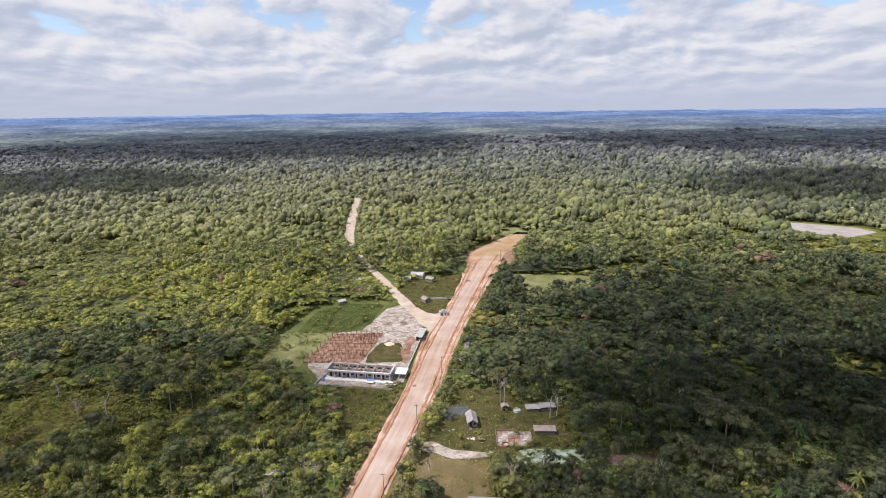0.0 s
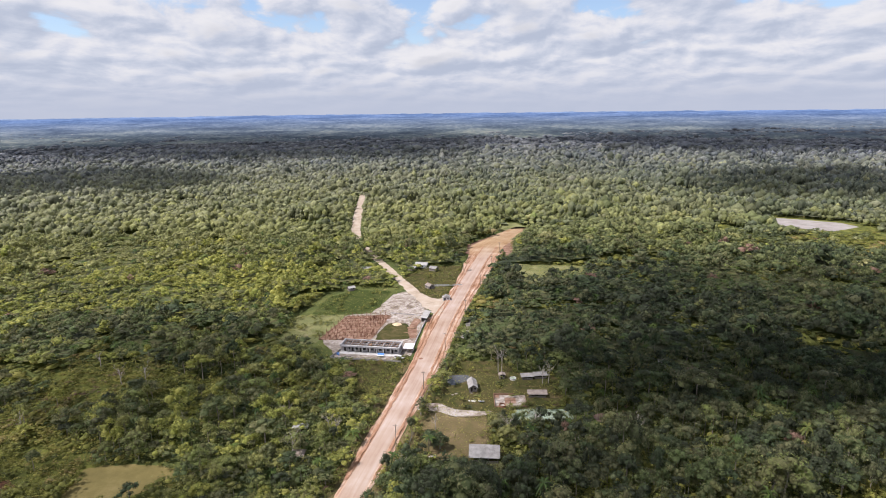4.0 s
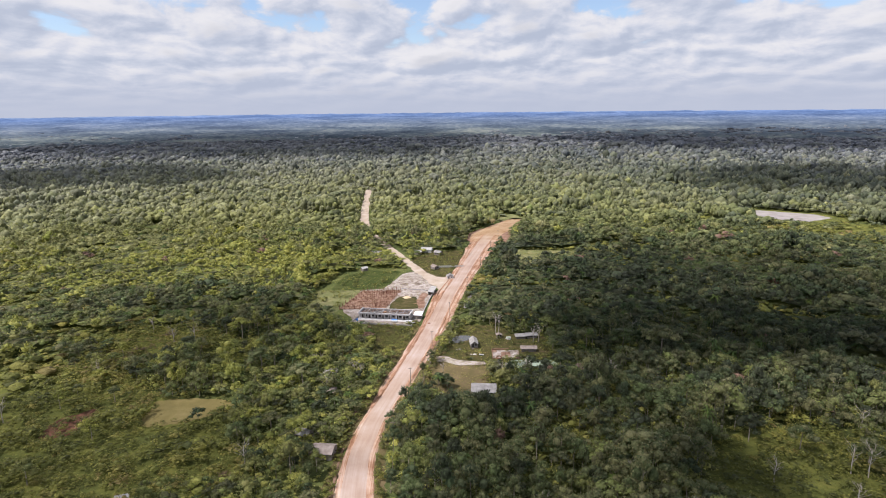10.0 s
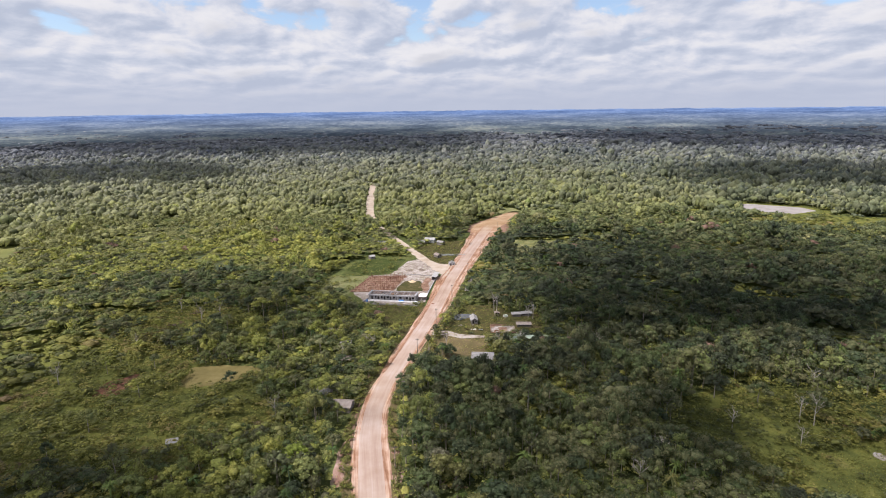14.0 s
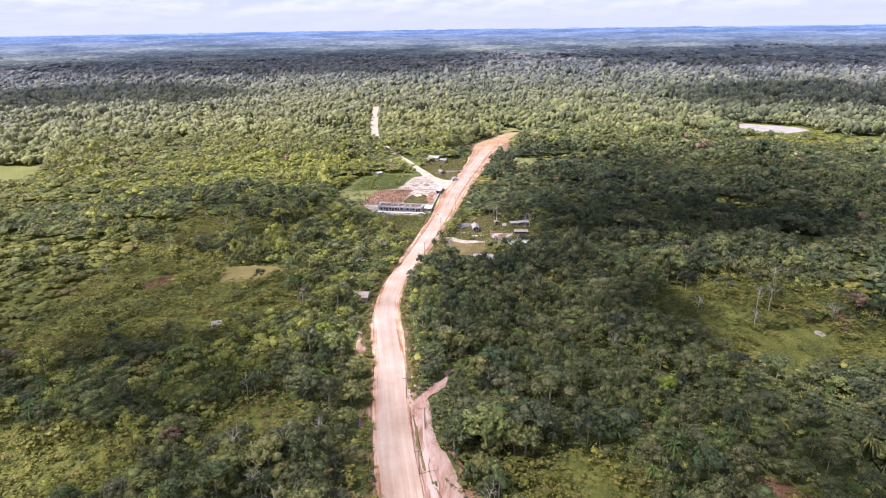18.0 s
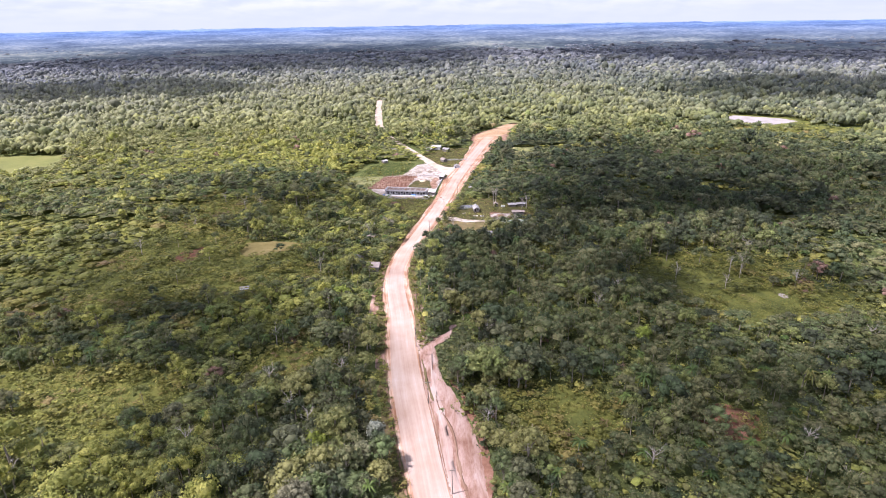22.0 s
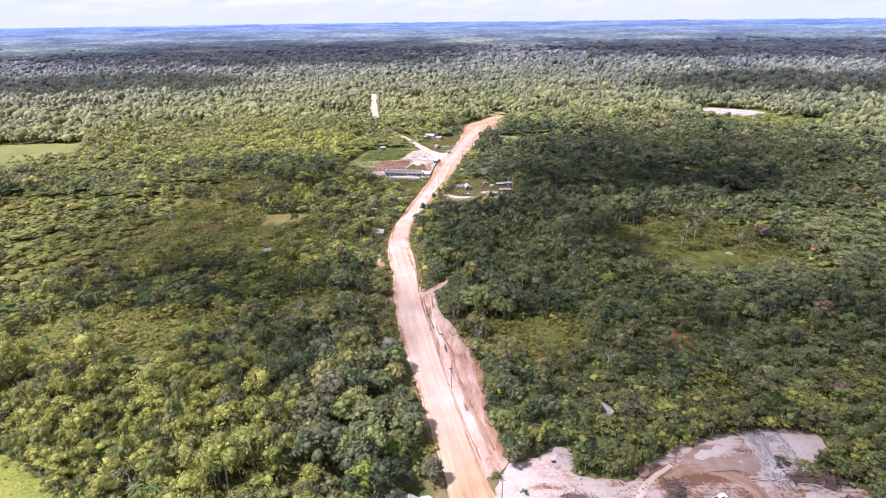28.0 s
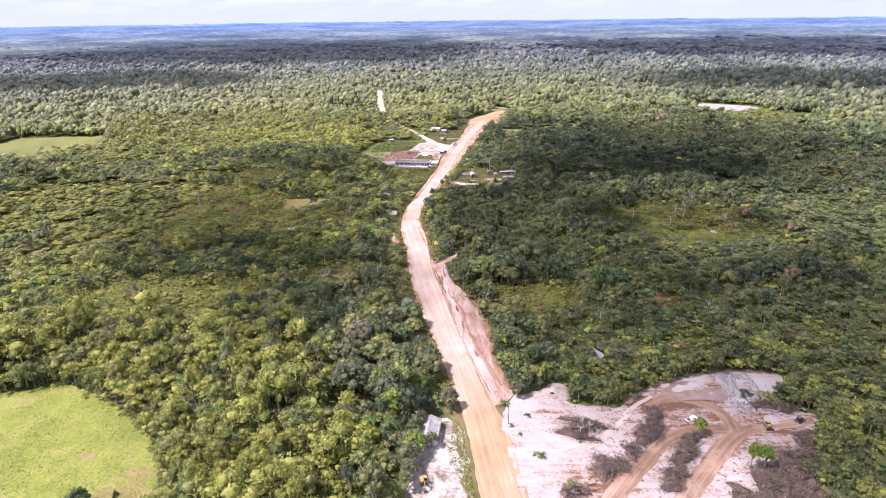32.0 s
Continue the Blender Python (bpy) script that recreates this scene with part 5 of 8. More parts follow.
def cloud(x, y, a, b, seed, mat):
    """A flat-based cumulus, thinning towards its rim, whose shadow falls about (x, y)."""
    k = CLOUD_Z / sun_dir.z
    cx, cy = x + sun_dir.x * k, y + sun_dir.y * k
    V, F, n = [], [], 0
    na, nr = 36, 5
    t = np.linspace(0, 2 * np.pi, na, endpoint=False)
    for shell in (1.0, 0.9, 0.78):
        rim = shell * (0.72 + 0.32 * vnoise(np.cos(t) * 3 + 9, np.sin(t) * 3, 1.1, seed) + 0.22 * vnoise(np.cos(t) * 3, np.sin(t) * 3 + 7, 0.42, seed + 1))
        rows = []
        for i in range(nr + 1):
            q = i / nr
            px, py = cx + a * rim * q * np.cos(t), cy + b * rim * q * np.sin(t)
            top = CLOUD_Z + (1.2 - shell) * 20 + min(a, b) * 0.45 * shell * math.sqrt(max(0, 1 - q * q)) * (0.6 + 0.8 * vnoise(px, py, min(a, b) * 0.3, seed + 2))
            rows.append(np.column_stack([px, py, top]))
        for i in range(nr, -1, -1):
            q = i / nr * 0.985
            px, py = cx + a * rim * q * np.cos(t), cy + b * rim * q * np.sin(t)
            rows.append(np.column_stack([px, py, np.full(na, CLOUD_Z + (1.0 - shell) * 30 - 1.0)]))
        v = np.vstack(rows)
        for i in range(len(rows) - 1):
            for j in range(na):
                j2 = (j + 1) % na
                p, q2, r, s = i * na + j, i * na + j2, (i + 1) * na + j2, (i + 1) * na + j
                F += [(n + p, n + q2, n + r), (n + p, n + r, n + s)]
        V.append(v)
        n += len(v)
    tagged(new("cloud", array_mesh("cloud", np.vstack(V), np.array(F), [mat])), "white flat-based cumulus cloud drifting over the forest", "cloud", kind="structure")


for k, (x, y, a, b) in enumerate(((52, 44, 66, 150), (-62, 0, 52, 58), (188, 262, 165, 125), (610, 800, 280, 170), (-660, 930, 340, 170), (1050, 1900, 760, 600), (-540, 1900, 860, 700),
                                  (-118, 216, 84, 58), (-135, 104, 104, 54), (135, 205, 115, 52), (195, -8, 105, 56), (126, -94, 60, 54), (128, 88, 66, 42), (-124, 46, 76, 34))):
    cloud(x, y, a, b, k + 1, M_CLOUD_DENSE if a > 210 else M_CLOUD)


# ---- building materials ----
M_CONCRETE = surface("pale concrete", [(0.0, (0.36, 0.35, 0.34)), (0.5, (0.50, 0.49, 0.48)), (1.0, (0.60, 0.59, 0.59))], scale=0.6, fine=4.0, bump=0.2, bump_scale=5.0)
M_BLOCK = surface("unplastered block wall", [(0.0, (0.22, 0.20, 0.20)), (0.5, (0.34, 0.32, 0.32)), (1.0, (0.44, 0.42, 0.42))], scale=0.8, fine=5.0, bump=0.3, bump_scale=6.0)
M_WHITE = surface("white painted wall", [(0.0, (0.48, 0.48, 0.50)), (0.5, (0.60, 0.60, 0.62)), (1.0, (0.70, 0.70, 0.72))], scale=0.5, fine=4.0, bump=0.1)
M_BROWNWOOD = surface("raw brown timber", [(0.0, (0.14, 0.08, 0.05)), (0.5, (0.24, 0.15, 0.10)), (1.0, (0.34, 0.24, 0.17))], scale=0.9, fine=6.0, bump=0.3, stretch=(1, 1, 4))
M_GREYWOOD = surface("weathered grey boards", [(0.0, (0.13, 0.11, 0.10)), (0.5, (0.24, 0.21, 0.19)), (1.0, (0.36, 0.33, 0.31))], scale=0.9, fine=7.0, bump=0.3, stretch=(3, 3, 1))
M_ROOFGREY = surface("weathered fibre-cement roof", [(0.0, (0.156, 0.146, 0.141)), (0.5, (0.257, 0.246, 0.239)), (1.0, (0.367, 0.354, 0.346))], scale=0.45, fine=3.0, bump=0.3, bump_scale=4.0)
M_ROOFPALE = surface("pale sheet roof", [(0.0, (0.25, 0.24, 0.23)), (0.5, (0.35, 0.34, 0.33)), (1.0, (0.44, 0.43, 0.43))], scale=0.4, fine=3.0, bump=0.2, bump_scale=4.0)
M_ROOFBROWN = surface("brown-grey sheet roof", [(0.0, (0.160, 0.125, 0.106)), (0.5, (0.256, 0.215, 0.190)), (1.0, (0.352, 0.304, 0.281))], scale=0.5, fine=3.0, bump=0.3, bump_scale=4.0)
M_RUST = surface("rusty reinforcing steel", [(0.0, (0.075, 0.032, 0.022)), (0.5, (0.15, 0.065, 0.045)), (1.0, (0.23, 0.115, 0.085))], scale=1.5, fine=8.0, bump=0.2, rough=0.8)
M_DARK = surface("dark doorway boards", [(0.0, (0.020, 0.018, 0.016)), (1.0, (0.060, 0.052, 0.048))], scale=1.0, fine=5.0, bump=0.1)
M_BLUE = surface("blue plastic", [(0.0, (0.05, 0.16, 0.42)), (1.0, (0.10, 0.26, 0.58))], scale=1.0, fine=5.0, bump=0.05, rough=0.5)
M_YELLOW = surface("yellow machine paint", [(0.0, (0.16, 0.10, 0.035)), (0.5, (0.30, 0.20, 0.06)), (1.0, (0.42, 0.30, 0.10))], scale=1.2, fine=6.0, bump=0.1, rough=0.5)
M_STEEL = surface("worn dark steel", [(0.0, (0.035, 0.032, 0.03)), (1.0, (0.13, 0.115, 0.10))], scale=1.2, fine=6.0, bump=0.2, rough=0.6, metal=0.4)
M_GLASS = surface("dark window glass", [(0.0, (0.015, 0.018, 0.02)), (1.0, (0.03, 0.035, 0.04))], scale=1.0, fine=2.0, bump=0.0, rough=0.12)
M_RUBBER = surface("black rubber", [(0.0, (0.015, 0.015, 0.015)), (1.0, (0.04, 0.038, 0.036))], scale=2.0, fine=8.0, bump=0.2)
M_CARPAINT = surface("white car paint", [(0.0, (0.66, 0.66, 0.67)), (1.0, (0.78, 0.78, 0.79))], scale=1.0, fine=6.0, bump=0.0, rough=0.3)
M_POLE = surface("grey pole timber", [(0.0, (0.12, 0.10, 0.085)), (0.5, (0.20, 0.175, 0.15)), (1.0, (0.30, 0.27, 0.24))], scale=2.0, fine=8.0, bump=0.3)
M_PILE = surface("orange building sand", [(0.0, (0.46, 0.34, 0.21)), (1.0, (0.62, 0.49, 0.34))], scale=0.6, fine=4.0, bump=0.3)


# ---- small builders ----
def box(bm, x, y, z, sx, sy, sz, turn=0.0, bevel=0.0):
    """A box resting with its base centre at (x, y, z)."""
    m = Matrix.Translation((x, y, z + sz / 2)) @ Matrix.Rotation(turn, 4, "Z") @ Matrix.Diagonal((sx, sy, sz, 1))
    r = bmesh.ops.create_cube(bm, size=1.0, matrix=m)
    if bevel:
        ed = list({e for v in r["verts"] for e in v.link_edges})
        bmesh.ops.bevel(bm, geom=ed, offset=bevel, segments=1, affect="EDGES")
    return r["verts"]


def rod(bm, a, b, r1, r2=None, sides=6):
    a, b = Vector(a), Vector(b)
    d = b - a
    m = Matrix.Translation((a + b) / 2) @ d.to_track_quat("Z", "Y").to_matrix().to_4x4()
    bmesh.ops.create_cone(bm, cap_ends=True, segments=sides, radius1=r1, radius2=r1 if r2 is None else r2, depth=d.length, matrix=m)


def quad_slab(bm, pts, thick):
    """A slab between four corners, with thickness downwards."""
    top = [bm.verts.new(p) for p in pts]
    bot = [bm.verts.new((p[0], p[1], p[2] - thick)) for p in pts]
    bm.faces.new(top), bm.faces.new(bot[::-1])
    for i in range(4):
        j = (i + 1) % 4
        bm.faces.new((top[j], top[i], bot[i], bot[j]))


def part(name, bm, mat, parent, label=""):
    bmesh.ops.recalc_face_normals(bm, faces=bm.faces)
    me = bpy.data.meshes.new(name)
    bm.to_mesh(me)
    bm.free()
    me.materials.append(mat)
    ob = new(name, me)
    ob.parent = parent
    if label:
        ob["label"] = label
    return ob


def thing(name, x, y, rz, label, category, group="", z=0.0):
    e = new(name)
    e.empty_display_size = 0.5
    e.matrix_world = pose(x, y, z, 0, 0, rz)
    return tagged(e, label, category, group)


def bm_of(fn):
    bm = bmesh.new()
    fn(bm)
    return bm


def one(name, parent, mat, fn, label=""):
    return part(name, bm_of(fn), mat, parent, label)


def wall_with(parent, x0, y0, x1, y1, h, mat, gaps, thick=0.15, base=0.0, name="wall", fill=True):
    """A wall between two points, built of piers and spans round its openings: (from, to, sill, head)."""
    d = Vector((x1 - x0, y1 - y0, 0))
    ln, ang = d.length, math.atan2(d.y, d.x)
    d.normalize()

    def run(bm):
        def piece(s0, s1, z0, z1):
            if s1 - s0 > 0.02 and z1 - z0 > 0.02:
                c = Vector((x0, y0, 0)) + d * (s0 + s1) / 2
                box(bm, c.x, c.y, base + z0, s1 - s0, thick, z1 - z0, ang)
        at = 0.0
        for s0, s1, sill, head in gaps:
            piece(at, s0, 0, h)
            piece(s0, s1, 0, sill)
            piece(s0, s1, head, h)
            at = s1
        piece(at, ln, 0, h)
    w = one(name, parent, mat, run)
    if fill:
        for s0, s1, sill, head in gaps:
            c = Vector((x0, y0, 0)) + d * (s0 + s1) / 2
            one("door" if sill < 0.05 else "window", parent, M_DARK if sill < 0.05 else M_GLASS,
                lambda bm: box(bm, c.x, c.y, base + sill + 0.01, s1 - s0 - 0.04, 0.05, head - sill - 0.02, ang))
    return w


def roof_sheets(parent, w, d, eave, ridge, mat, over=0.4, count=6, shift=0.0, hip=0.0):
    """Two slopes with the ridge along y, each of overlapping sheets."""
    hw = w / 2 + over
    drop = (ridge - eave) * over / (w / 2)
    y0, y1 = -d / 2 - over, d / 2 + over
    st = (y1 - y0) / count
    for sgn in (-1, 1):
        for k in range(count):
            a, b = y0 + k * st, y0 + (k + 1) * st + 0.06
            lift = 0.012 * (k % 2)
            one("roof_sheet", parent, mat, lambda bm: quad_slab(bm, [(0, a, ridge + lift), (sgn * hw, a, eave - drop + lift), (sgn * hw, b, eave - drop + lift), (0, b, ridge + lift)], 0.05))
    one("ridge_cap", parent, mat, lambda bm: box(bm, 0, 0, ridge - 0.02, 0.35, y1 - y0, 0.07))


def gable_house(name, x, y, rz, w, d, eave, ridge, wall_mat, roof_mat, label, group="", stilts=0.0, sheets=6, category="house"):
    """A small house with its ridge along its own y; door on the near gable."""
    e = thing(name, x, y, rz, label, category, group)
    b = stilts
    if stilts:
        for sx in (-1, 1):
            for k in range(3):
                one("stilt", e, M_GREYWOOD, lambda bm: box(bm, sx * (w / 2 - 0.15), -d / 2 + 0.15 + k * (d - 0.3) / 2, 0, 0.18, 0.18, stilts))
    one("floor", e, M_GREYWOOD, lambda bm: box(bm, 0, 0, b, w, d, 0.12))
    h = eave - b - 0.12
    wall_with(e, -w / 2, -d / 2, w / 2, -d / 2, h, wall_mat, [(w * 0.18, w * 0.18 + 0.85, 0, 1.9), (w * 0.62, w * 0.62 + 0.8, 0.9, 1.7)], base=b + 0.12)
    wall_with(e, -w / 2, d / 2, w / 2, d / 2, h, wall_mat, [(w * 0.4, w * 0.4 + 0.8, 0.9, 1.7)], base=b + 0.12)
    for sx in (-1, 1):
        wall_with(e, sx * w / 2, -d / 2 + 0.08, sx * w / 2, d / 2 - 0.08, h, wall_mat, [(d * 0.3, d * 0.3 + 0.8, 0.9, 1.7), (d * 0.65, d * 0.65 + 0.8, 0.9, 1.7)], base=b + 0.12)
    for sy in (-1, 1):
        def tri(bm, sy=sy):
            v = [bm.verts.new(p) for p in ((-w / 2, sy * d / 2, eave), (w / 2, sy * d / 2, eave), (0, sy * d / 2, ridge - 0.05))]
            f = bm.faces.new(v)
            bmesh.ops.solidify(bm, geom=[f], thickness=0.06)
        one("gable", e, wall_mat, tri)
    roof_sheets(e, w, d, eave, ridge, roof_mat, count=sheets)
    if stilts:
        for k in range(3):
            one("step", e, M_GREYWOOD, lambda bm: box(bm, -w * 0.25, -d / 2 - 0.9 + 0.28 * k, stilts * k / 3, 0.9, 0.26, 0.08 + stilts / 9))
    return e


def open_shed(name, x, y, rz, w, d, low, high, roof_mat, label, group="", sheets=6, walls=False, posts=4, category="shed"):
    """A single-pitch roof on posts, its long side along its own x."""
    e = thing(name, x, y, rz, label, category, group)
    for k in range(posts):
        px = -w / 2 + 0.3 + k * (w - 0.6) / (posts - 1)
        one("post", e, M_GREYWOOD, lambda bm: box(bm, px, -d / 2 + 0.25, 0, 0.16, 0.16, low - 0.05))
        one("post", e, M_GREYWOOD, lambda bm: box(bm, px, d / 2 - 0.25, 0, 0.16, 0.16, high - 0.12))
    one("beam", e, M_GREYWOOD, lambda bm: box(bm, 0, -d / 2 + 0.25, low - 0.16, w, 0.12, 0.12))
    one("beam", e, M_GREYWOOD, lambda bm: box(bm, 0, d / 2 - 0.25, high - 0.2, w, 0.12, 0.12))
    if walls:
        one("back_wall", e, M_GREYWOOD, lambda bm: box(bm, 0, d / 2 - 0.1, 0, w - 0.2, 0.06, high - 0.3))
        one("front_rail", e, M_GREYWOOD, lambda bm: box(bm, 0, -d / 2 + 0.12, 0, w - 0.2, 0.05, low * 0.5))
    st = (w + 0.8) / sheets
    for k in range(sheets):
        a = -w / 2 - 0.4 + k * st
        lift = 0.015 * (k % 2)
        one("roof_sheet", e, roof_mat, lambda bm: quad_slab(bm, [(a, -d / 2 - 0.4, low + lift), (a + st + 0.06, -d / 2 - 0.4, low + lift), (a + st + 0.06, d / 2 + 0.4, high + lift), (a, d / 2 + 0.4, high + lift)], 0.05))
    return e


# ---- the building site ----
M_RENDERED = surface("grey cement render", [(0.0, (0.27, 0.26, 0.26)), (0.5, (0.38, 0.37, 0.375)), (1.0, (0.47, 0.46, 0.47))], scale=0.6, fine=4.0, bump=0.15)
def school():
    e = thing("school_building", -50.3, 242.6, -8.6, "long roofless grey-white school building under construction", "building")
    L, D, H = 29.4, 8.6, 3.5
    one("floor_slab", e, M_CONCRETE, lambda bm: box(bm, L / 2, D / 2 - 0.8, 0, L + 0.6, D + 2.2, 0.25))
    for k in range(7):
        a, b = (0.0 if k == 0 else 0.6 + k * 4.05), (L if k == 6 else 4.65 + k * 4.05)
        s = 1.2 + k * 4.05 - a
        wall_with(e, a, 1.4, b, 1.4, H - 0.3, M_BLOCK, [(s, s + 0.95, 0, 2.1), (s + 1.7, s + 3.2, 1.0, 2.2)], 0.18, 0.25, "front_wall")
    wall_with(e, 0, D, L, D, H - 0.3, M_BLOCK, [(1.4 + k * 4.05, 3.4 + k * 4.05, 1.1, 2.2) for k in range(7)], 0.18, 0.25, "back_wall")
    for k in range(8):
        px = 0.09 + k * (L - 0.18) / 7
        one("partition_wall", e, M_RENDERED, lambda bm: box(bm, px, 1.4 + (D - 1.4) / 2, 0.25, 0.24, D - 1.6, H - 0.22))
    one("corridor_wall", e, M_RENDERED, lambda bm: box(bm, L / 2, 5.2, 0.25, L - 1.0, 0.2, H - 0.6))
    for k in range(9):
        px = 0.15 + k * (L - 0.3) / 8
        one("pillar", e, M_CONCRETE, lambda bm: box(bm, px, 0, 0.25, 0.3, 0.3, H - 0.6, 0, 0.02))
    # the pale fascia and ring beam
    one("fascia", e, M_RENDERED, lambda bm: box(bm, L / 2, -0.1, H - 0.35, L + 0.8, 0.26, 0.8, 0, 0.03))
    one("ring_beam", e, M_RENDERED, lambda bm: box(bm, L / 2, D + 0.1, H - 0.3, L + 0.8, 0.45, 0.5, 0, 0.03))
    one("ring_beam", e, M_RENDERED, lambda bm: box(bm, L + 0.1, D / 2, H - 0.3, 0.7, D - 0.6, 0.7, 0, 0.03))
    one("ring_beam", e, M_RENDERED, lambda bm: box(bm, -0.1, D / 2, H - 0.3, 0.7, D - 0.6, 0.9, 0, 0.03))
    one("veranda_slab", e, M_CONCRETE, lambda bm: box(bm, L / 2, 0.75, H - 0.1, L - 1.0, 1.3, 0.16))
    rng = random.Random(4)
    for k in range(15):
        px = 1.2 + k * (L - 2.8) / 14
        one("rafter", e, M_BROWNWOOD, lambda bm: box(bm, px + rng.uniform(-.1, .1), 5.0, H - 0.28 + rng.uniform(0, .1), 0.13, D - 1.9, 0.2))
    for k in range(3):
        one("purlin", e, M_BROWNWOOD, lambda bm: box(bm, L / 2, 2.6 + 2.1 * k, H + 0.02, L - 1.8, 0.12, 0.14))
    one("brick_pier", e, M_BROWNWOOD, lambda bm: box(bm, L * 0.5, 2.2, 0.25, 1.6, 1.2, H + 0.5))
    return e


school()


def low_wall(name, x0, y0, x1, y1, h, mat, label, bays=8):
    d = Vector((x1 - x0, y1 - y0))
    e = thing(name, x0, y0, math.degrees(math.atan2(d.y, d.x)), label, "wall")
    st = d.length / bays
    for k in range(bays):
        one("wall_bay", e, mat, lambda bm: box(bm, (k + 0.5) * st, 0, 0, st - 0.28, 0.15, h - 0.05 * (k % 3)))
    for k in range(bays + 1):
        one("pier", e, mat, lambda bm: box(bm, k * st, 0, 0, 0.28, 0.28, h + 0.12))
    return e


low_wall("low_wall", -14.6, 248, -10.2, 283, 1.1, M_WHITE, "low white wall between building site and road", 12)
low_wall("low_wall", -54.0, 235.2, -19.5, 230.4, 0.9, M_BLOCK, "low brown-grey wall in front of the school", 12)
low_wall("low_wall", -54.2, 235.4, -50.8, 245.5, 0.9, M_BLOCK, "short return of the low site wall", 4)
low_wall("low_wall", -30.5, 298, -12, 293.5, 0.7, M_BLOCK, "low grey boundary wall behind the site", 7)
open_shed("canopy", -16.4, 243.5, -8.6, 4.2, 5.2, 2.6, 2.9, M_WHITE, "white sheet canopy at the end of the school", posts=3, sheets=4)
open_shed("site_shed", -9.9, 289.5, 81, 12.0, 3.0, 2.4, 2.8, M_ROOFPALE, "long white-roofed shed at the edge of the site", posts=5, sheets=8, walls=True)


def foundations():
    """Foundation strips in a grid, and the starter columns that stand on their crossings."""
    a, b, c, d = (np.array(p, float) for p in ((-64.5, 258.5), (-55.5, 293), (-31, 293.5), (-37.5, 258)))
    nu, nv = 9, 8

    def at(u, v):
        return (a * (1 - u) + d * u) * (1 - v) + (b * (1 - u) + c * u) * v
    e = thing("foundation_grid", 0, 0, 0, "brick-brown foundation strips laid out in a grid", "foundation", z=0.0)
    rng = random.Random(8)
    for i in range(nu + 1):
        for j in range(nv + 1):
            p = at(i / nu, j / nv)
            for q, ok in ((at((i + 1) / nu, j / nv), i < nu), (at(i / nu, (j + 1) / nv), j < nv)):
                if ok and rng.random() < 0.86:
                    dd = q - p
                    one("foundation_strip", e, M_BROWNWOOD if rng.random() < 0.45 else M_DUG,
                        lambda bm: box(bm, *(p + dd / 2), 0.2, np.linalg.norm(dd) - 0.3, 0.28, 0.45, math.atan2(dd[1], dd[0])))
    col = thing("rebar_column", *at(0, 0), 0, "rusty reinforcing-steel starter column on its foundation", "rebar column", "starter columns on the site")
    for sx in (-1, 1):
        for sy in (-1, 1):
            one("bar", col, M_RUST, lambda bm: rod(bm, (sx * 0.16, sy * 0.16, 0.2), (sx * 0.17, sy * 0.15, 2.9), 0.04, 0.03, 4))
    for k in range(5):
        one("stirrup", col, M_RUST, lambda bm: [box(bm, 0, 0.17 * s, 0.5 + 0.5 * k, 0.4, 0.05, 0.05) for s in (-1, 1)] + [box(bm, 0.17 * s, 0, 0.5 + 0.5 * k, 0.05, 0.4, 0.05) for s in (-1, 1)])
    one("footing", col, M_BROWNWOOD, lambda bm: box(bm, 0, 0, 0.1, 0.7, 0.7, 0.45))
    for i in range(nu + 1):
        for j in range(nv + 1):
            if (i or j) and not (i > 6 and j < 4 and rng.random() < 0.7):
                p = at(i / nu, j / nv)
                copy_thing(col, pose(p[0] + rng.uniform(-.3, .3), p[1] + rng.uniform(-.3, .3), 0, 0, 0, rng.uniform(0, 90)))
    # two dense stands of tied bars
    for (cx, cy, w, h, n) in ((-39.5, 264, 8, 9, 46), (-37, 288, 8, 9, 44)):
        st = thing("rebar_cluster", cx, cy, -8, "dense rusty bundle of upright reinforcing bars", "rebar", "bar stands on the site")
        for k in range(n):
            x, y = rng.uniform(-w / 2, w / 2), rng.uniform(-h / 2, h / 2)
            one("bar", st, M_RUST, lambda bm: rod(bm, (x, y, 0.2), (x + rng.uniform(-.25, .25), y + rng.uniform(-.25, .25), rng.uniform(2.2, 3.4)), 0.075, 0.05, 4))


foundations()


def heap(name, x, y, r, h, mat, label, category, seed, long=1.0, turn=0.0):
    """A tipped heap of loose soil: uneven crest, gullied flanks, ragged foot."""
    n, m = 9, 26
    V, F = [], []
    c, s = math.cos(radians(turn)), math.sin(radians(turn))
    for i in range(n + 1):
        q = i / n
        for k in range(m):
            a = 2 * math.pi * k / m
            foot = 0.8 + 0.45 * float(vnoise(math.cos(a) * 2 + 5, math.sin(a) * 2, 0.9, seed))
            px, py = q * foot * r * long * math.cos(a), q * foot * r * math.sin(a)
            lift = (1 - q) ** 1.2 * h * (0.6 + 0.7 * float(vnoise(px, py, r * 0.5, seed + 3))) + 0.2 * h * (1 - q) * float(vnoise(px, py, r * 0.15, seed + 5))
            V.append((px * c - py * s + x, px * s + py * c + y, lift + 0.05 - 0.2 * (q == 1)))
    for i in range(n):
        for k in range(m):
            k2 = (k + 1) % m
            F += [(i * m + k, (i + 1) * m + k, (i + 1) * m + k2), (i * m + k, (i + 1) * m + k2, i * m + k2)]
    return tagged(new(name, array_mesh(name, np.array(V), np.array(F), [mat])), label, category)


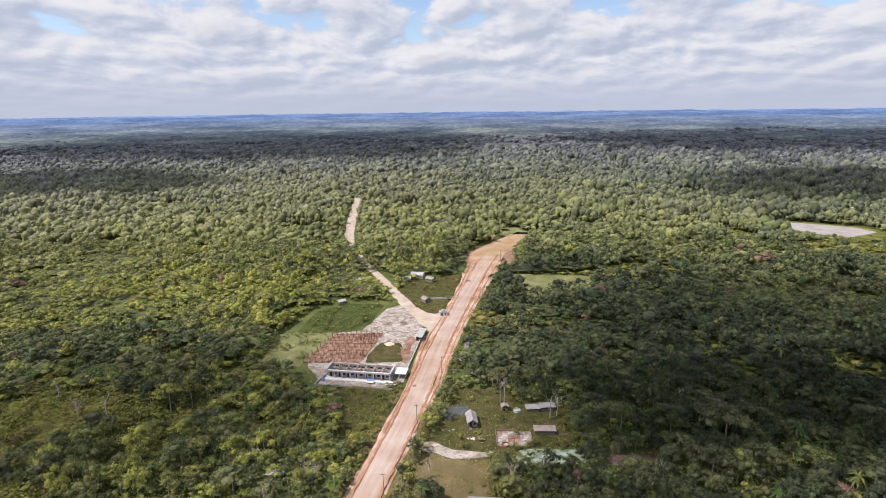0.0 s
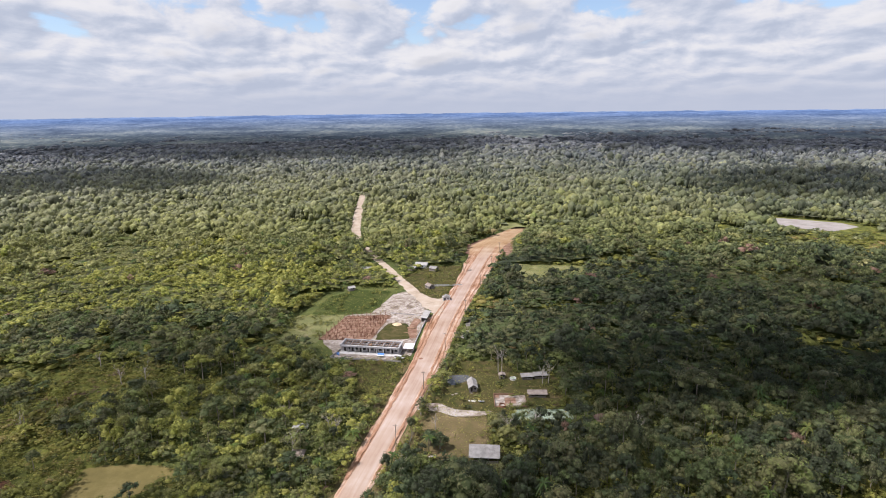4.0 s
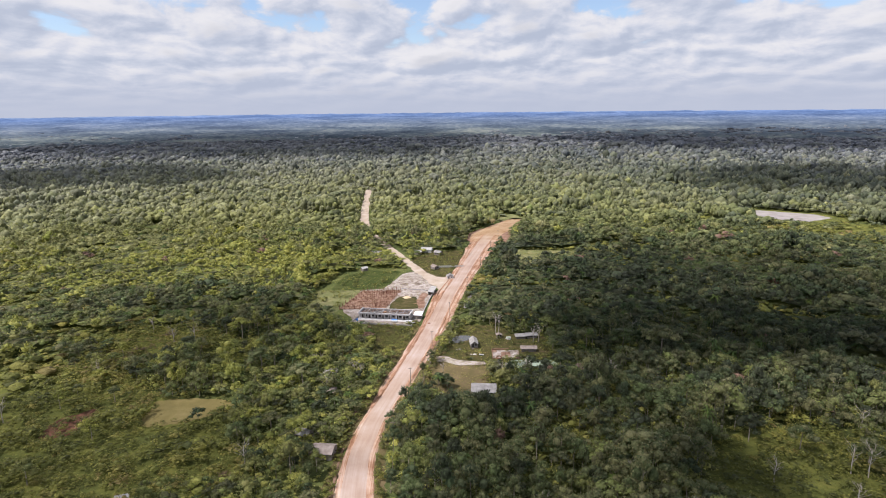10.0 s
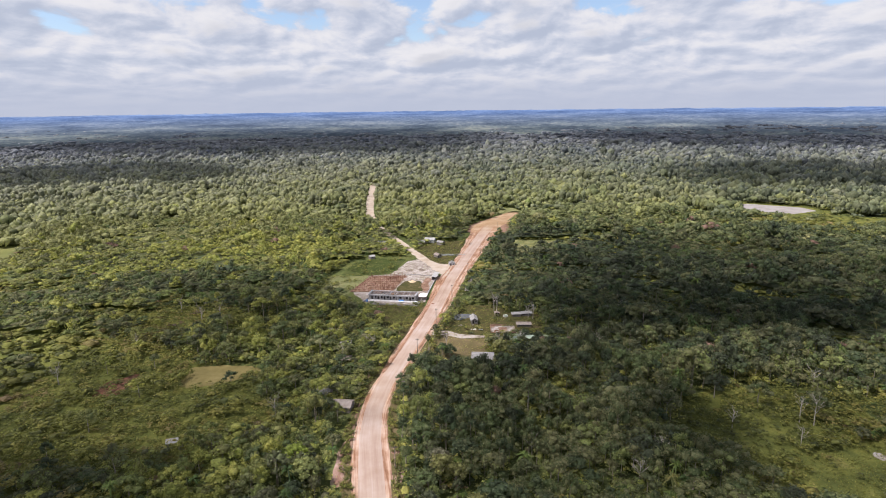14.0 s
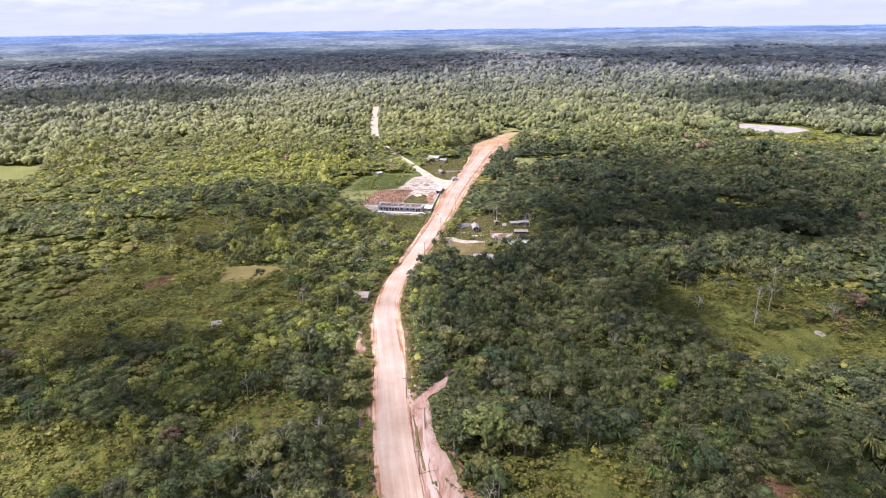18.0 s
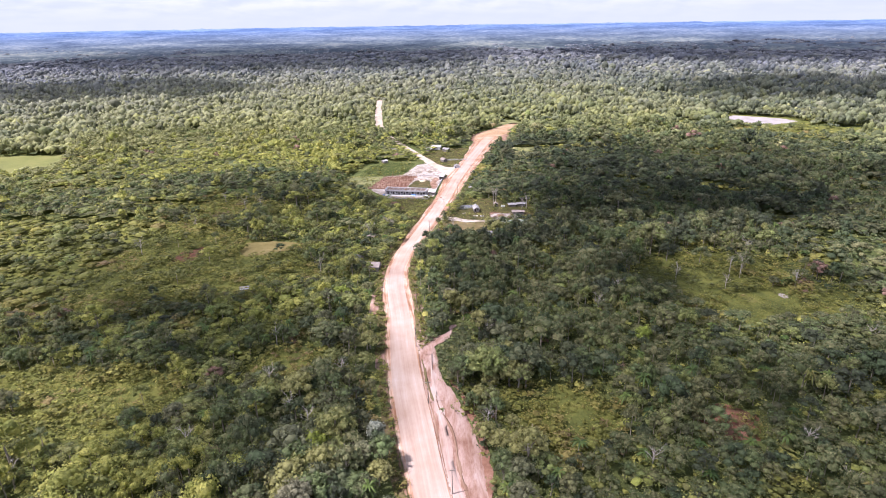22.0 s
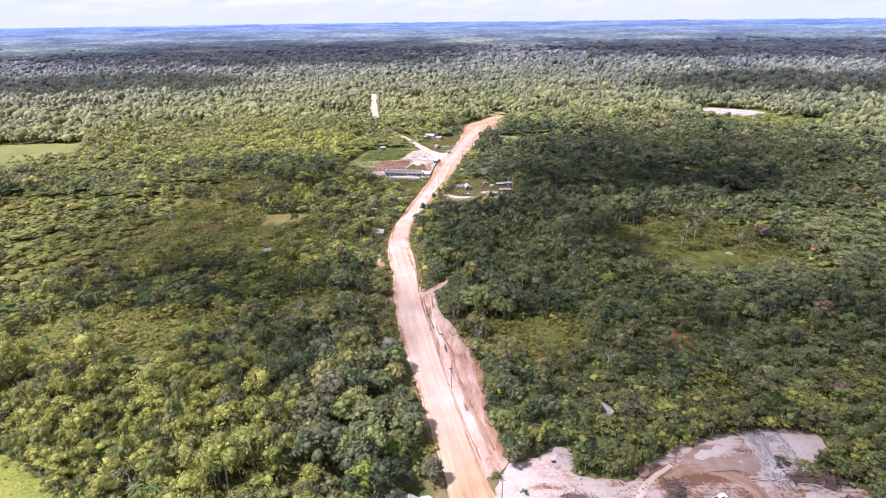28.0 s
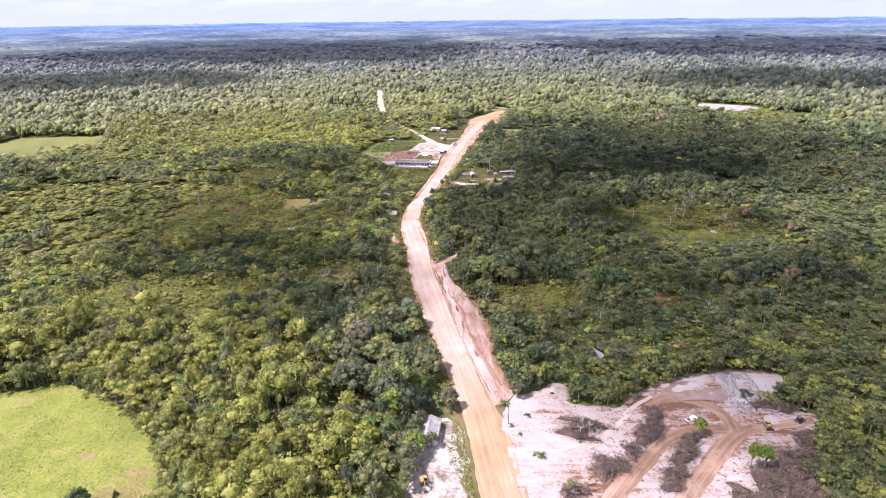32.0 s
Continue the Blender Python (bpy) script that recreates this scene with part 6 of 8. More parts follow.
heap("sand_heap", -25.6, 279.5, 3.0, 1.6, M_PILE, "pale orange heap of building sand", "sand heap", 1)
heap("sand_heap", -31.0, 286.5, 2.0, 1.1, M_SAND, "small whitish heap of building sand", "sand heap", 2)
heap("soil_heap", -10.0, 233.5, 2.0, 0.8, M_RED, "small red soil heap at the roadside", "soil heap", 3)


def plank_stack(name, x, y, rz, n, ln, mat, label):
    e = thing(name, x, y, rz, label, "lumber")
    rng = random.Random(int(abs(x) * 7))
    for k in range(n):
        one("plank", e, mat, lambda bm: box(bm, rng.uniform(-.5, .5), (k % 6) * 0.36 - 0.9, 0.06 + 0.14 * (k // 6), ln * rng.uniform(.8, 1.05), 0.3, 0.12, rng.uniform(-.12, .12)))


plank_stack("lumber_stack", -17.0, 273.5, -12, 24, 4.5, M_BROWNWOOD, "brown stack of formwork timber")
plank_stack("lumber_stack", -19.0, 268.0, 20, 14, 4.0, M_BROWNWOOD, "loose brown formwork boards")
plank_stack("lumber_stack", -27.0, 268.0, -30, 10, 5.0, M_GREYWOOD, "grey boards lying on the grass")
plank_stack("lumber_stack", -46.0, 238.0, -8, 10, 3.0, M_GREYWOOD, "grey boards beside the front wall")


def drum(x, y, mat, label):
    e = thing("drum", x, y, 0, label, "drum", "drums by the school")
    one("barrel", e, mat, lambda bm: rod(bm, (0, 0, 0.25), (0, 0, 1.2), 0.32, 0.32, 12))
    one("lid", e, mat, lambda bm: rod(bm, (0, 0, 1.2), (0, 0, 1.25), 0.34, 0.34, 12))


for dx, dy in ((-51.5, 239.2), (-50.6, 238.6), (-50.9, 239.9)):
    drum(dx, dy, M_BLUE, "blue plastic drum beside the school")
e = thing("tarpaulin_stand", -29.6, 237.4, -8.6, "blue and white tarpaulin laid over a frame", "tarpaulin")
one("sheet", e, M_BLUE, lambda bm: quad_slab(bm, [(-1.6, -0.9, 1.2), (1.6, -0.9, 1.2), (1.6, 0.2, 1.7), (-1.6, 0.2, 1.7)], 0.04))
one("white_sheet", e, M_WHITE, lambda bm: quad_slab(bm, [(-1.6, -1.6, 0.9), (1.6, -1.6, 0.9), (1.6, -0.92, 1.2), (-1.6, -0.92, 1.2)], 0.04))
for sx in (-1.5, 1.5):
    for sy, h in ((-1.5, 0.9), (0.1, 1.62)):
        one("leg", e, M_GREYWOOD, lambda bm: box(bm, sx, sy, 0.05, 0.08, 0.08, h - 0.07))


def pickup(x, y, rz, label):
    e = thing("pickup_truck", x, y, rz, label, "pickup truck")

    def body(bm):
        box(bm, 0, 0, 0.5, 4.8, 1.75, 0.55, 0, 0.08)
    one("body", e, M_CARPAINT, body)

    def cab(bm):
        v = box(bm, 0.35, 0, 1.05, 2.2, 1.6, 0.62, 0, 0.0)
        for q in v:
            if q.co.z > 1.4:
                q.co.x = 0.35 + (q.co.x - 0.35) * 0.72
                q.co.y *= 0.86
    one("cab", e, M_CARPAINT, cab)
    one("windscreen", e, M_GLASS, lambda bm: quad_slab(bm, [(1.46, -0.68, 1.10), (1.46, 0.68, 1.10), (1.18, 0.62, 1.60), (1.18, -0.62, 1.60)], 0.03))
    for s in (-1, 1):
        one("side_window", e, M_GLASS, lambda bm: box(bm, 0.35, s * 0.77, 1.12, 1.5, 0.04, 0.38))
        one("headlight", e, M_WHITE, lambda bm: box(bm, 2.4, s * 0.62, 0.72, 0.05, 0.3, 0.16))
    one("load_bed", e, M_STEEL, lambda bm: box(bm, -1.55, 0, 1.05, 1.5, 1.5, 0.03))
    for wx in (-1.5, 1.5):
        for s in (-1, 1):
            w = one("wheel", e, M_RUBBER, lambda bm: rod(bm, (wx, s * 0.72, 0.36), (wx, s * 0.94, 0.36), 0.36, 0.36, 12))
            one("rim", w, M_CONCRETE, lambda bm: rod(bm, (wx, s * 0.94, 0.36), (wx, s * 0.955, 0.36), 0.2, 0.2, 10))
    return e


pickup(-20.6, 234.6, -6, "white pickup truck parked by the school")
pickup(67.4, -90.6, 25, "white pickup truck standing in the sand pit").scale = (0.8, 0.8, 0.8)


# ---- houses and huts ----
gable_house("cabin", 1.7, 322.2, 4, 4.4, 3.6, 2.3, 3.3, M_WHITE, M_ROOFGREY, "white cabin with a grey roof in the road fork", "small houses", sheets=4)
gable_house("hut", -9.6, 347.5, 35, 4.0, 5.0, 2.2, 3.2, M_GREYWOOD, M_ROOFBROWN, "small brown-grey hut by a board fence", "small houses", sheets=5)
gable_house("house", -17.5, 400, 78, 5.5, 8.5, 2.8, 4.2, M_WHITE, M_ROOFPALE, "house with a pale sheet roof under trees", "small houses", sheets=7)
gable_house("annex", -24.5, 393, 78, 3.6, 5.5, 2.3, 3.1, M_GREYWOOD, M_ROOFPALE, "low annex with a pale roof beside the house", "small houses", sheets=5)
gable_house("hut", -8.0, 391, 60, 4.5, 5.5, 2.3, 3.4, M_GREYWOOD, M_ROOFGREY, "dark weathered hut beside the house", "small houses", sheets=5)
open_shed("long_shed", -59.5, 389, 8, 9.5, 4.0, 2.6, 3.4, M_ROOFPALE, "long pale-roofed shed at the forest edge", posts=4, walls=True, sheets=8)
open_shed("long_shed", -66.5, 384, 8, 4.0, 3.4, 2.2, 2.8, M_ROOFBROWN, "small brown-roofed shed beside trees", posts=3, walls=True, sheets=4)
gable_house("hut", -62.0, 344.0, -55, 3.2, 4.2, 2.2, 3.0, M_GREYWOOD, M_ROOFPALE, "small pale-roofed hut in lush grass", "small houses", sheets=5)
gable_house("stilt_hut", 13.6, 203.2, 4, 3.4, 7.2, 2.6, 3.8, M_GREYWOOD, M_ROOFGREY, "grey wooden hut on short stilts with ridged roof", "small houses", stilts=0.5, sheets=8)
open_shed("barn", 40.4, 196.4, -1, 7.4, 2.8, 1.7, 2.1, M_ROOFBROWN, "low brown-roofed barn beside the pond", posts=4, walls=True, sheets=8)
open_shed("barn", 38.2, 212.6, 4, 5.0, 2.6, 1.6, 2.0, M_ROOFGREY, "grey-roofed open barn under trees", posts=3, walls=True, sheets=6)
open_shed("barn", 44.2, 213.6, 4, 5.4, 2.6, 1.7, 2.1, M_ROOFGREY, "grey-roofed open barn beside its twin", posts=3, walls=True, sheets=6)
gable_house("privy", 27.2, 213.5, 5, 2.4, 2.0, 2.0, 2.5, M_GREYWOOD, M_ROOFBROWN, "small board privy on the lawn", "small houses", sheets=3)
open_shed("large_shed", 15.8, 152.0, -4, 9.8, 6.2, 2.6, 3.4, M_ROOFGREY, "wide grey sheet-roofed shed under trees", posts=4, walls=True, sheets=9)
open_shed("small_shed", 30.0, 160.0, -4, 4.5, 4.0, 2.2, 2.7, M_ROOFBROWN, "small brown shed roof among trees", posts=3, sheets=4)
gable_house("house", -42.0, 108.6, 82, 6.0, 7.2, 2.7, 4.0, M_GREYWOOD, M_ROOFBROWN, "brown-grey roof among dense trees", "small houses", sheets=7)
gable_house("house", -51.8, 119.6, 70, 4.2, 5.6, 2.5, 3.6, M_GREYWOOD, M_ROOFGREY, "small grey roof half hidden by trees", "small houses", sheets=5)
open_shed("small_shed", -51.8, 170.4, -3, 5.2, 4.0, 2.4, 3.0, M_ROOFPALE, "small pale-roofed shed in the scrub", posts=3, sheets=5)
open_shed("small_shed", -48.5, 152.0, -3, 4.2, 3.4, 2.2, 2.7, M_ROOFBROWN, "low brown shed roof in dense scrub", posts=3, sheets=4)
open_shed("tarp_shelter", -99.0, 83.5, 18, 3.4, 2.2, 1.6, 2.0, M_ROOFPALE, "whitish tarpaulin shelter in low scrub", posts=3, sheets=4)
gable_house("house", 47.0, -57.0, 30, 3.6, 4.4, 2.6, 3.8, M_GREYWOOD, M_ROOFGREY, "light grey gable roof among palms", "small houses", sheets=5)
gable_house("house", -13.6, -96.4, -8, 5.8, 8.6, 2.7, 4.0, M_WHITE, M_ROOFGREY, "grey-white roofed house beside the sandy yard", "small houses", sheets=8)
open_shed("small_shed", -25.0, -98.0, 10, 3.6, 3.0, 2.2, 2.6, M_ROOFPALE, "small white shed roof under palms", posts=3, sheets=4)


def water_tank(x, y):
    e = thing("water_tank", x, y, 0, "round pale open water tank on the lawn", "water tank")

    def shell(bm):
        r = bmesh.ops.create_cone(bm, cap_ends=False, segments=20, radius1=1.3, radius2=1.35, depth=0.8, matrix=Matrix.Translation((0, 0, 0.45)))
        bmesh.ops.solidify(bm, geom=list(bm.faces), thickness=0.1)
    one("shell", e, M_CONCRETE, shell)
    one("base", e, M_CONCRETE, lambda bm: rod(bm, (0, 0, 0), (0, 0, 0.08), 1.45, 1.45, 20))
    one("water", e, M_POND, lambda bm: rod(bm, (0, 0, 0.6), (0, 0, 0.62), 1.2, 1.2, 20))


water_tank(32.0, 212.0)


def ruin():
    e = thing("ruined_floor", 28.8, 192.2, -1, "crumbling pale concrete floor of a ruined house", "ruin")
    rng = random.Random(3)
    for i in range(6):
        for j in range(4):
            m = M_SITE if rng.random() < 0.8 else M_DUG
            one("floor_panel", e, m, lambda bm: box(bm, -5.4 + i * 2.15 + rng.uniform(-.1, .1), -3.6 + j * 2.4, 0.02, 2.1, 2.35, 0.2 + rng.uniform(0, .12), rng.uniform(-.03, .03)))
    for x0, y0, x1, y1, h in ((-6.6, -5, -6.6, 4.8, 1.0), (-6.6, 4.8, 2.0, 4.8, 1.1), (-6.6, -5, -3.8, -5, 0.5), (6.4, -4.6, 6.4, 2.0, 0.6)):
        wall_with(e, x0, y0, x1, y1, h, M_BROWNWOOD, [], 0.2, 0.0, "broken_wall")

    def ring(bm):
        bmesh.ops.create_cone(bm, cap_ends=False, segments=16, radius1=1.5, radius2=1.4, depth=0.7, matrix=Matrix.Translation((-3.6, -4.2, 0.45)))
        bmesh.ops.solidify(bm, geom=list(bm.faces), thickness=0.2)
    one("well_ring", e, M_RED, ring)


ruin()


def rubble(x, y, n, spread, mat, name, label, seed):
    rng = random.Random(seed)
    e = thing(name, x, y, 0, label, "debris")
    for k in range(n):
        s = rng.uniform(0.4, 1.1)
        one("piece", e, mat, lambda bm: box(bm, rng.uniform(-spread, spread), rng.uniform(-spread, spread) * 0.6, 0.05, s, s * rng.uniform(.5, 1), 0.12 + s * 0.15, rng.uniform(0, 3), 0.03))


rubble(17.0, 191.5, 5, 1.4, M_WHITE, "white_debris", "white sheet scraps lying on the grass", 1)
rubble(12.8, 192.5, 5, 1.2, M_CONCRETE, "pale_debris", "pale scraps lying before the hut", 2)
rubble(19.6, 182.6, 6, 2.4, M_SITE, "rubble", "sandy rubble at the path's end", 3)
rubble(5.8, 198.0, 4, 1.2, M_GREYWOOD, "board_debris", "grey board scraps on the lawn", 4)
rubble(-12.6, 40.0, 4, 1.0, M_CONCRETE, "rubble", "pale stones at the trail's mouth", 5)
rubble(-2.0, 153.0, 6, 1.4, M_CONCRETE, "rubble", "grey rubble on the lawn below trees", 6)


def utility_pole(x, y, h, turn):
    e = thing("utility_pole", x, y, turn, "slim grey utility pole with a crossarm", "utility pole", "poles along the road")
    one("pole", e, M_POLE, lambda bm: rod(bm, (0, 0, -0.1), (0.05, 0, h), 0.16, 0.10, 8))
    one("crossarm", e, M_POLE, lambda bm: box(bm, 0.05, 0, h - 0.6, 1.9, 0.12, 0.14))
    for s in (-0.8, 0, 0.8):
        one("insulator", e, M_CONCRETE, lambda bm: rod(bm, (s + 0.05, 0, h - 0.46), (s + 0.05, 0, h - 0.24), 0.06, 0.04, 6))
    return e


POLES = [(10.7, -91.9), (-1.6, -41.2), (-9.5, -2.0), (-15.6, 33.0), (-17.6, 69.3), (-18.6, 116.1), (-15.3, 160.0), (-7.3, 202.4), (1.6, 246.0), (13.0, 297.0), (24.5, 350.0), (35.5, 400.0), (45.5, 446.0)]
for k, (px, py) in enumerate(POLES):
    utility_pole(px, py, 8.6, math.degrees(math.atan2(POLES[min(k + 1, 12)][1] - POLES[max(k - 1, 0)][1], POLES[min(k + 1, 12)][0] - POLES[max(k - 1, 0)][0])) + 90)


def fence(name, pts, gap, h, label, boards, mat=M_GREYWOOD):
    p = np.array(pts, float)
    seg = np.concatenate([[0], np.cumsum(np.linalg.norm(np.diff(p, axis=0), axis=1))])
    s = np.arange(0, seg[-1], gap)
    x, y = np.interp(s, seg, p[:, 0]), np.interp(s, seg, p[:, 1])
    e = thing(name, float(x[0]), float(y[0]), 0, label, "fence")
    x, y = x - x[0], y - y[0]
    for k in range(len(s)):
        one("post", e, mat, lambda bm: box(bm, x[k], y[k], 0, 0.14, 0.14, h))
        if k:
            a, b = (x[k - 1], y[k - 1]), (x[k], y[k])
            for z in ((0.5, 0.9, 1.3) if not boards else (0.4, 1.1)):
                one("rail", e, mat, lambda bm: rod(bm, (*a, z * h / 1.4), (*b, z * h / 1.4), 0.045, 0.045, 4))
            if boards:
                n = int(gap / 0.3)
                for i in range(n):
                    f = (i + 0.5) / n
                    one("board", e, mat, lambda bm: box(bm, a[0] + (b[0] - a[0]) * f, a[1] + (b[1] - a[1]) * f - 0.06, 0.05, 0.22, 0.04, h - 0.1, math.atan2(b[1] - a[1], b[0] - a[0])))


fence("post_fence", [(3.6, 240), (0.2, 225.6), (-5.2, 201), (-6.6, 188), (-10.7, 159.5)], 2.6, 1.3, "grey wooden post-and-rail fence along the lawn", False)
fence("board_fence", [(-7, 351), (4, 352), (12.5, 352)], 2.4, 1.4, "whitewashed board fence beside the hut", True, M_WHITE)


# ---- machines ----
def bulldozer(x, y, rz, label, mat):
    e = thing("bulldozer", x, y, rz, label, "bulldozer", "earth-moving machines", 0.45)
    for s in (-1, 1):
        t = one("track", e, M_STEEL, lambda bm: box(bm, 0, s * 1.0, 0, 3.6, 0.55, 0.95, 0, 0.3))
        for k in range(4):
            one("roller", t, M_RUBBER, lambda bm: rod(bm, (-1.2 + 0.8 * k, s * 1.28, 0.35), (-1.2 + 0.8 * k, s * 1.33, 0.35), 0.22, 0.22, 8))
    one("hull", e, mat, lambda bm: box(bm, 0, 0, 0.6, 3.0, 1.4, 0.7, 0, 0.06))
    one("bonnet", e, mat, lambda bm: box(bm, 0.95, 0, 1.3, 1.5, 1.1, 0.7, 0, 0.08))
    one("cab", e, M_GLASS, lambda bm: box(bm, -0.5, 0, 1.3, 1.4, 1.5, 1.35, 0, 0.05))
    one("cab_roof", e, mat, lambda bm: box(bm, -0.5, 0, 2.66, 1.8, 1.8, 0.14, 0, 0.04))
    one("exhaust", e, M_STEEL, lambda bm: rod(bm, (1.1, 0.3, 2.0), (1.1, 0.3, 2.7), 0.06, 0.06, 6))

    def blade(bm):
        for k in range(5):
            z0, z1 = 0.05 + 0.22 * k, 0.05 + 0.22 * (k + 1)
            c = [0.25, 0.1, 0.03, 0.08, 0.2, 0.36]
            quad = [(2.4 + c[k], -1.6, z0), (2.4 + c[k], 1.6, z0), (2.4 + c[k + 1], 1.6, z1), (2.4 + c[k + 1], -1.6, z1)]
            v = [bm.verts.new(q) for q in quad] + [bm.verts.new((q[0] - 0.1, q[1], q[2])) for q in quad]
            for f in ((0, 1, 2, 3), (7, 6, 5, 4), (0, 4, 5, 1), (1, 5, 6, 2), (2, 6, 7, 3), (3, 7, 4, 0)):
                bm.faces.new([v[i] for i in f])
    one("blade", e, M_STEEL, blade)
    e.scale = (0.68, 0.68, 0.68)
    for s in (-1, 1):
        one("push_arm", e, mat, lambda bm: rod(bm, (0.2, s * 1.35, 0.5), (2.4, s * 1.35, 0.4), 0.1, 0.1, 6))
    return e


bulldozer(88.8, -94.5, -95, "yellow bulldozer with dark cab working in the pit", M_YELLOW)
bulldozer(99.4, -92.2, 30, "dark bulldozer with a wide pale blade", M_STEEL)


def excavator(x, y, rz):
    e = thing("excavator", x, y, rz, "small yellow-brown excavator standing in the yard", "excavator", "earth-moving machines", 0.15)
    for s in (-1, 1):
        one("track", e, M_STEEL, lambda bm: box(bm, 0, s * 0.75, 0, 2.5, 0.4, 0.6, 0, 0.2))
    one("undercarriage", e, M_STEEL, lambda bm: box(bm, 0, 0, 0.3, 1.6, 1.2, 0.4))
    one("house", e, M_YELLOW, lambda bm: box(bm, -0.3, 0, 0.75, 2.2, 1.7, 0.8, 0, 0.1))
    one("cab", e, M_GLASS, lambda bm: box(bm, 0.3, 0.45, 1.5, 1.0, 0.8, 1.0, 0, 0.08))
    one("cab_roof", e, M_YELLOW, lambda bm: box(bm, 0.3, 0.45, 2.5, 1.1, 0.9, 0.1, 0, 0.03))
    one("boom", e, M_BROWNWOOD, lambda bm: [rod(bm, (0.7, -0.3, 1.3), (2.0, -0.3, 2.9), 0.2, 0.16, 6), rod(bm, (2.0, -0.3, 2.9), (3.0, -0.3, 2.5), 0.16, 0.14, 6)])
    one("stick", e, M_YELLOW, lambda bm: rod(bm, (3.0, -0.3, 2.6), (3.3, -0.3, 0.9), 0.14, 0.10, 6))
    one("bucket", e, M_STEEL, lambda bm: box(bm, 3.25, -0.3, 0.25, 0.7, 0.8, 0.7, 0.2, 0.12))


excavator(-14.6, -115.8, -75)


# ---- single trees ----
M_OWN = leaf_material("single tree leaves", [(p / 0.74, c) for p, c in GREENS[:7]], True)
M_LIME = leaf_material("lime green leaves", [(0.0, (0.15, 0.22, 0.040)), (0.5, (0.23, 0.29, 0.050)), (1.0, (0.31, 0.31, 0.055))], True)
M_PALE = leaf_material("pale silvery leaves", [(0.0, (0.23, 0.25, 0.18)), (1.0, (0.34, 0.36, 0.28))], True)
M_OLIVE = leaf_material("grey olive leaves", [(0.0, (0.105, 0.12, 0.065)), (0.5, (0.16, 0.165, 0.085)), (1.0, (0.20, 0.19, 0.12))], True)
trng = np.random.default_rng(5)


def limbs(rng, h, spread, forks, r):
    """Trunk and limbs of a tree h high, as one mesh."""
    parts = [(*stem(7, [(0, 0, -0.2), (0.03 * h * rng.uniform(-1, 1), 0, h * 0.3), (0.02 * h, 0.02 * h * rng.uniform(-1, 1), h * 0.58), (0, 0, h * 0.8)], [r * 1.35, r, r * 0.75, r * 0.3]), 0)]
    for k in range(forks):
        a = 2.4 * k + rng.uniform(-.4, .4)
        z0 = h * rng.uniform(0.38, 0.6)
        d = np.array([math.cos(a), math.sin(a)]) * spread * rng.uniform(0.5, 0.8)
        parts.append((*stem(5, [(0, 0, z0), (d[0] * 0.5, d[1] * 0.5, z0 + h * 0.13), (d[0], d[1], z0 + h * rng.uniform(0.2, 0.28))], [r * 0.5, r * 0.33, r * 0.14]), 0))
    return merged(parts)


def tree_proto(mat, h, rad, lobes, leaves, leaf, label, low=0.56, top=0.86, group="forest trees near the road"):
    e = thing("tree", 0, -600, 0, label, "tree", group)
    v, f, s = limbs(trng, h, rad, 5, 0.022 * h + 0.04)
    t = new("trunk", array_mesh("trunk", v, f, [M_BARK]))
    t.parent = e
    v, f = crown(trng, lobes, leaves, leaf, low=low, top=top, lobe=(0.17, 0.36), spread=0.78, core=0.82)
    c = new("crown", array_mesh("crown", v * [rad, rad, h], f, [mat]))
    c.parent = e
    return e


PROTO = [tree_proto(M_OWN, 9.0, 3.6, 18, 520, 0.082, "broad green rainforest tree with a domed crown"),
         tree_proto(M_OWN, 10.5, 3.4, 15, 480, 0.082, "tall green rainforest tree with clustered foliage", 0.62, 0.90),
         tree_proto(M_OWN, 7.5, 3.9, 20, 560, 0.078, "low spreading green rainforest tree"),
         tree_proto(M_OWN, 8.2, 2.9, 13, 420, 0.092, "narrow green rainforest tree with a loose crown"),
         tree_proto(M_OLIVE, 8.4, 3.5, 16, 560, 0.075, "grey-olive rainforest tree with fine foliage"),
         tree_proto(M_LIME, 8.0, 3.6, 16, 520, 0.08, "lime green sunlit rainforest tree")]


def place_trees():
    """The trees nearest to the road and the pit stand as things of their own."""
    rng = random.Random(12)
    for x, y, h in SINGLE:
        k = rng.choices(range(6), (30, 24, 22, 14, 9, 1) if y > -66 or x > 0 else (24, 18, 20, 8, 12, 12))[0]
        s = h / (9.0, 10.5, 7.5, 8.2, 8.4, 8.0)[k] * rng.uniform(0.92, 1.1)
        m = pose(x, y, 0, rng.uniform(-3, 3), rng.uniform(-3, 3), rng.uniform(0, 360))
        t = copy_thing(PROTO[k], m)
        t.scale = (s * rng.uniform(0.95, 1.2), s * rng.uniform(0.95, 1.2), s)


place_trees()
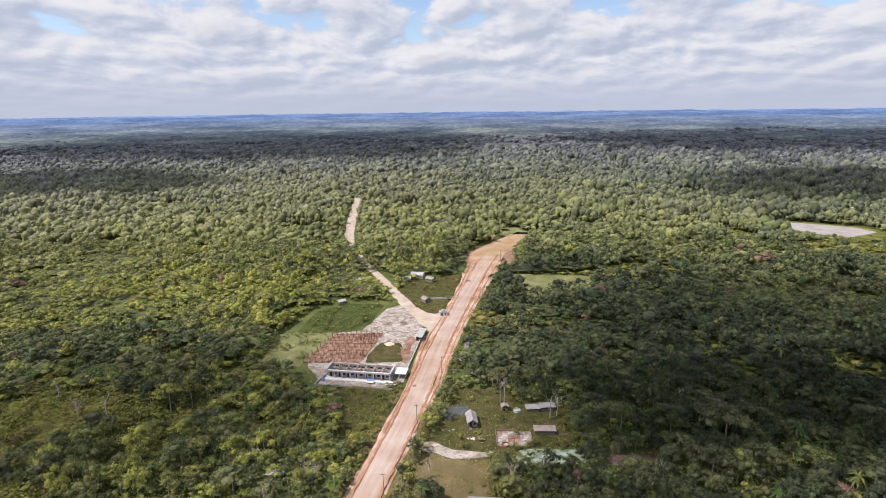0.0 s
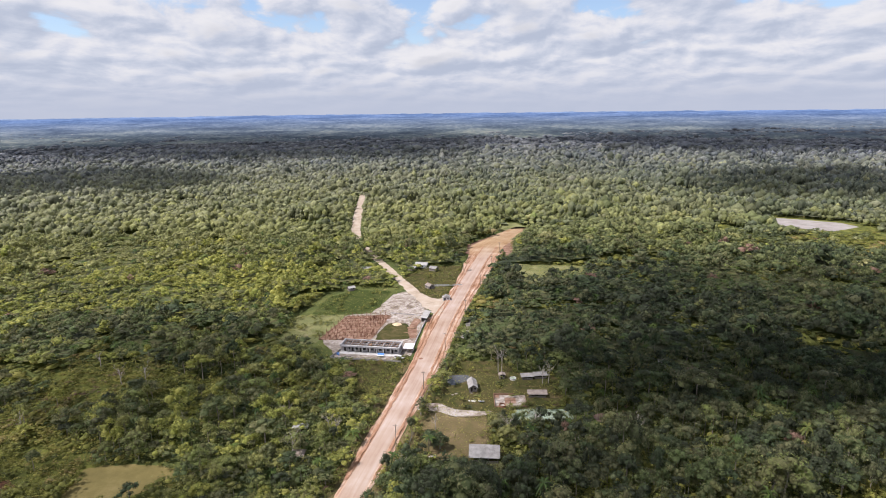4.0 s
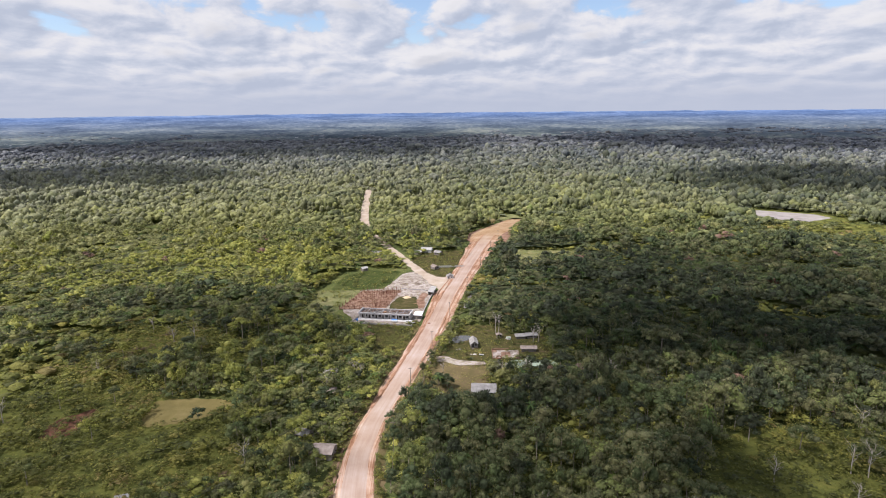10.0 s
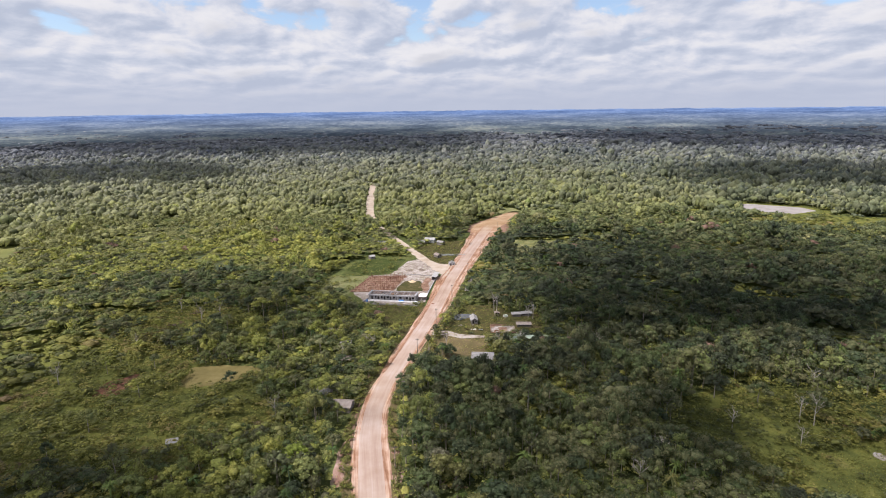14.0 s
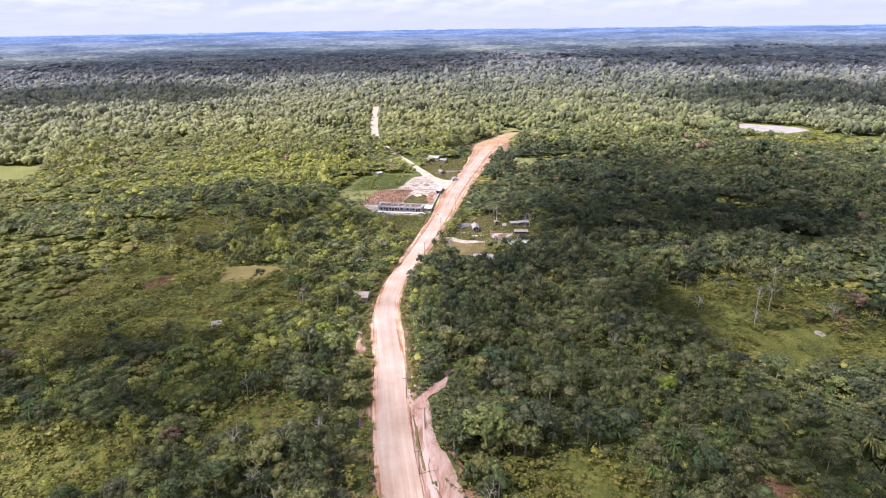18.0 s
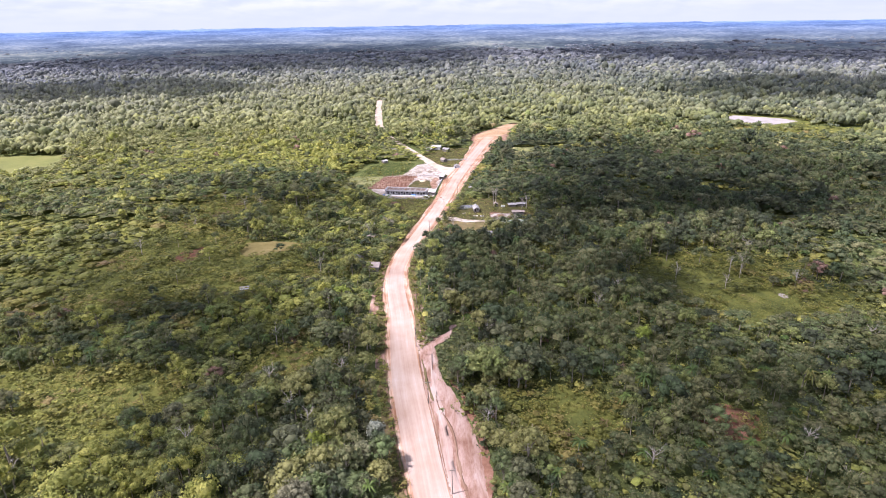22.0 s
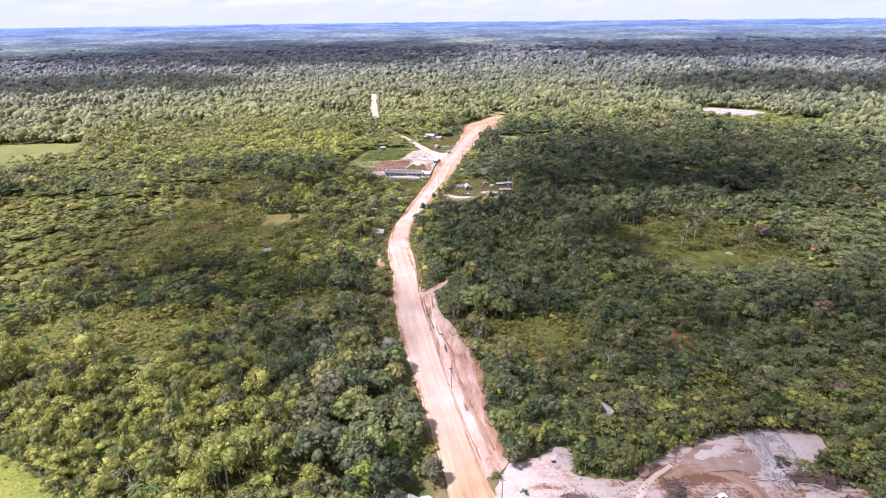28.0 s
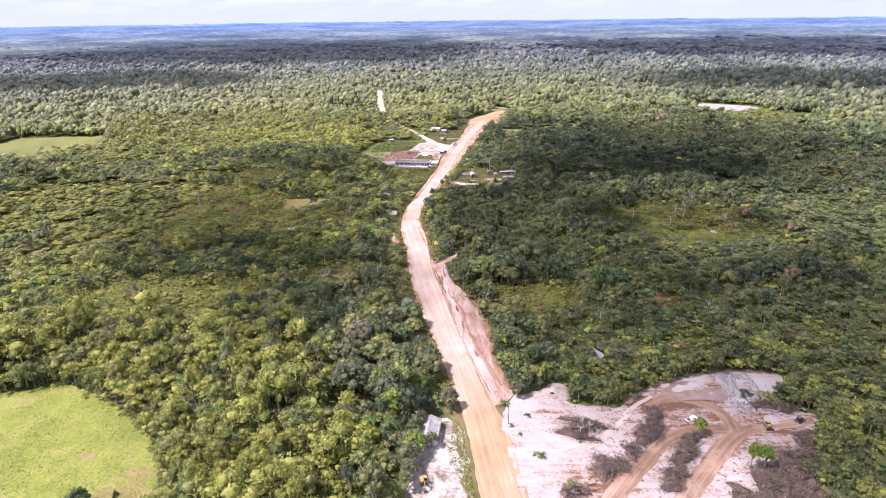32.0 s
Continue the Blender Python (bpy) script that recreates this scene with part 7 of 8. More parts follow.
# trees that stand out by size or colour: x, y, height, radius, kind
FEATURE = [(-38.7, -55, 16.5, 5.2, "tall"), (-73, -79, 9.5, 3.0, "lime"), (-61.5, -77.5, 10.5, 5.0, "light"), (-17.4, -76.8, 9.5, 3.6, "lime"), (-52, -72, 11, 4.4, "olive"),
           (-38.7, -93, 9.5, 4.4, "light"), (-27, -83, 9.5, 4.2, "light"), (-102.5, -123.5, 7.0, 3.6, "dark"), (-70.5, -57, 11.5, 4.6, "olive"), (-7.5, -84, 8.5, 3.4, "olive"),
           (-46, -100, 9, 4.0, "dark"), (-13.5, -62, 10, 4.2, "olive"), (-60.5, -4.3, 10, 4.6, "light"), (-24, -22.5, 9.5, 3.4, "pale"), (-99, -17, 10, 4.2, "light"), (-87, -14, 9.5, 4.0, "olive"),
           (70.5, 32.5, 9.5, 3.6, "lime"), (7.5, -4.4, 9, 3.6, "light"), (-35.3, -28, 9, 3.8, "dark"), (11, 4.3, 9, 3.4, "light"), (-26, -30, 8.5, 3.6, "dark"), (24.5, 160, 9, 4.6, "dark"), (20.5, 170, 7.5, 3.2, "dark"),
           (-3, 160, 6.5, 3.0, "light"), (0.5, 158, 7, 3.4, "dark"), (-18.8, -102.5, 7.0, 4.4, "olive"), (-19.5, -109.5, 7, 4.2, "olive"), (-26, -112, 8, 4.0, "light"), (67, -97.2, 6.0, 1.9, "pit"), (42.5, -61.5, 5.5, 2.4, "dark"), (52, -59.5, 7, 2.8, "olive"), (43.2, -58, 6.5, 2.4, "light"), (-16.8, -93.2, 7.5, 3.0, "olive"), (-12.6, -101.6, 5.5, 2.4, "olive"), (-17.6, -98, 7.5, 2.8, "light"), (75.5, -111, 8.5, 1.8, "pit"), (78.8, -111.5, 8.2, 2.0, "pit"), (-17.6, -107, 7, 2.8, "olive"), (-18.5, -113.5, 6.5, 3.0, "olive")]
KIND = {"tall": (M_OLIVE, "tall emergent tree with a pale olive dome and bare trunk", 0.70, 0.92), "lime": (M_LIME, "bright lime green tree among darker crowns", 0.5, 0.85),
        "light": (M_OWN, "large broad-crowned green tree", 0.5, 0.86), "olive": (M_OLIVE, "grey-olive tree with a dense rounded crown", 0.5, 0.86), "dark": (M_OWN, "dark dense round-crowned tree", 0.35, 0.82),
        "pale": (M_PALE, "pale silvery-leaved tree beside the road", 0.5, 0.86), "pit": (M_LIME, "slender young green tree spared in the pit", 0.58, 0.9)}
for x, y, h, r, kind in FEATURE:
    mat, lab, lo, hi = KIND[kind]
    t = tree_proto(mat, h, r, int(12 + r * 2.5), int(300 + 110 * r), 0.29 / r, lab, lo, hi, "trees that stand out")
    t.matrix_world = pose(x, y, 0, 0, 0, trng.uniform(0, 360))


def palm(x, y, h, size, proto=[]):
    e = thing("palm_tree", x, y, trng.uniform(0, 360), "slender palm with arching green fronds", "palm tree", "palms by the road")
    v, f = stem(6, [(0, 0, -0.1), (0.1, 0.05, h * 0.5), (0.05, 0.2, h)], [0.17, 0.13, 0.11])
    t = new("trunk", array_mesh("trunk", v, f, [M_BARK]))
    t.parent = e
    for k in range(13):
        pv, pf = palm_head(trng, 1, 0.95, 5)
        a = 2.4 * k
        c, s = math.cos(a), math.sin(a)
        pv = np.column_stack([pv[:, 0] * c - pv[:, 1] * s, pv[:, 0] * s + pv[:, 1] * c, pv[:, 2]]) * size + [0.05, 0.2, h]
        fr = new("frond", array_mesh("frond", pv, pf, [M_PALM]))
        fr.parent = e


for x, y, h in ((-30.7, -98, 7.0), (-36, -100.5, 6.5), (-24.8, -99.5, 7.5), (-40.8, -102, 6.0), (-19.6, -91.5, 7.0), (-33, -105, 6.0), (-66, -86, 7.5), (-55, -92, 7.0), (-75, -66, 7.5), (16, -66, 6.5), (20, -60, 6.0), (38, -64, 6.5),
                (2.2, 218.5, 6.5), (14, 388, 8), (-3.5, 156, 6), (-82, -92, 7), (18, -50, 6), (26, -40, 6.5), (12.5, -44, 5.5), (34, -28, 6.5), (-48, -84, 7)):
    palm(x, y, h, 3.2)


def dead_tree(x, y, h, seed, label="bleached leafless dead tree with bare limbs"):
    rng = np.random.default_rng(seed)
    parts = [(*stem(6, [(0, 0, -0.1), (0.15, 0.1, h * 0.4), (0.0, 0.2, h * 0.75), (0.2, 0.1, h)], [0.20, 0.15, 0.10, 0.03]), 0)]
    for k in range(11):
        a, z0 = 2.4 * k + rng.uniform(-.5, .5), h * rng.uniform(0.42, 0.85)
        ln = h * rng.uniform(0.18, 0.34)
        p1 = np.array([math.cos(a) * ln * 0.5, math.sin(a) * ln * 0.5, z0 + ln * 0.5])
        p2 = np.array([math.cos(a + .3) * ln, math.sin(a + .3) * ln, z0 + ln * 1.0])
        parts.append((*stem(4, [(0.05, 0.1, z0), p1, p2], [0.075, 0.05, 0.02]), 0))
        for j in range(3):
            b = a + rng.uniform(-1.2, 1.2)
            q = p1 + (p2 - p1) * rng.uniform(0, .8)
            parts.append((*stem(3, [q, q + np.array([math.cos(b), math.sin(b), 0.9]) * ln * 0.4], [0.035, 0.012]), 0))
    v, f, _ = merged(parts)
    ob = new("dead_tree", array_mesh("dead_tree", v, f, [M_DEAD]))
    ob.matrix_world = pose(x, y, 0, 0, 0, rng.uniform(0, 360))
    tagged(ob, label, "dead tree", "dead trees in the forest")


for k, (x, y, h) in enumerate(((82, 98.4, 10), (70.5, 72, 10), (122.7, 81, 8), (-61.2, -41, 9), (-47.2, -40, 9), (-45, -17.6, 9), (53.5, -32.8, 8), (9.3, -16, 8), (-40, 11.3, 9), (26, 219.5, 11), (24.3, 163, 10), (35.3, 168, 9), (27.5, 219, 10),
                              (-40.4, 165.8, 8), (-38, 168, 7), (-90.5, -87, 8), (-133, -34, 8), (-86, -88, 7), (44, 206, 9), (47, 208, 9), (-1.5, 170, 6), (14, 120, 10), (-12, 140, 8), (102, -40, 7), (60, 60, 9), (-70, 35, 8), (-110, 30, 8), (150, 120, 11), (-120, -40, 8))):
    dead_tree(x, y, h, k)
for k in range(34):
    x, y = trng.uniform(-180, 190), trng.uniform(-60, 230)
    if not open_ground(np.array([x]), np.array([y]), 1.0)[0]:
        dead_tree(x, y, trng.uniform(7, 11), 500 + k)


# ---- the pit ----
M_DEADLEAF = leaf_material("wilted leaves", [(0.0, (0.11, 0.105, 0.05)), (0.6, (0.17, 0.115, 0.075)), (1.0, (0.12, 0.16, 0.05))], False, bump=0.1)


M_LITTER = surface("grey-brown root litter", [(0.0, (0.050, 0.033, 0.028)), (0.5, (0.098, 0.066, 0.056)), (1.0, (0.185, 0.138, 0.120))], scale=0.5, fine=3.0, bump=0.9, bump_scale=2.5)


def brush(name, x, y, a, b, turn, h, n, mat, label, seed):
    """A windrow of cleared stems and branches: a low bent ridge of soil and roots, bristling with sticks and wilted leaves."""
    rng = np.random.default_rng(seed)
    V, F, S, m = [], [], [], 0
    c, s = math.cos(radians(turn)), math.sin(radians(turn))

    def at(u, v):
        bend = b * 0.7 * (float(vnoise(u * 2.2, seed, 1.0, seed)) - 0.5) * 2
        wide = b * (0.45 + 0.75 * float(vnoise(u * 4 + 3, seed, 1.0, seed + 1)))
        px, py = u * a, v * wide + bend
        z = h * max(0.0, 1 - v * v) * (1 - 0.75 * u ** 4) * (0.45 + 0.8 * float(vnoise(px, py, 1.6, seed + 2)))
        return np.array([px * c - py * s + x, px * s + py * c + y, z + 0.45])
    nu, nv = 26, 7
    grid = [at((-1.05 + 2.1 * i / nu) * 0.9, (-1 + 2 * k / nv) * 0.72) for i in range(nu + 1) for k in range(nv + 1)]
    for k, q in enumerate(grid):
        q[2] -= 0.22 + 0.5 * (k % (nv + 1) in (0, nv))
    V.append(np.array(grid))
    for i in range(nu):
        for k in range(nv):
            p = i * (nv + 1) + k
            F.append(np.array([(p, p + nv + 1, p + nv + 2), (p, p + nv + 2, p + 1)]))
            S.append(np.zeros(2))
    m = len(grid)
    for k in range(n):
        p = at(np.clip(rng.normal(0, 0.5), -1.1, 1.1), np.clip(rng.normal(0, 0.5), -1.3, 1.3))
        ln = rng.uniform(0.7, 2.6) if rng.random() < 0.9 else rng.uniform(3, 5)
        d = rng.normal(0, 1, 3) * [1.0, 1.0, 0.4]
        d /= np.linalg.norm(d)
        r = rng.uniform(0.025, 0.075) * (1 + (ln > 3))
        q0, q1 = p - d * ln / 2, p + d * ln / 2
        q0[2], q1[2] = max(q0[2], 0.2), max(q1[2], 0.2)
        vv, ff = stem(3, [q0, (q0 + q1) / 2 + rng.normal(0, 0.08, 3), q1], [r, r * 0.8, r * 0.4])
        V.append(vv), F.append(ff + m), S.append(np.ones(len(ff)))
        m += len(vv)
    pts = np.array([at(np.clip(rng.normal(0, 0.55), -1.1, 1.1), np.clip(rng.normal(0, 0.55), -1.2, 1.2)) for k in range(n // 2)])
    vv, ff = leaf_tris(rng, pts + [0, 0, 0.15], np.tile([0, 0, 1.0], (len(pts), 1)), 0.26, 1.2)
    V.append(vv), F.append(ff + m), S.append(np.full(len(ff), 2))
    allv = np.vstack(V)
    ob = new(name, array_mesh(name, allv, np.vstack(F), [M_LITTER, mat, M_DEADLEAF], np.concatenate(S), np.tile(rng.random(len(allv) // 3 + 1), 3)[:len(allv)], smooth=False))
    return tagged(ob, label, "brush heap", "brush heaps in the pit")


for k, (x, y, a, b, t, h, n) in enumerate(((53.5, -94.5, 9.5, 3.2, 47, 1.9, 620), (44.5, -104, 3.0, 2.4, 40, 1.2, 160), (37, -111, 5.2, 3.8, 35, 1.6, 380), (62, -104.5, 8.5, 2.8, 48, 1.7, 520), (53, -114.5, 6.5, 2.4, 42, 1.3, 340),
                                       (34, -95, 5.0, 6.0, 80, 1.3, 560), (25, -119, 3.8, 2.8, 20, 1.2, 220), (77, -118, 10, 5.0, 20, 1.5, 700), (90, -109, 9, 4.5, 35, 1.5, 620), (68, -125, 9, 5, 10, 1.3, 500), (98, -84, 9, 3.6, 8, 1.4, 520), (86, -121, 8, 5, 10, 1.4, 480), (97, -102, 6, 3, 60, 1.4, 300))):
    brush("brush_windrow", x, y, a * 1.06, b * 1.22, t, h * 1.15, int(n * 1.5), M_BRUSH, "grey-brown heap of cleared brush on white sand" if h > 1.35 else "low spread of dry cleared brush", 40 + k)


def log(x, y, ln, turn, r, lift=0.5):
    v, f = stem(7, [(0, 0, 0), (0.1, ln * 0.4, 0.15), (0, ln, 0.3)], [r, r * 0.85, r * 0.5])
    ob = new("fallen_log", array_mesh("fallen_log", v, f, [M_DEAD if lift < 1 else M_BRUSH]))
    ob.matrix_world = pose(x, y, lift, 0, 0, turn)
    tagged(ob, "bleached felled tree trunk lying in the clearing" if lift < 1 else "brown felled stem lying over the brush", "log", "felled trunks in the pit")


for x, y, ln, turn, r in ((84, -108, 9, -60, 0.22), (88, -113, 10, -50, 0.2), (80, -110, 7, -20, 0.18), (93, -106, 8, -75, 0.2), (76, -121, 7, 30, 0.2), (96, -87, 8, 80, 0.18), (92, -84, 7, 100, 0.16), (88, -86, 6, 70, 0.15), (84, -84.5, 6, 95, 0.15), (100, -82, 7, 60, 0.16)):
    log(x, y, ln, turn, r)
for k in range(26):
    log(trng.uniform(80, 99), trng.uniform(-120, -103), trng.uniform(5, 11), trng.uniform(20, 120), trng.uniform(0.09, 0.18), 1.3)
for k in range(10):
    log(trng.uniform(92, 104), trng.uniform(-87, -80), trng.uniform(4, 8), trng.uniform(60, 130), trng.uniform(0.08, 0.14), 1.1)
for k in range(14):
    log(trng.uniform(31, 38), trng.uniform(-101, -91), trng.uniform(2.5, 5), trng.uniform(-40, 60), trng.uniform(0.05, 0.09), 1.2)


def clods():
    """Lumps of clay and turned soil over the churned sand."""
    rng = np.random.default_rng(77)
    lump = [(ICO1[0] * (1 + rng.uniform(-.3, .3, (len(ICO1[0]), 1))), ICO1[1], np.zeros(len(ICO1[1]), int)) for k in range(4)]
    for mat, n, x0, x1, y0, y1, big, lab in ((M_CLAY, 1300, 26, 100, -124, -72, 0.34, "lumps of churned pink clay on the sand"), (M_GREYROCK, 900, 83, 96, -89, -66, 0.62, "grey clay lumps dumped in rows"), (M_DUG, 1300, 40, 90, -122, -84, 0.36, "brown turned soil clods beside the tracks")):
        x, y = rng.uniform(x0, x1, n), rng.uniform(y0, y1, n)
        k = inside(CLEAR["pit"], x, y) & (vnoise(x, y, 6, n) > rng.uniform(0.2, 0.8, n))
        x, y = x[k], y[k]
        r = big * rng.uniform(0.25, 1.0, len(x)) ** 1.6
        scatter("soil_clods", lump, x, y, pit_z(x, y), r * rng.uniform(0.8, 1.6, len(x)), r * 0.55, np.zeros(len(x)), [mat], lab, "soil clods", rng)


M_GREYROCK = surface("grey clay lumps", [(0.0, (0.13, 0.115, 0.11)), (0.5, (0.25, 0.225, 0.22)), (1.0, (0.36, 0.335, 0.33))], scale=0.8, fine=4.0, bump=0.5)
clods()
for k, (x, y, h) in enumerate(((33, -93, 3.6), (35, -95, 3.2), (31.5, -97, 3.4), (36.5, -97.5, 2.8), (34, -99, 3.0), (96, -81, 4), (101, -79, 3.6), (93, -83, 3.4))):
    dead_tree(x, y, h, 620 + k, "small bare grey sapling still standing on the sand")
# mud tracks, water, spoil bands and the hole
ribbon("mud_track", [(30, -128), (36, -120), (47, -108.5), (57, -99), (66, -95.5), (78, -95)], [7, 6.5, 6, 5.5, 6, 5], M_MUD, 1.12, "churned brown machine track across the sand", seed=61, drape=pit_z)
ribbon("mud_track", [(48, -130), (56, -119), (66, -109), (74, -101), (80, -96), (92, -94), (106, -91)], [7, 6.5, 6.5, 7, 6, 4, 4], M_MUD, 1.10, "brown machine track curving through the pit", seed=62, drape=pit_z)
ribbon("mud_track", [(78, -96), (79, -88), (73, -81), (64, -79), (55, -84)], [6, 5, 5, 5, 3], M_MUD, 1.06, "muddy track round the pit pool", seed=63, drape=pit_z)
ribbon("sand_track", [(12, -104), (24, -105), (35, -101), (44, -93), (52, -83), (60, -78)], [4, 3, 3, 2.5, 2, 2], M_CLAYWASH, 1.0, "pale tracked lane across the white sand", seed=64, drape=pit_z)
patch("pit_pool", [(61.5, -77), (68, -72), (76, -70.5), (85.5, -75), (83, -82), (74, -80.5), (66, -81.5)], M_BROWNWATER, 0.47, "muddy brown pool in the sand pit", "pond", seed=65, rough=0.6)
patch("pit_pool", [(49, -79), (51, -77), (53.5, -80), (50.5, -84), (48.5, -83)], M_BROWNWATER, 0.60, "small muddy puddle at the pit's edge", "pond", seed=66, rough=0.4)
ribbon("spoil_band", [(88, -66.5), (86, -73), (88, -80), (90, -87)], [9, 7, 5.5, 4.5], M_GREYCLAY, 1.15, "grey clay spoil spread over white sand", seed=67, drape=pit_z)
ribbon("spoil_band", [(60, -73.5), (72, -68.5), (90, -63.5), (107, -66)], [1.6, 2, 2, 2], M_BRUSH, 0.9, "dark edge of cut roots round the pit", seed=68, drape=pit_z)
heap("soil_bank", 82, -90, 3.0, 0.9, M_CLAY, "pinkish heap of pushed-up clay", "soil heap", 71)
heap("soil_bank", 92, -90.5, 3.2, 1.0, M_SAND, "pale heap of pushed-up sand", "soil heap", 72)
heap("soil_bank", 27.8, -75.6, 4.6, 1.5, M_SAND, "white mound of dug sand", "soil heap", 73, 1.25, 60)
# nothing is dug: a dark solid gives the hole's shaded inside
hole = new("pit_hole", array_mesh("pit_hole", ICO2[0] * [0.8, 0.6, 0.45] + [26.6, -77.6, 1.0], ICO2[1], [M_DARK]))
tagged(hole, "dark solid painted as the shaded hole in the white mound", "hole")


# ---- low growth in the open ----
def tufts(name, polys, n, size, mat, label, seed, category="grass"):
    rng = np.random.default_rng(seed)
    X, Y = [], []
    for poly in polys:
        p = np.array(poly)
        x, y = rng.uniform(p[:, 0].min(), p[:, 0].max(), n), rng.uniform(p[:, 1].min(), p[:, 1].max(), n)
        k = inside(poly, x, y) & (vnoise(x, y, 6, seed) > rng.uniform(0.0, 0.7, n)) & ~((x > road_at(y)[0] - 1) & (x < road_at(y)[1] + 1))
        X.append(x[k]), Y.append(y[k])
    x, y = np.concatenate(X), np.concatenate(Y)
    V, F = leaf_tris(rng, np.column_stack([x, y, np.full(len(x), size * 0.5)]), np.tile([0, 0, 1.5], (len(x), 1)), size, 1.0)
    sp = np.repeat(np.clip(0.4 * vnoise(x, y, 14, seed) + rng.uniform(0, 0.5, len(x)), 0, 1), 3)
    tagged(new(name, array_mesh(name, V, F, [mat], None, sp)), label, category, kind="stuff")


for k, (x, y, r) in enumerate(((-93, -112, 5), (-92, -119, 6), (-99, -119, 4), (-143, -116, 3.5), (-112, -104, 2.6))):
    patch("bare_spot", [(x + r * math.cos(t) * (1 + 0.3 * math.sin(3 * t + k)), y + 0.7 * r * math.sin(t)) for t in np.linspace(0, 2 * math.pi, 11)[:-1]], M_DRYGRASS, 0.09, "bare tan soil spot in the meadow", step=1.0, rough=0.8, seed=300 + k)
M_TUFT = leaf_material("meadow tufts", [(0.0, (0.150, 0.182, 0.042)), (0.5, (0.205, 0.230, 0.055)), (1.0, (0.29, 0.28, 0.11))], False, bump=0.1, see=0.4)
YARD_GRASS = [(-7.2, -88), (-4.2, -89), (-2.6, -97), (-0.6, -108), (0.9, -121), (2.2, -132), (-2.6, -132), (-3.2, -120), (-6.5, -110), (-8.2, -102), (-6.6, -96)]
tufts("yard_grass", [YARD_GRASS], 5200, 0.34, M_SCRUB, "tall bright green weeds along the yard", 85)
tufts("yard_weeds", [YARD_GRASS], 3000, 0.26, M_TUFT, "short bright grass between yard and road", 86)
tufts("meadow_grass", [CLEAR["meadow"]], 34000, 0.24, M_TUFT, "tall yellow-green meadow grass and weeds", 81)
tufts("lawn_grass", [CLEAR["lawn"], CLEAR["front"], CLEAR["fork"]], 9000, 0.28, M_SCRUB, "rough grass tufts on the lawns", 82)
tufts("site_grass", [CLEAR["site"]], 9000, 0.30, M_SCRUB, "coarse grass round the building site", 83)
tufts("clearing_grass", [CLEAR["green_right"], CLEAR["right_strip"]], 5000, 0.30, M_SCRUB, "grass tufts in the small clearings", 84)


def verge_growth():
    """Weeds and bushes along the road's edges and in the ditch."""
    rng = np.random.default_rng(17)
    y = rng.uniform(-128, 420, 1500)
    L, R, _, _ = road_at(y)
    left = rng.random(len(y)) < 0.5
    off = rng.uniform(0.6, 4.0, len(y))
    x = np.where(left, L - off, R + off)
    ok = ~((~left) & (y < 32) & (y > -82) & (off < 5)) & ~((y < -84) & ~left) & ~((y < -88) & left) & ~((y > 225) & (y < 420) & left)
    x, y = x[ok], y[ok]
    h = rng.uniform(0.5, 1.8, len(x))
    scatter("verge_bushes", SHRUB, x, y, np.zeros(len(x)), h * 0.9 + 0.3, h, np.clip(rng.normal(0.3, 0.2, len(x)), 0, 1), [M_SCRUB], "weeds and low bushes along the road", "bushes", rng)


def trail_growth():
    """Weeds and young shrubs between the clay trail and the forest."""
    rng = np.random.default_rng(53)
    x, y = rng.uniform(-12, 9, 1500), rng.uniform(4, 54, 1500)
    k = inside(CLEAR["trail"], x, y) & ~inside(rounded(CLEAR["gully"], 2.0, 0.3, 33), x, y) & (x > road_at(y)[1] + 1.2)
    trail = np.array([(-14, 33), (-9, 33), (-5.5, 38.5), (-3, 46), (-1.5, 50)])
    for a, b in zip(trail[:-1], trail[1:]):
        t = np.clip(((x - a[0]) * (b - a)[0] + (y - a[1]) * (b - a)[1]) / ((b - a) @ (b - a)), 0, 1)
        k &= np.hypot(x - a[0] - t * (b - a)[0], y - a[1] - t * (b - a)[1]) > 2.6
    x, y = x[k], y[k]
    h = 0.5 + 1.7 * rng.random(len(x)) ** 1.6
    scatter("trail_weeds", UNDER, x, y, np.zeros(len(x)), h * 0.6 + 0.45, h, np.clip(rng.normal(0.36, 0.16, len(x)), 0, 1), [M_LEAF], "weeds and young shrubs beside the clay trail", "bushes", rng)


verge_growth()
trail_growth()


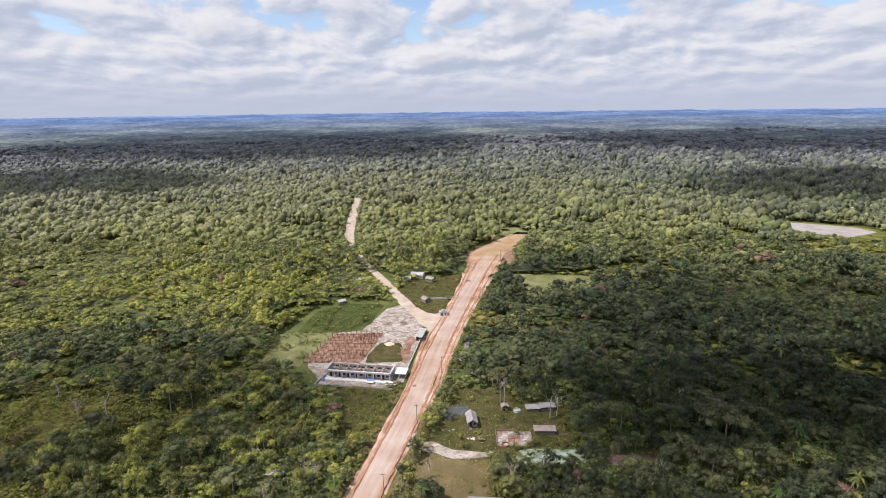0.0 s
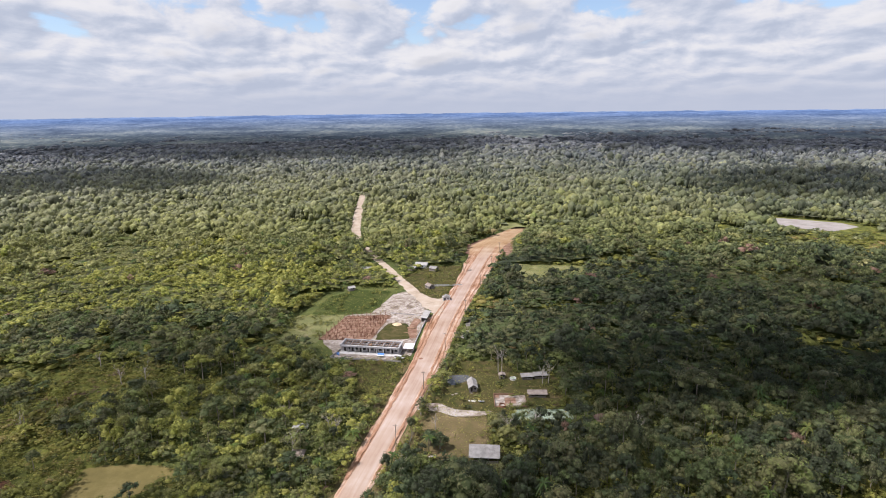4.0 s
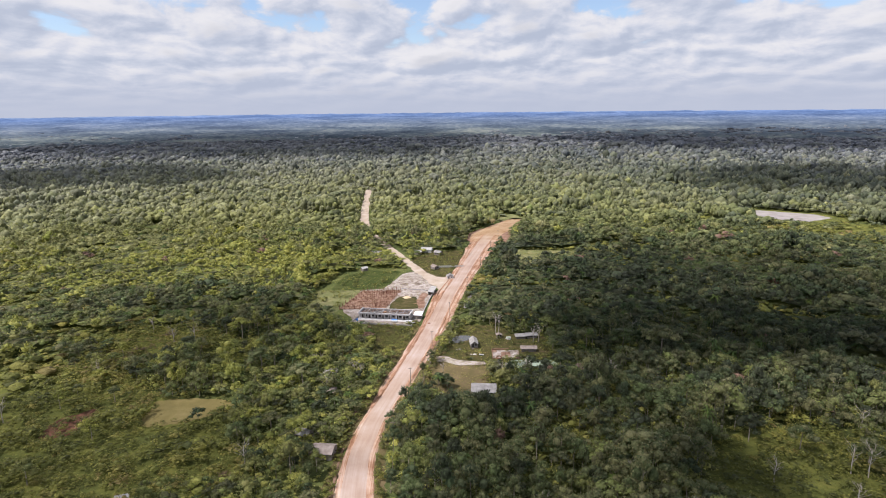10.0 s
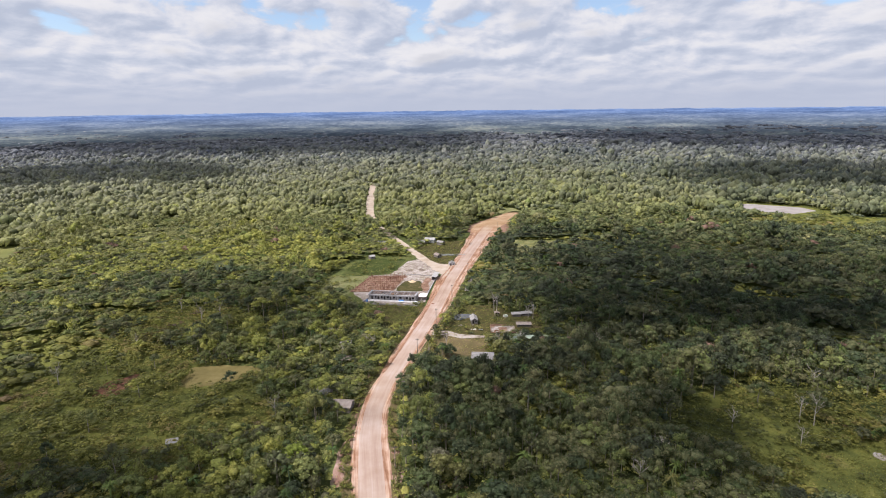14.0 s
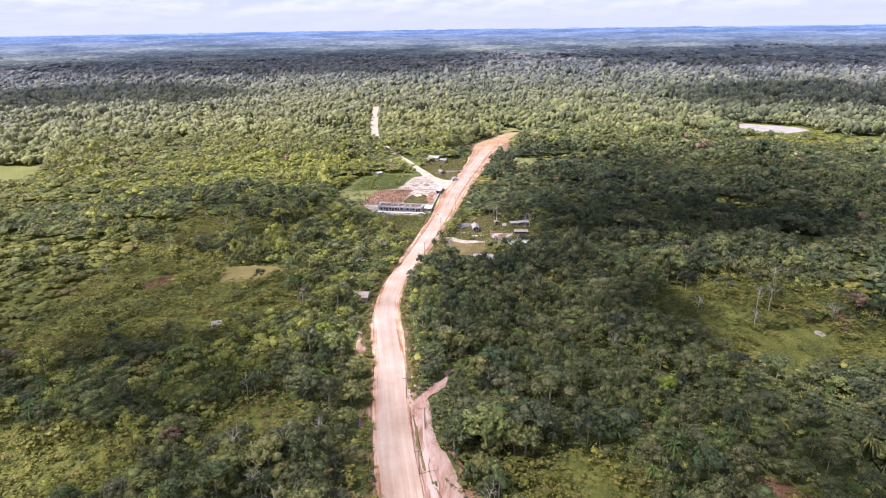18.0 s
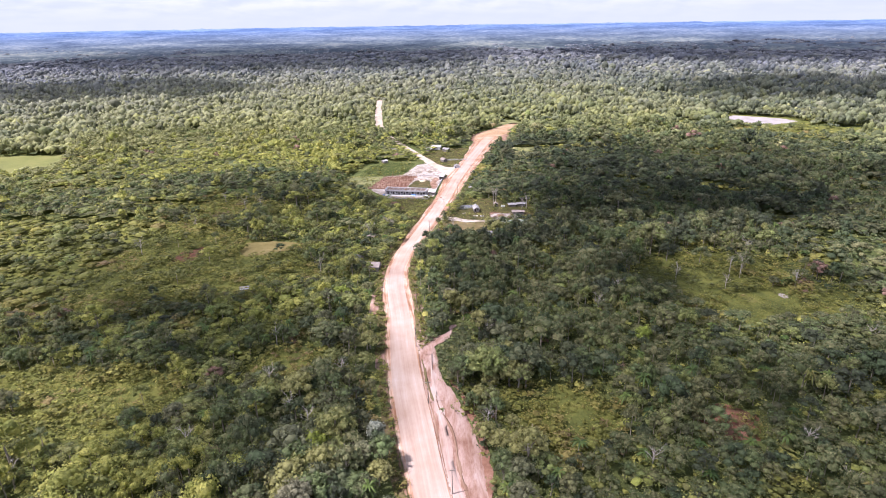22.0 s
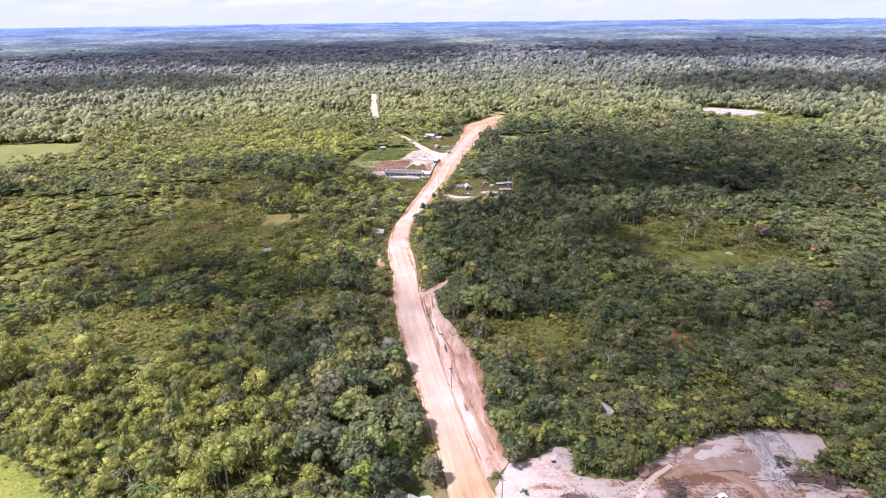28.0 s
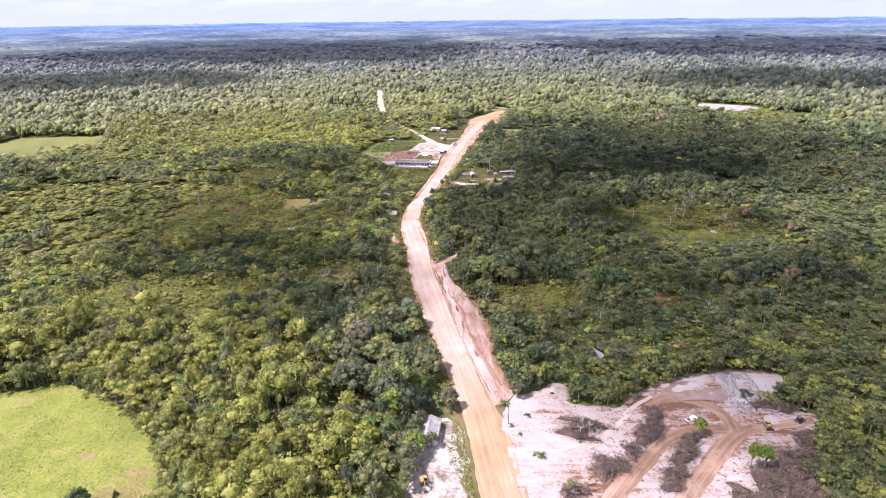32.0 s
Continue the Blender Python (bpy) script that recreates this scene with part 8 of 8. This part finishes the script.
def edge_growth():
    """Bushes and saplings that fringe the clearings."""
    rng = np.random.default_rng(23)
    X, Y = [], []
    for key in ("site", "front", "fork", "lawn", "end", "right_strip", "straw", "green_right", "red_right", "red_left", "meadow", "lake", "far_field", "green_pond", "brown_pond"):
        e = rounded(CLEAR[key], 1.6, 2.2, 5)
        e = e[rng.random(len(e)) < 0.75]
        X.append(e[:, 0] + rng.normal(0, 1.4, len(e))), Y.append(e[:, 1] + rng.normal(0, 1.4, len(e)))
    for key, n in (("red_right", 60), ("red_left", 40), ("green_right", 30), ("lake", 260), ("lawn", 90)):
        p = np.array(CLEAR[key])
        x, y = rng.uniform(p[:, 0].min(), p[:, 0].max(), n), rng.uniform(p[:, 1].min(), p[:, 1].max(), n)
        k = inside(CLEAR[key], x, y)
        X.append(x[k]), Y.append(y[k])
    for poly, n in (([(31, 187), (56, 187), (80, 184), (80, 190), (56, 193), (42, 192)], 200), ([(24, 166), (52, 166), (54, 175), (28, 176)], 160), ([(-86, 257), (-86, 296), (-60, 296), (-66, 258)], 120), ([(-78, 300), (-74, 328), (-60, 344), (-38, 342), (-42, 306), (-58, 300)], 150), ([(-6, 330), (2, 320), (14, 384), (14, 402), (-14, 402), (-26, 374)], 110), ([(-36, 190), (-25, 192), (-18, 232), (-42, 234)], 70)):
        p = np.array(poly)
        x, y = rng.uniform(p[:, 0].min(), p[:, 0].max(), n), rng.uniform(p[:, 1].min(), p[:, 1].max(), n)
        k = inside(poly, x, y) & (vnoise(x, y, 11, 9) > 0.45)
        X.append(x[k]), Y.append(y[k])
    x, y = np.concatenate(X), np.concatenate(Y)
    L, R, _, _ = road_at(y)
    side = np.min([np.hypot(x - px, y - py) for px, py in zip(np.interp(np.linspace(0, 15, 200), range(16), [p[0] for p in SIDE]), np.interp(np.linspace(0, 15, 200), range(16), [p[1] for p in SIDE]))], axis=0)
    k = (side > 6.5) & (np.hypot(x - 8, y - 211) > 8) & ~inside([(-7, 298), (3, 290), (12, 322), (4, 334), (-22, 342)], x, y) & ~((x > L - 1.5) & (x < R + 1.5)) & ~inside(SITE, x, y) & ~inside([(337, 578), (352, 586), (400, 556), (404, 534), (366, 515), (334, 538)], x, y)
    x, y = x[k], y[k]
    h = rng.uniform(0.6, 2.4, len(x))
    scatter("edge_bushes", SHRUB, x, y, np.zeros(len(x)), h * 0.8 + 0.4, h, np.clip(rng.normal(0.3, 0.22, len(x)), 0, 1), [M_SCRUB], "bushes and saplings fringing the clearings", "bushes", rng)


edge_growth()


def rim_growth():
    """Young green trees standing along the rim of the pit and of the meadow."""
    rng = np.random.default_rng(29)
    out = []
    for key, pad in (("pit", 2.5), ("meadow", 2.0)):
        e = rounded(CLEAR[key], 1.7, 1.0, 5)
        mid = e.mean(0)
        d = e - mid
        d /= np.linalg.norm(d, axis=1, keepdims=True)
        for row in range(3):
            out.append(e + d * (pad + row * 2.4) + rng.normal(0, 0.8, e.shape))
    p = np.vstack(out)
    x, y = p[:, 0], p[:, 1]
    L, R, _, _ = road_at(y)
    k = (y > -135) & ~open_ground(x, y, 0.3) & ~inside([(24, -84), (24, -70), (33, -70), (33, -84)], x, y) & (np.hypot(x - 47, y + 57) > 6)
    x, y = x[k], y[k]
    h = rng.uniform(3.0, 7.6, len(x))
    scatter("rim_trees", YOUNG, x, y, np.zeros(len(x)), h * rng.uniform(0.28, 0.42, len(x)) + 0.5, h, np.clip(np.where(x > 0, 0.50, 0.62) + rng.normal(0, 0.14, len(x)), 0.05, 0.9), [M_LEAF, M_BARK], "young green trees along the clearing's rim", "trees", rng)


rim_growth()


def bush(x, y, r, h, mat, label, seed):
    rng = np.random.default_rng(seed)
    v, f = crown(rng, 9, 320, 0.10, low=0.2, top=0.7, flat=1.2, lobe=(0.15, 0.32), spread=0.85, core=0.6)
    tagged(new("bush", array_mesh("bush", v * [r, r, h] + [x, y, 0.05], f, [mat])), label, "bush", "bushes in the open")


for k, (x, y, r, h) in enumerate(((18.1, -106, 2.4, 1.6), (31.5, -99, 1.8, 1.6), (24.6, -117.4, 2.6, 1.8), (13.8, -97, 1.4, 1.0), (11.6, -93, 1.2, 1.2), (-9.8, -92.5, 1.4, 1.2),
                                 (90, -78, 3.0, 1.8), (95, -79, 2.6, 1.6), (17, -88, 1.6, 0.9), (-5.0, -6, 1.2, 1.0), (3.0, 206, 1.6, 1.5), (1.5, 209, 1.4, 1.4), (7.5, 207, 1.3, 0.9), (11.5, 187, 1.6, 1.2), (15.5, 196, 1.8, 0.9))):
    bush(x, y, r, h, M_OWN, "green bush growing in the open", 200 + k)
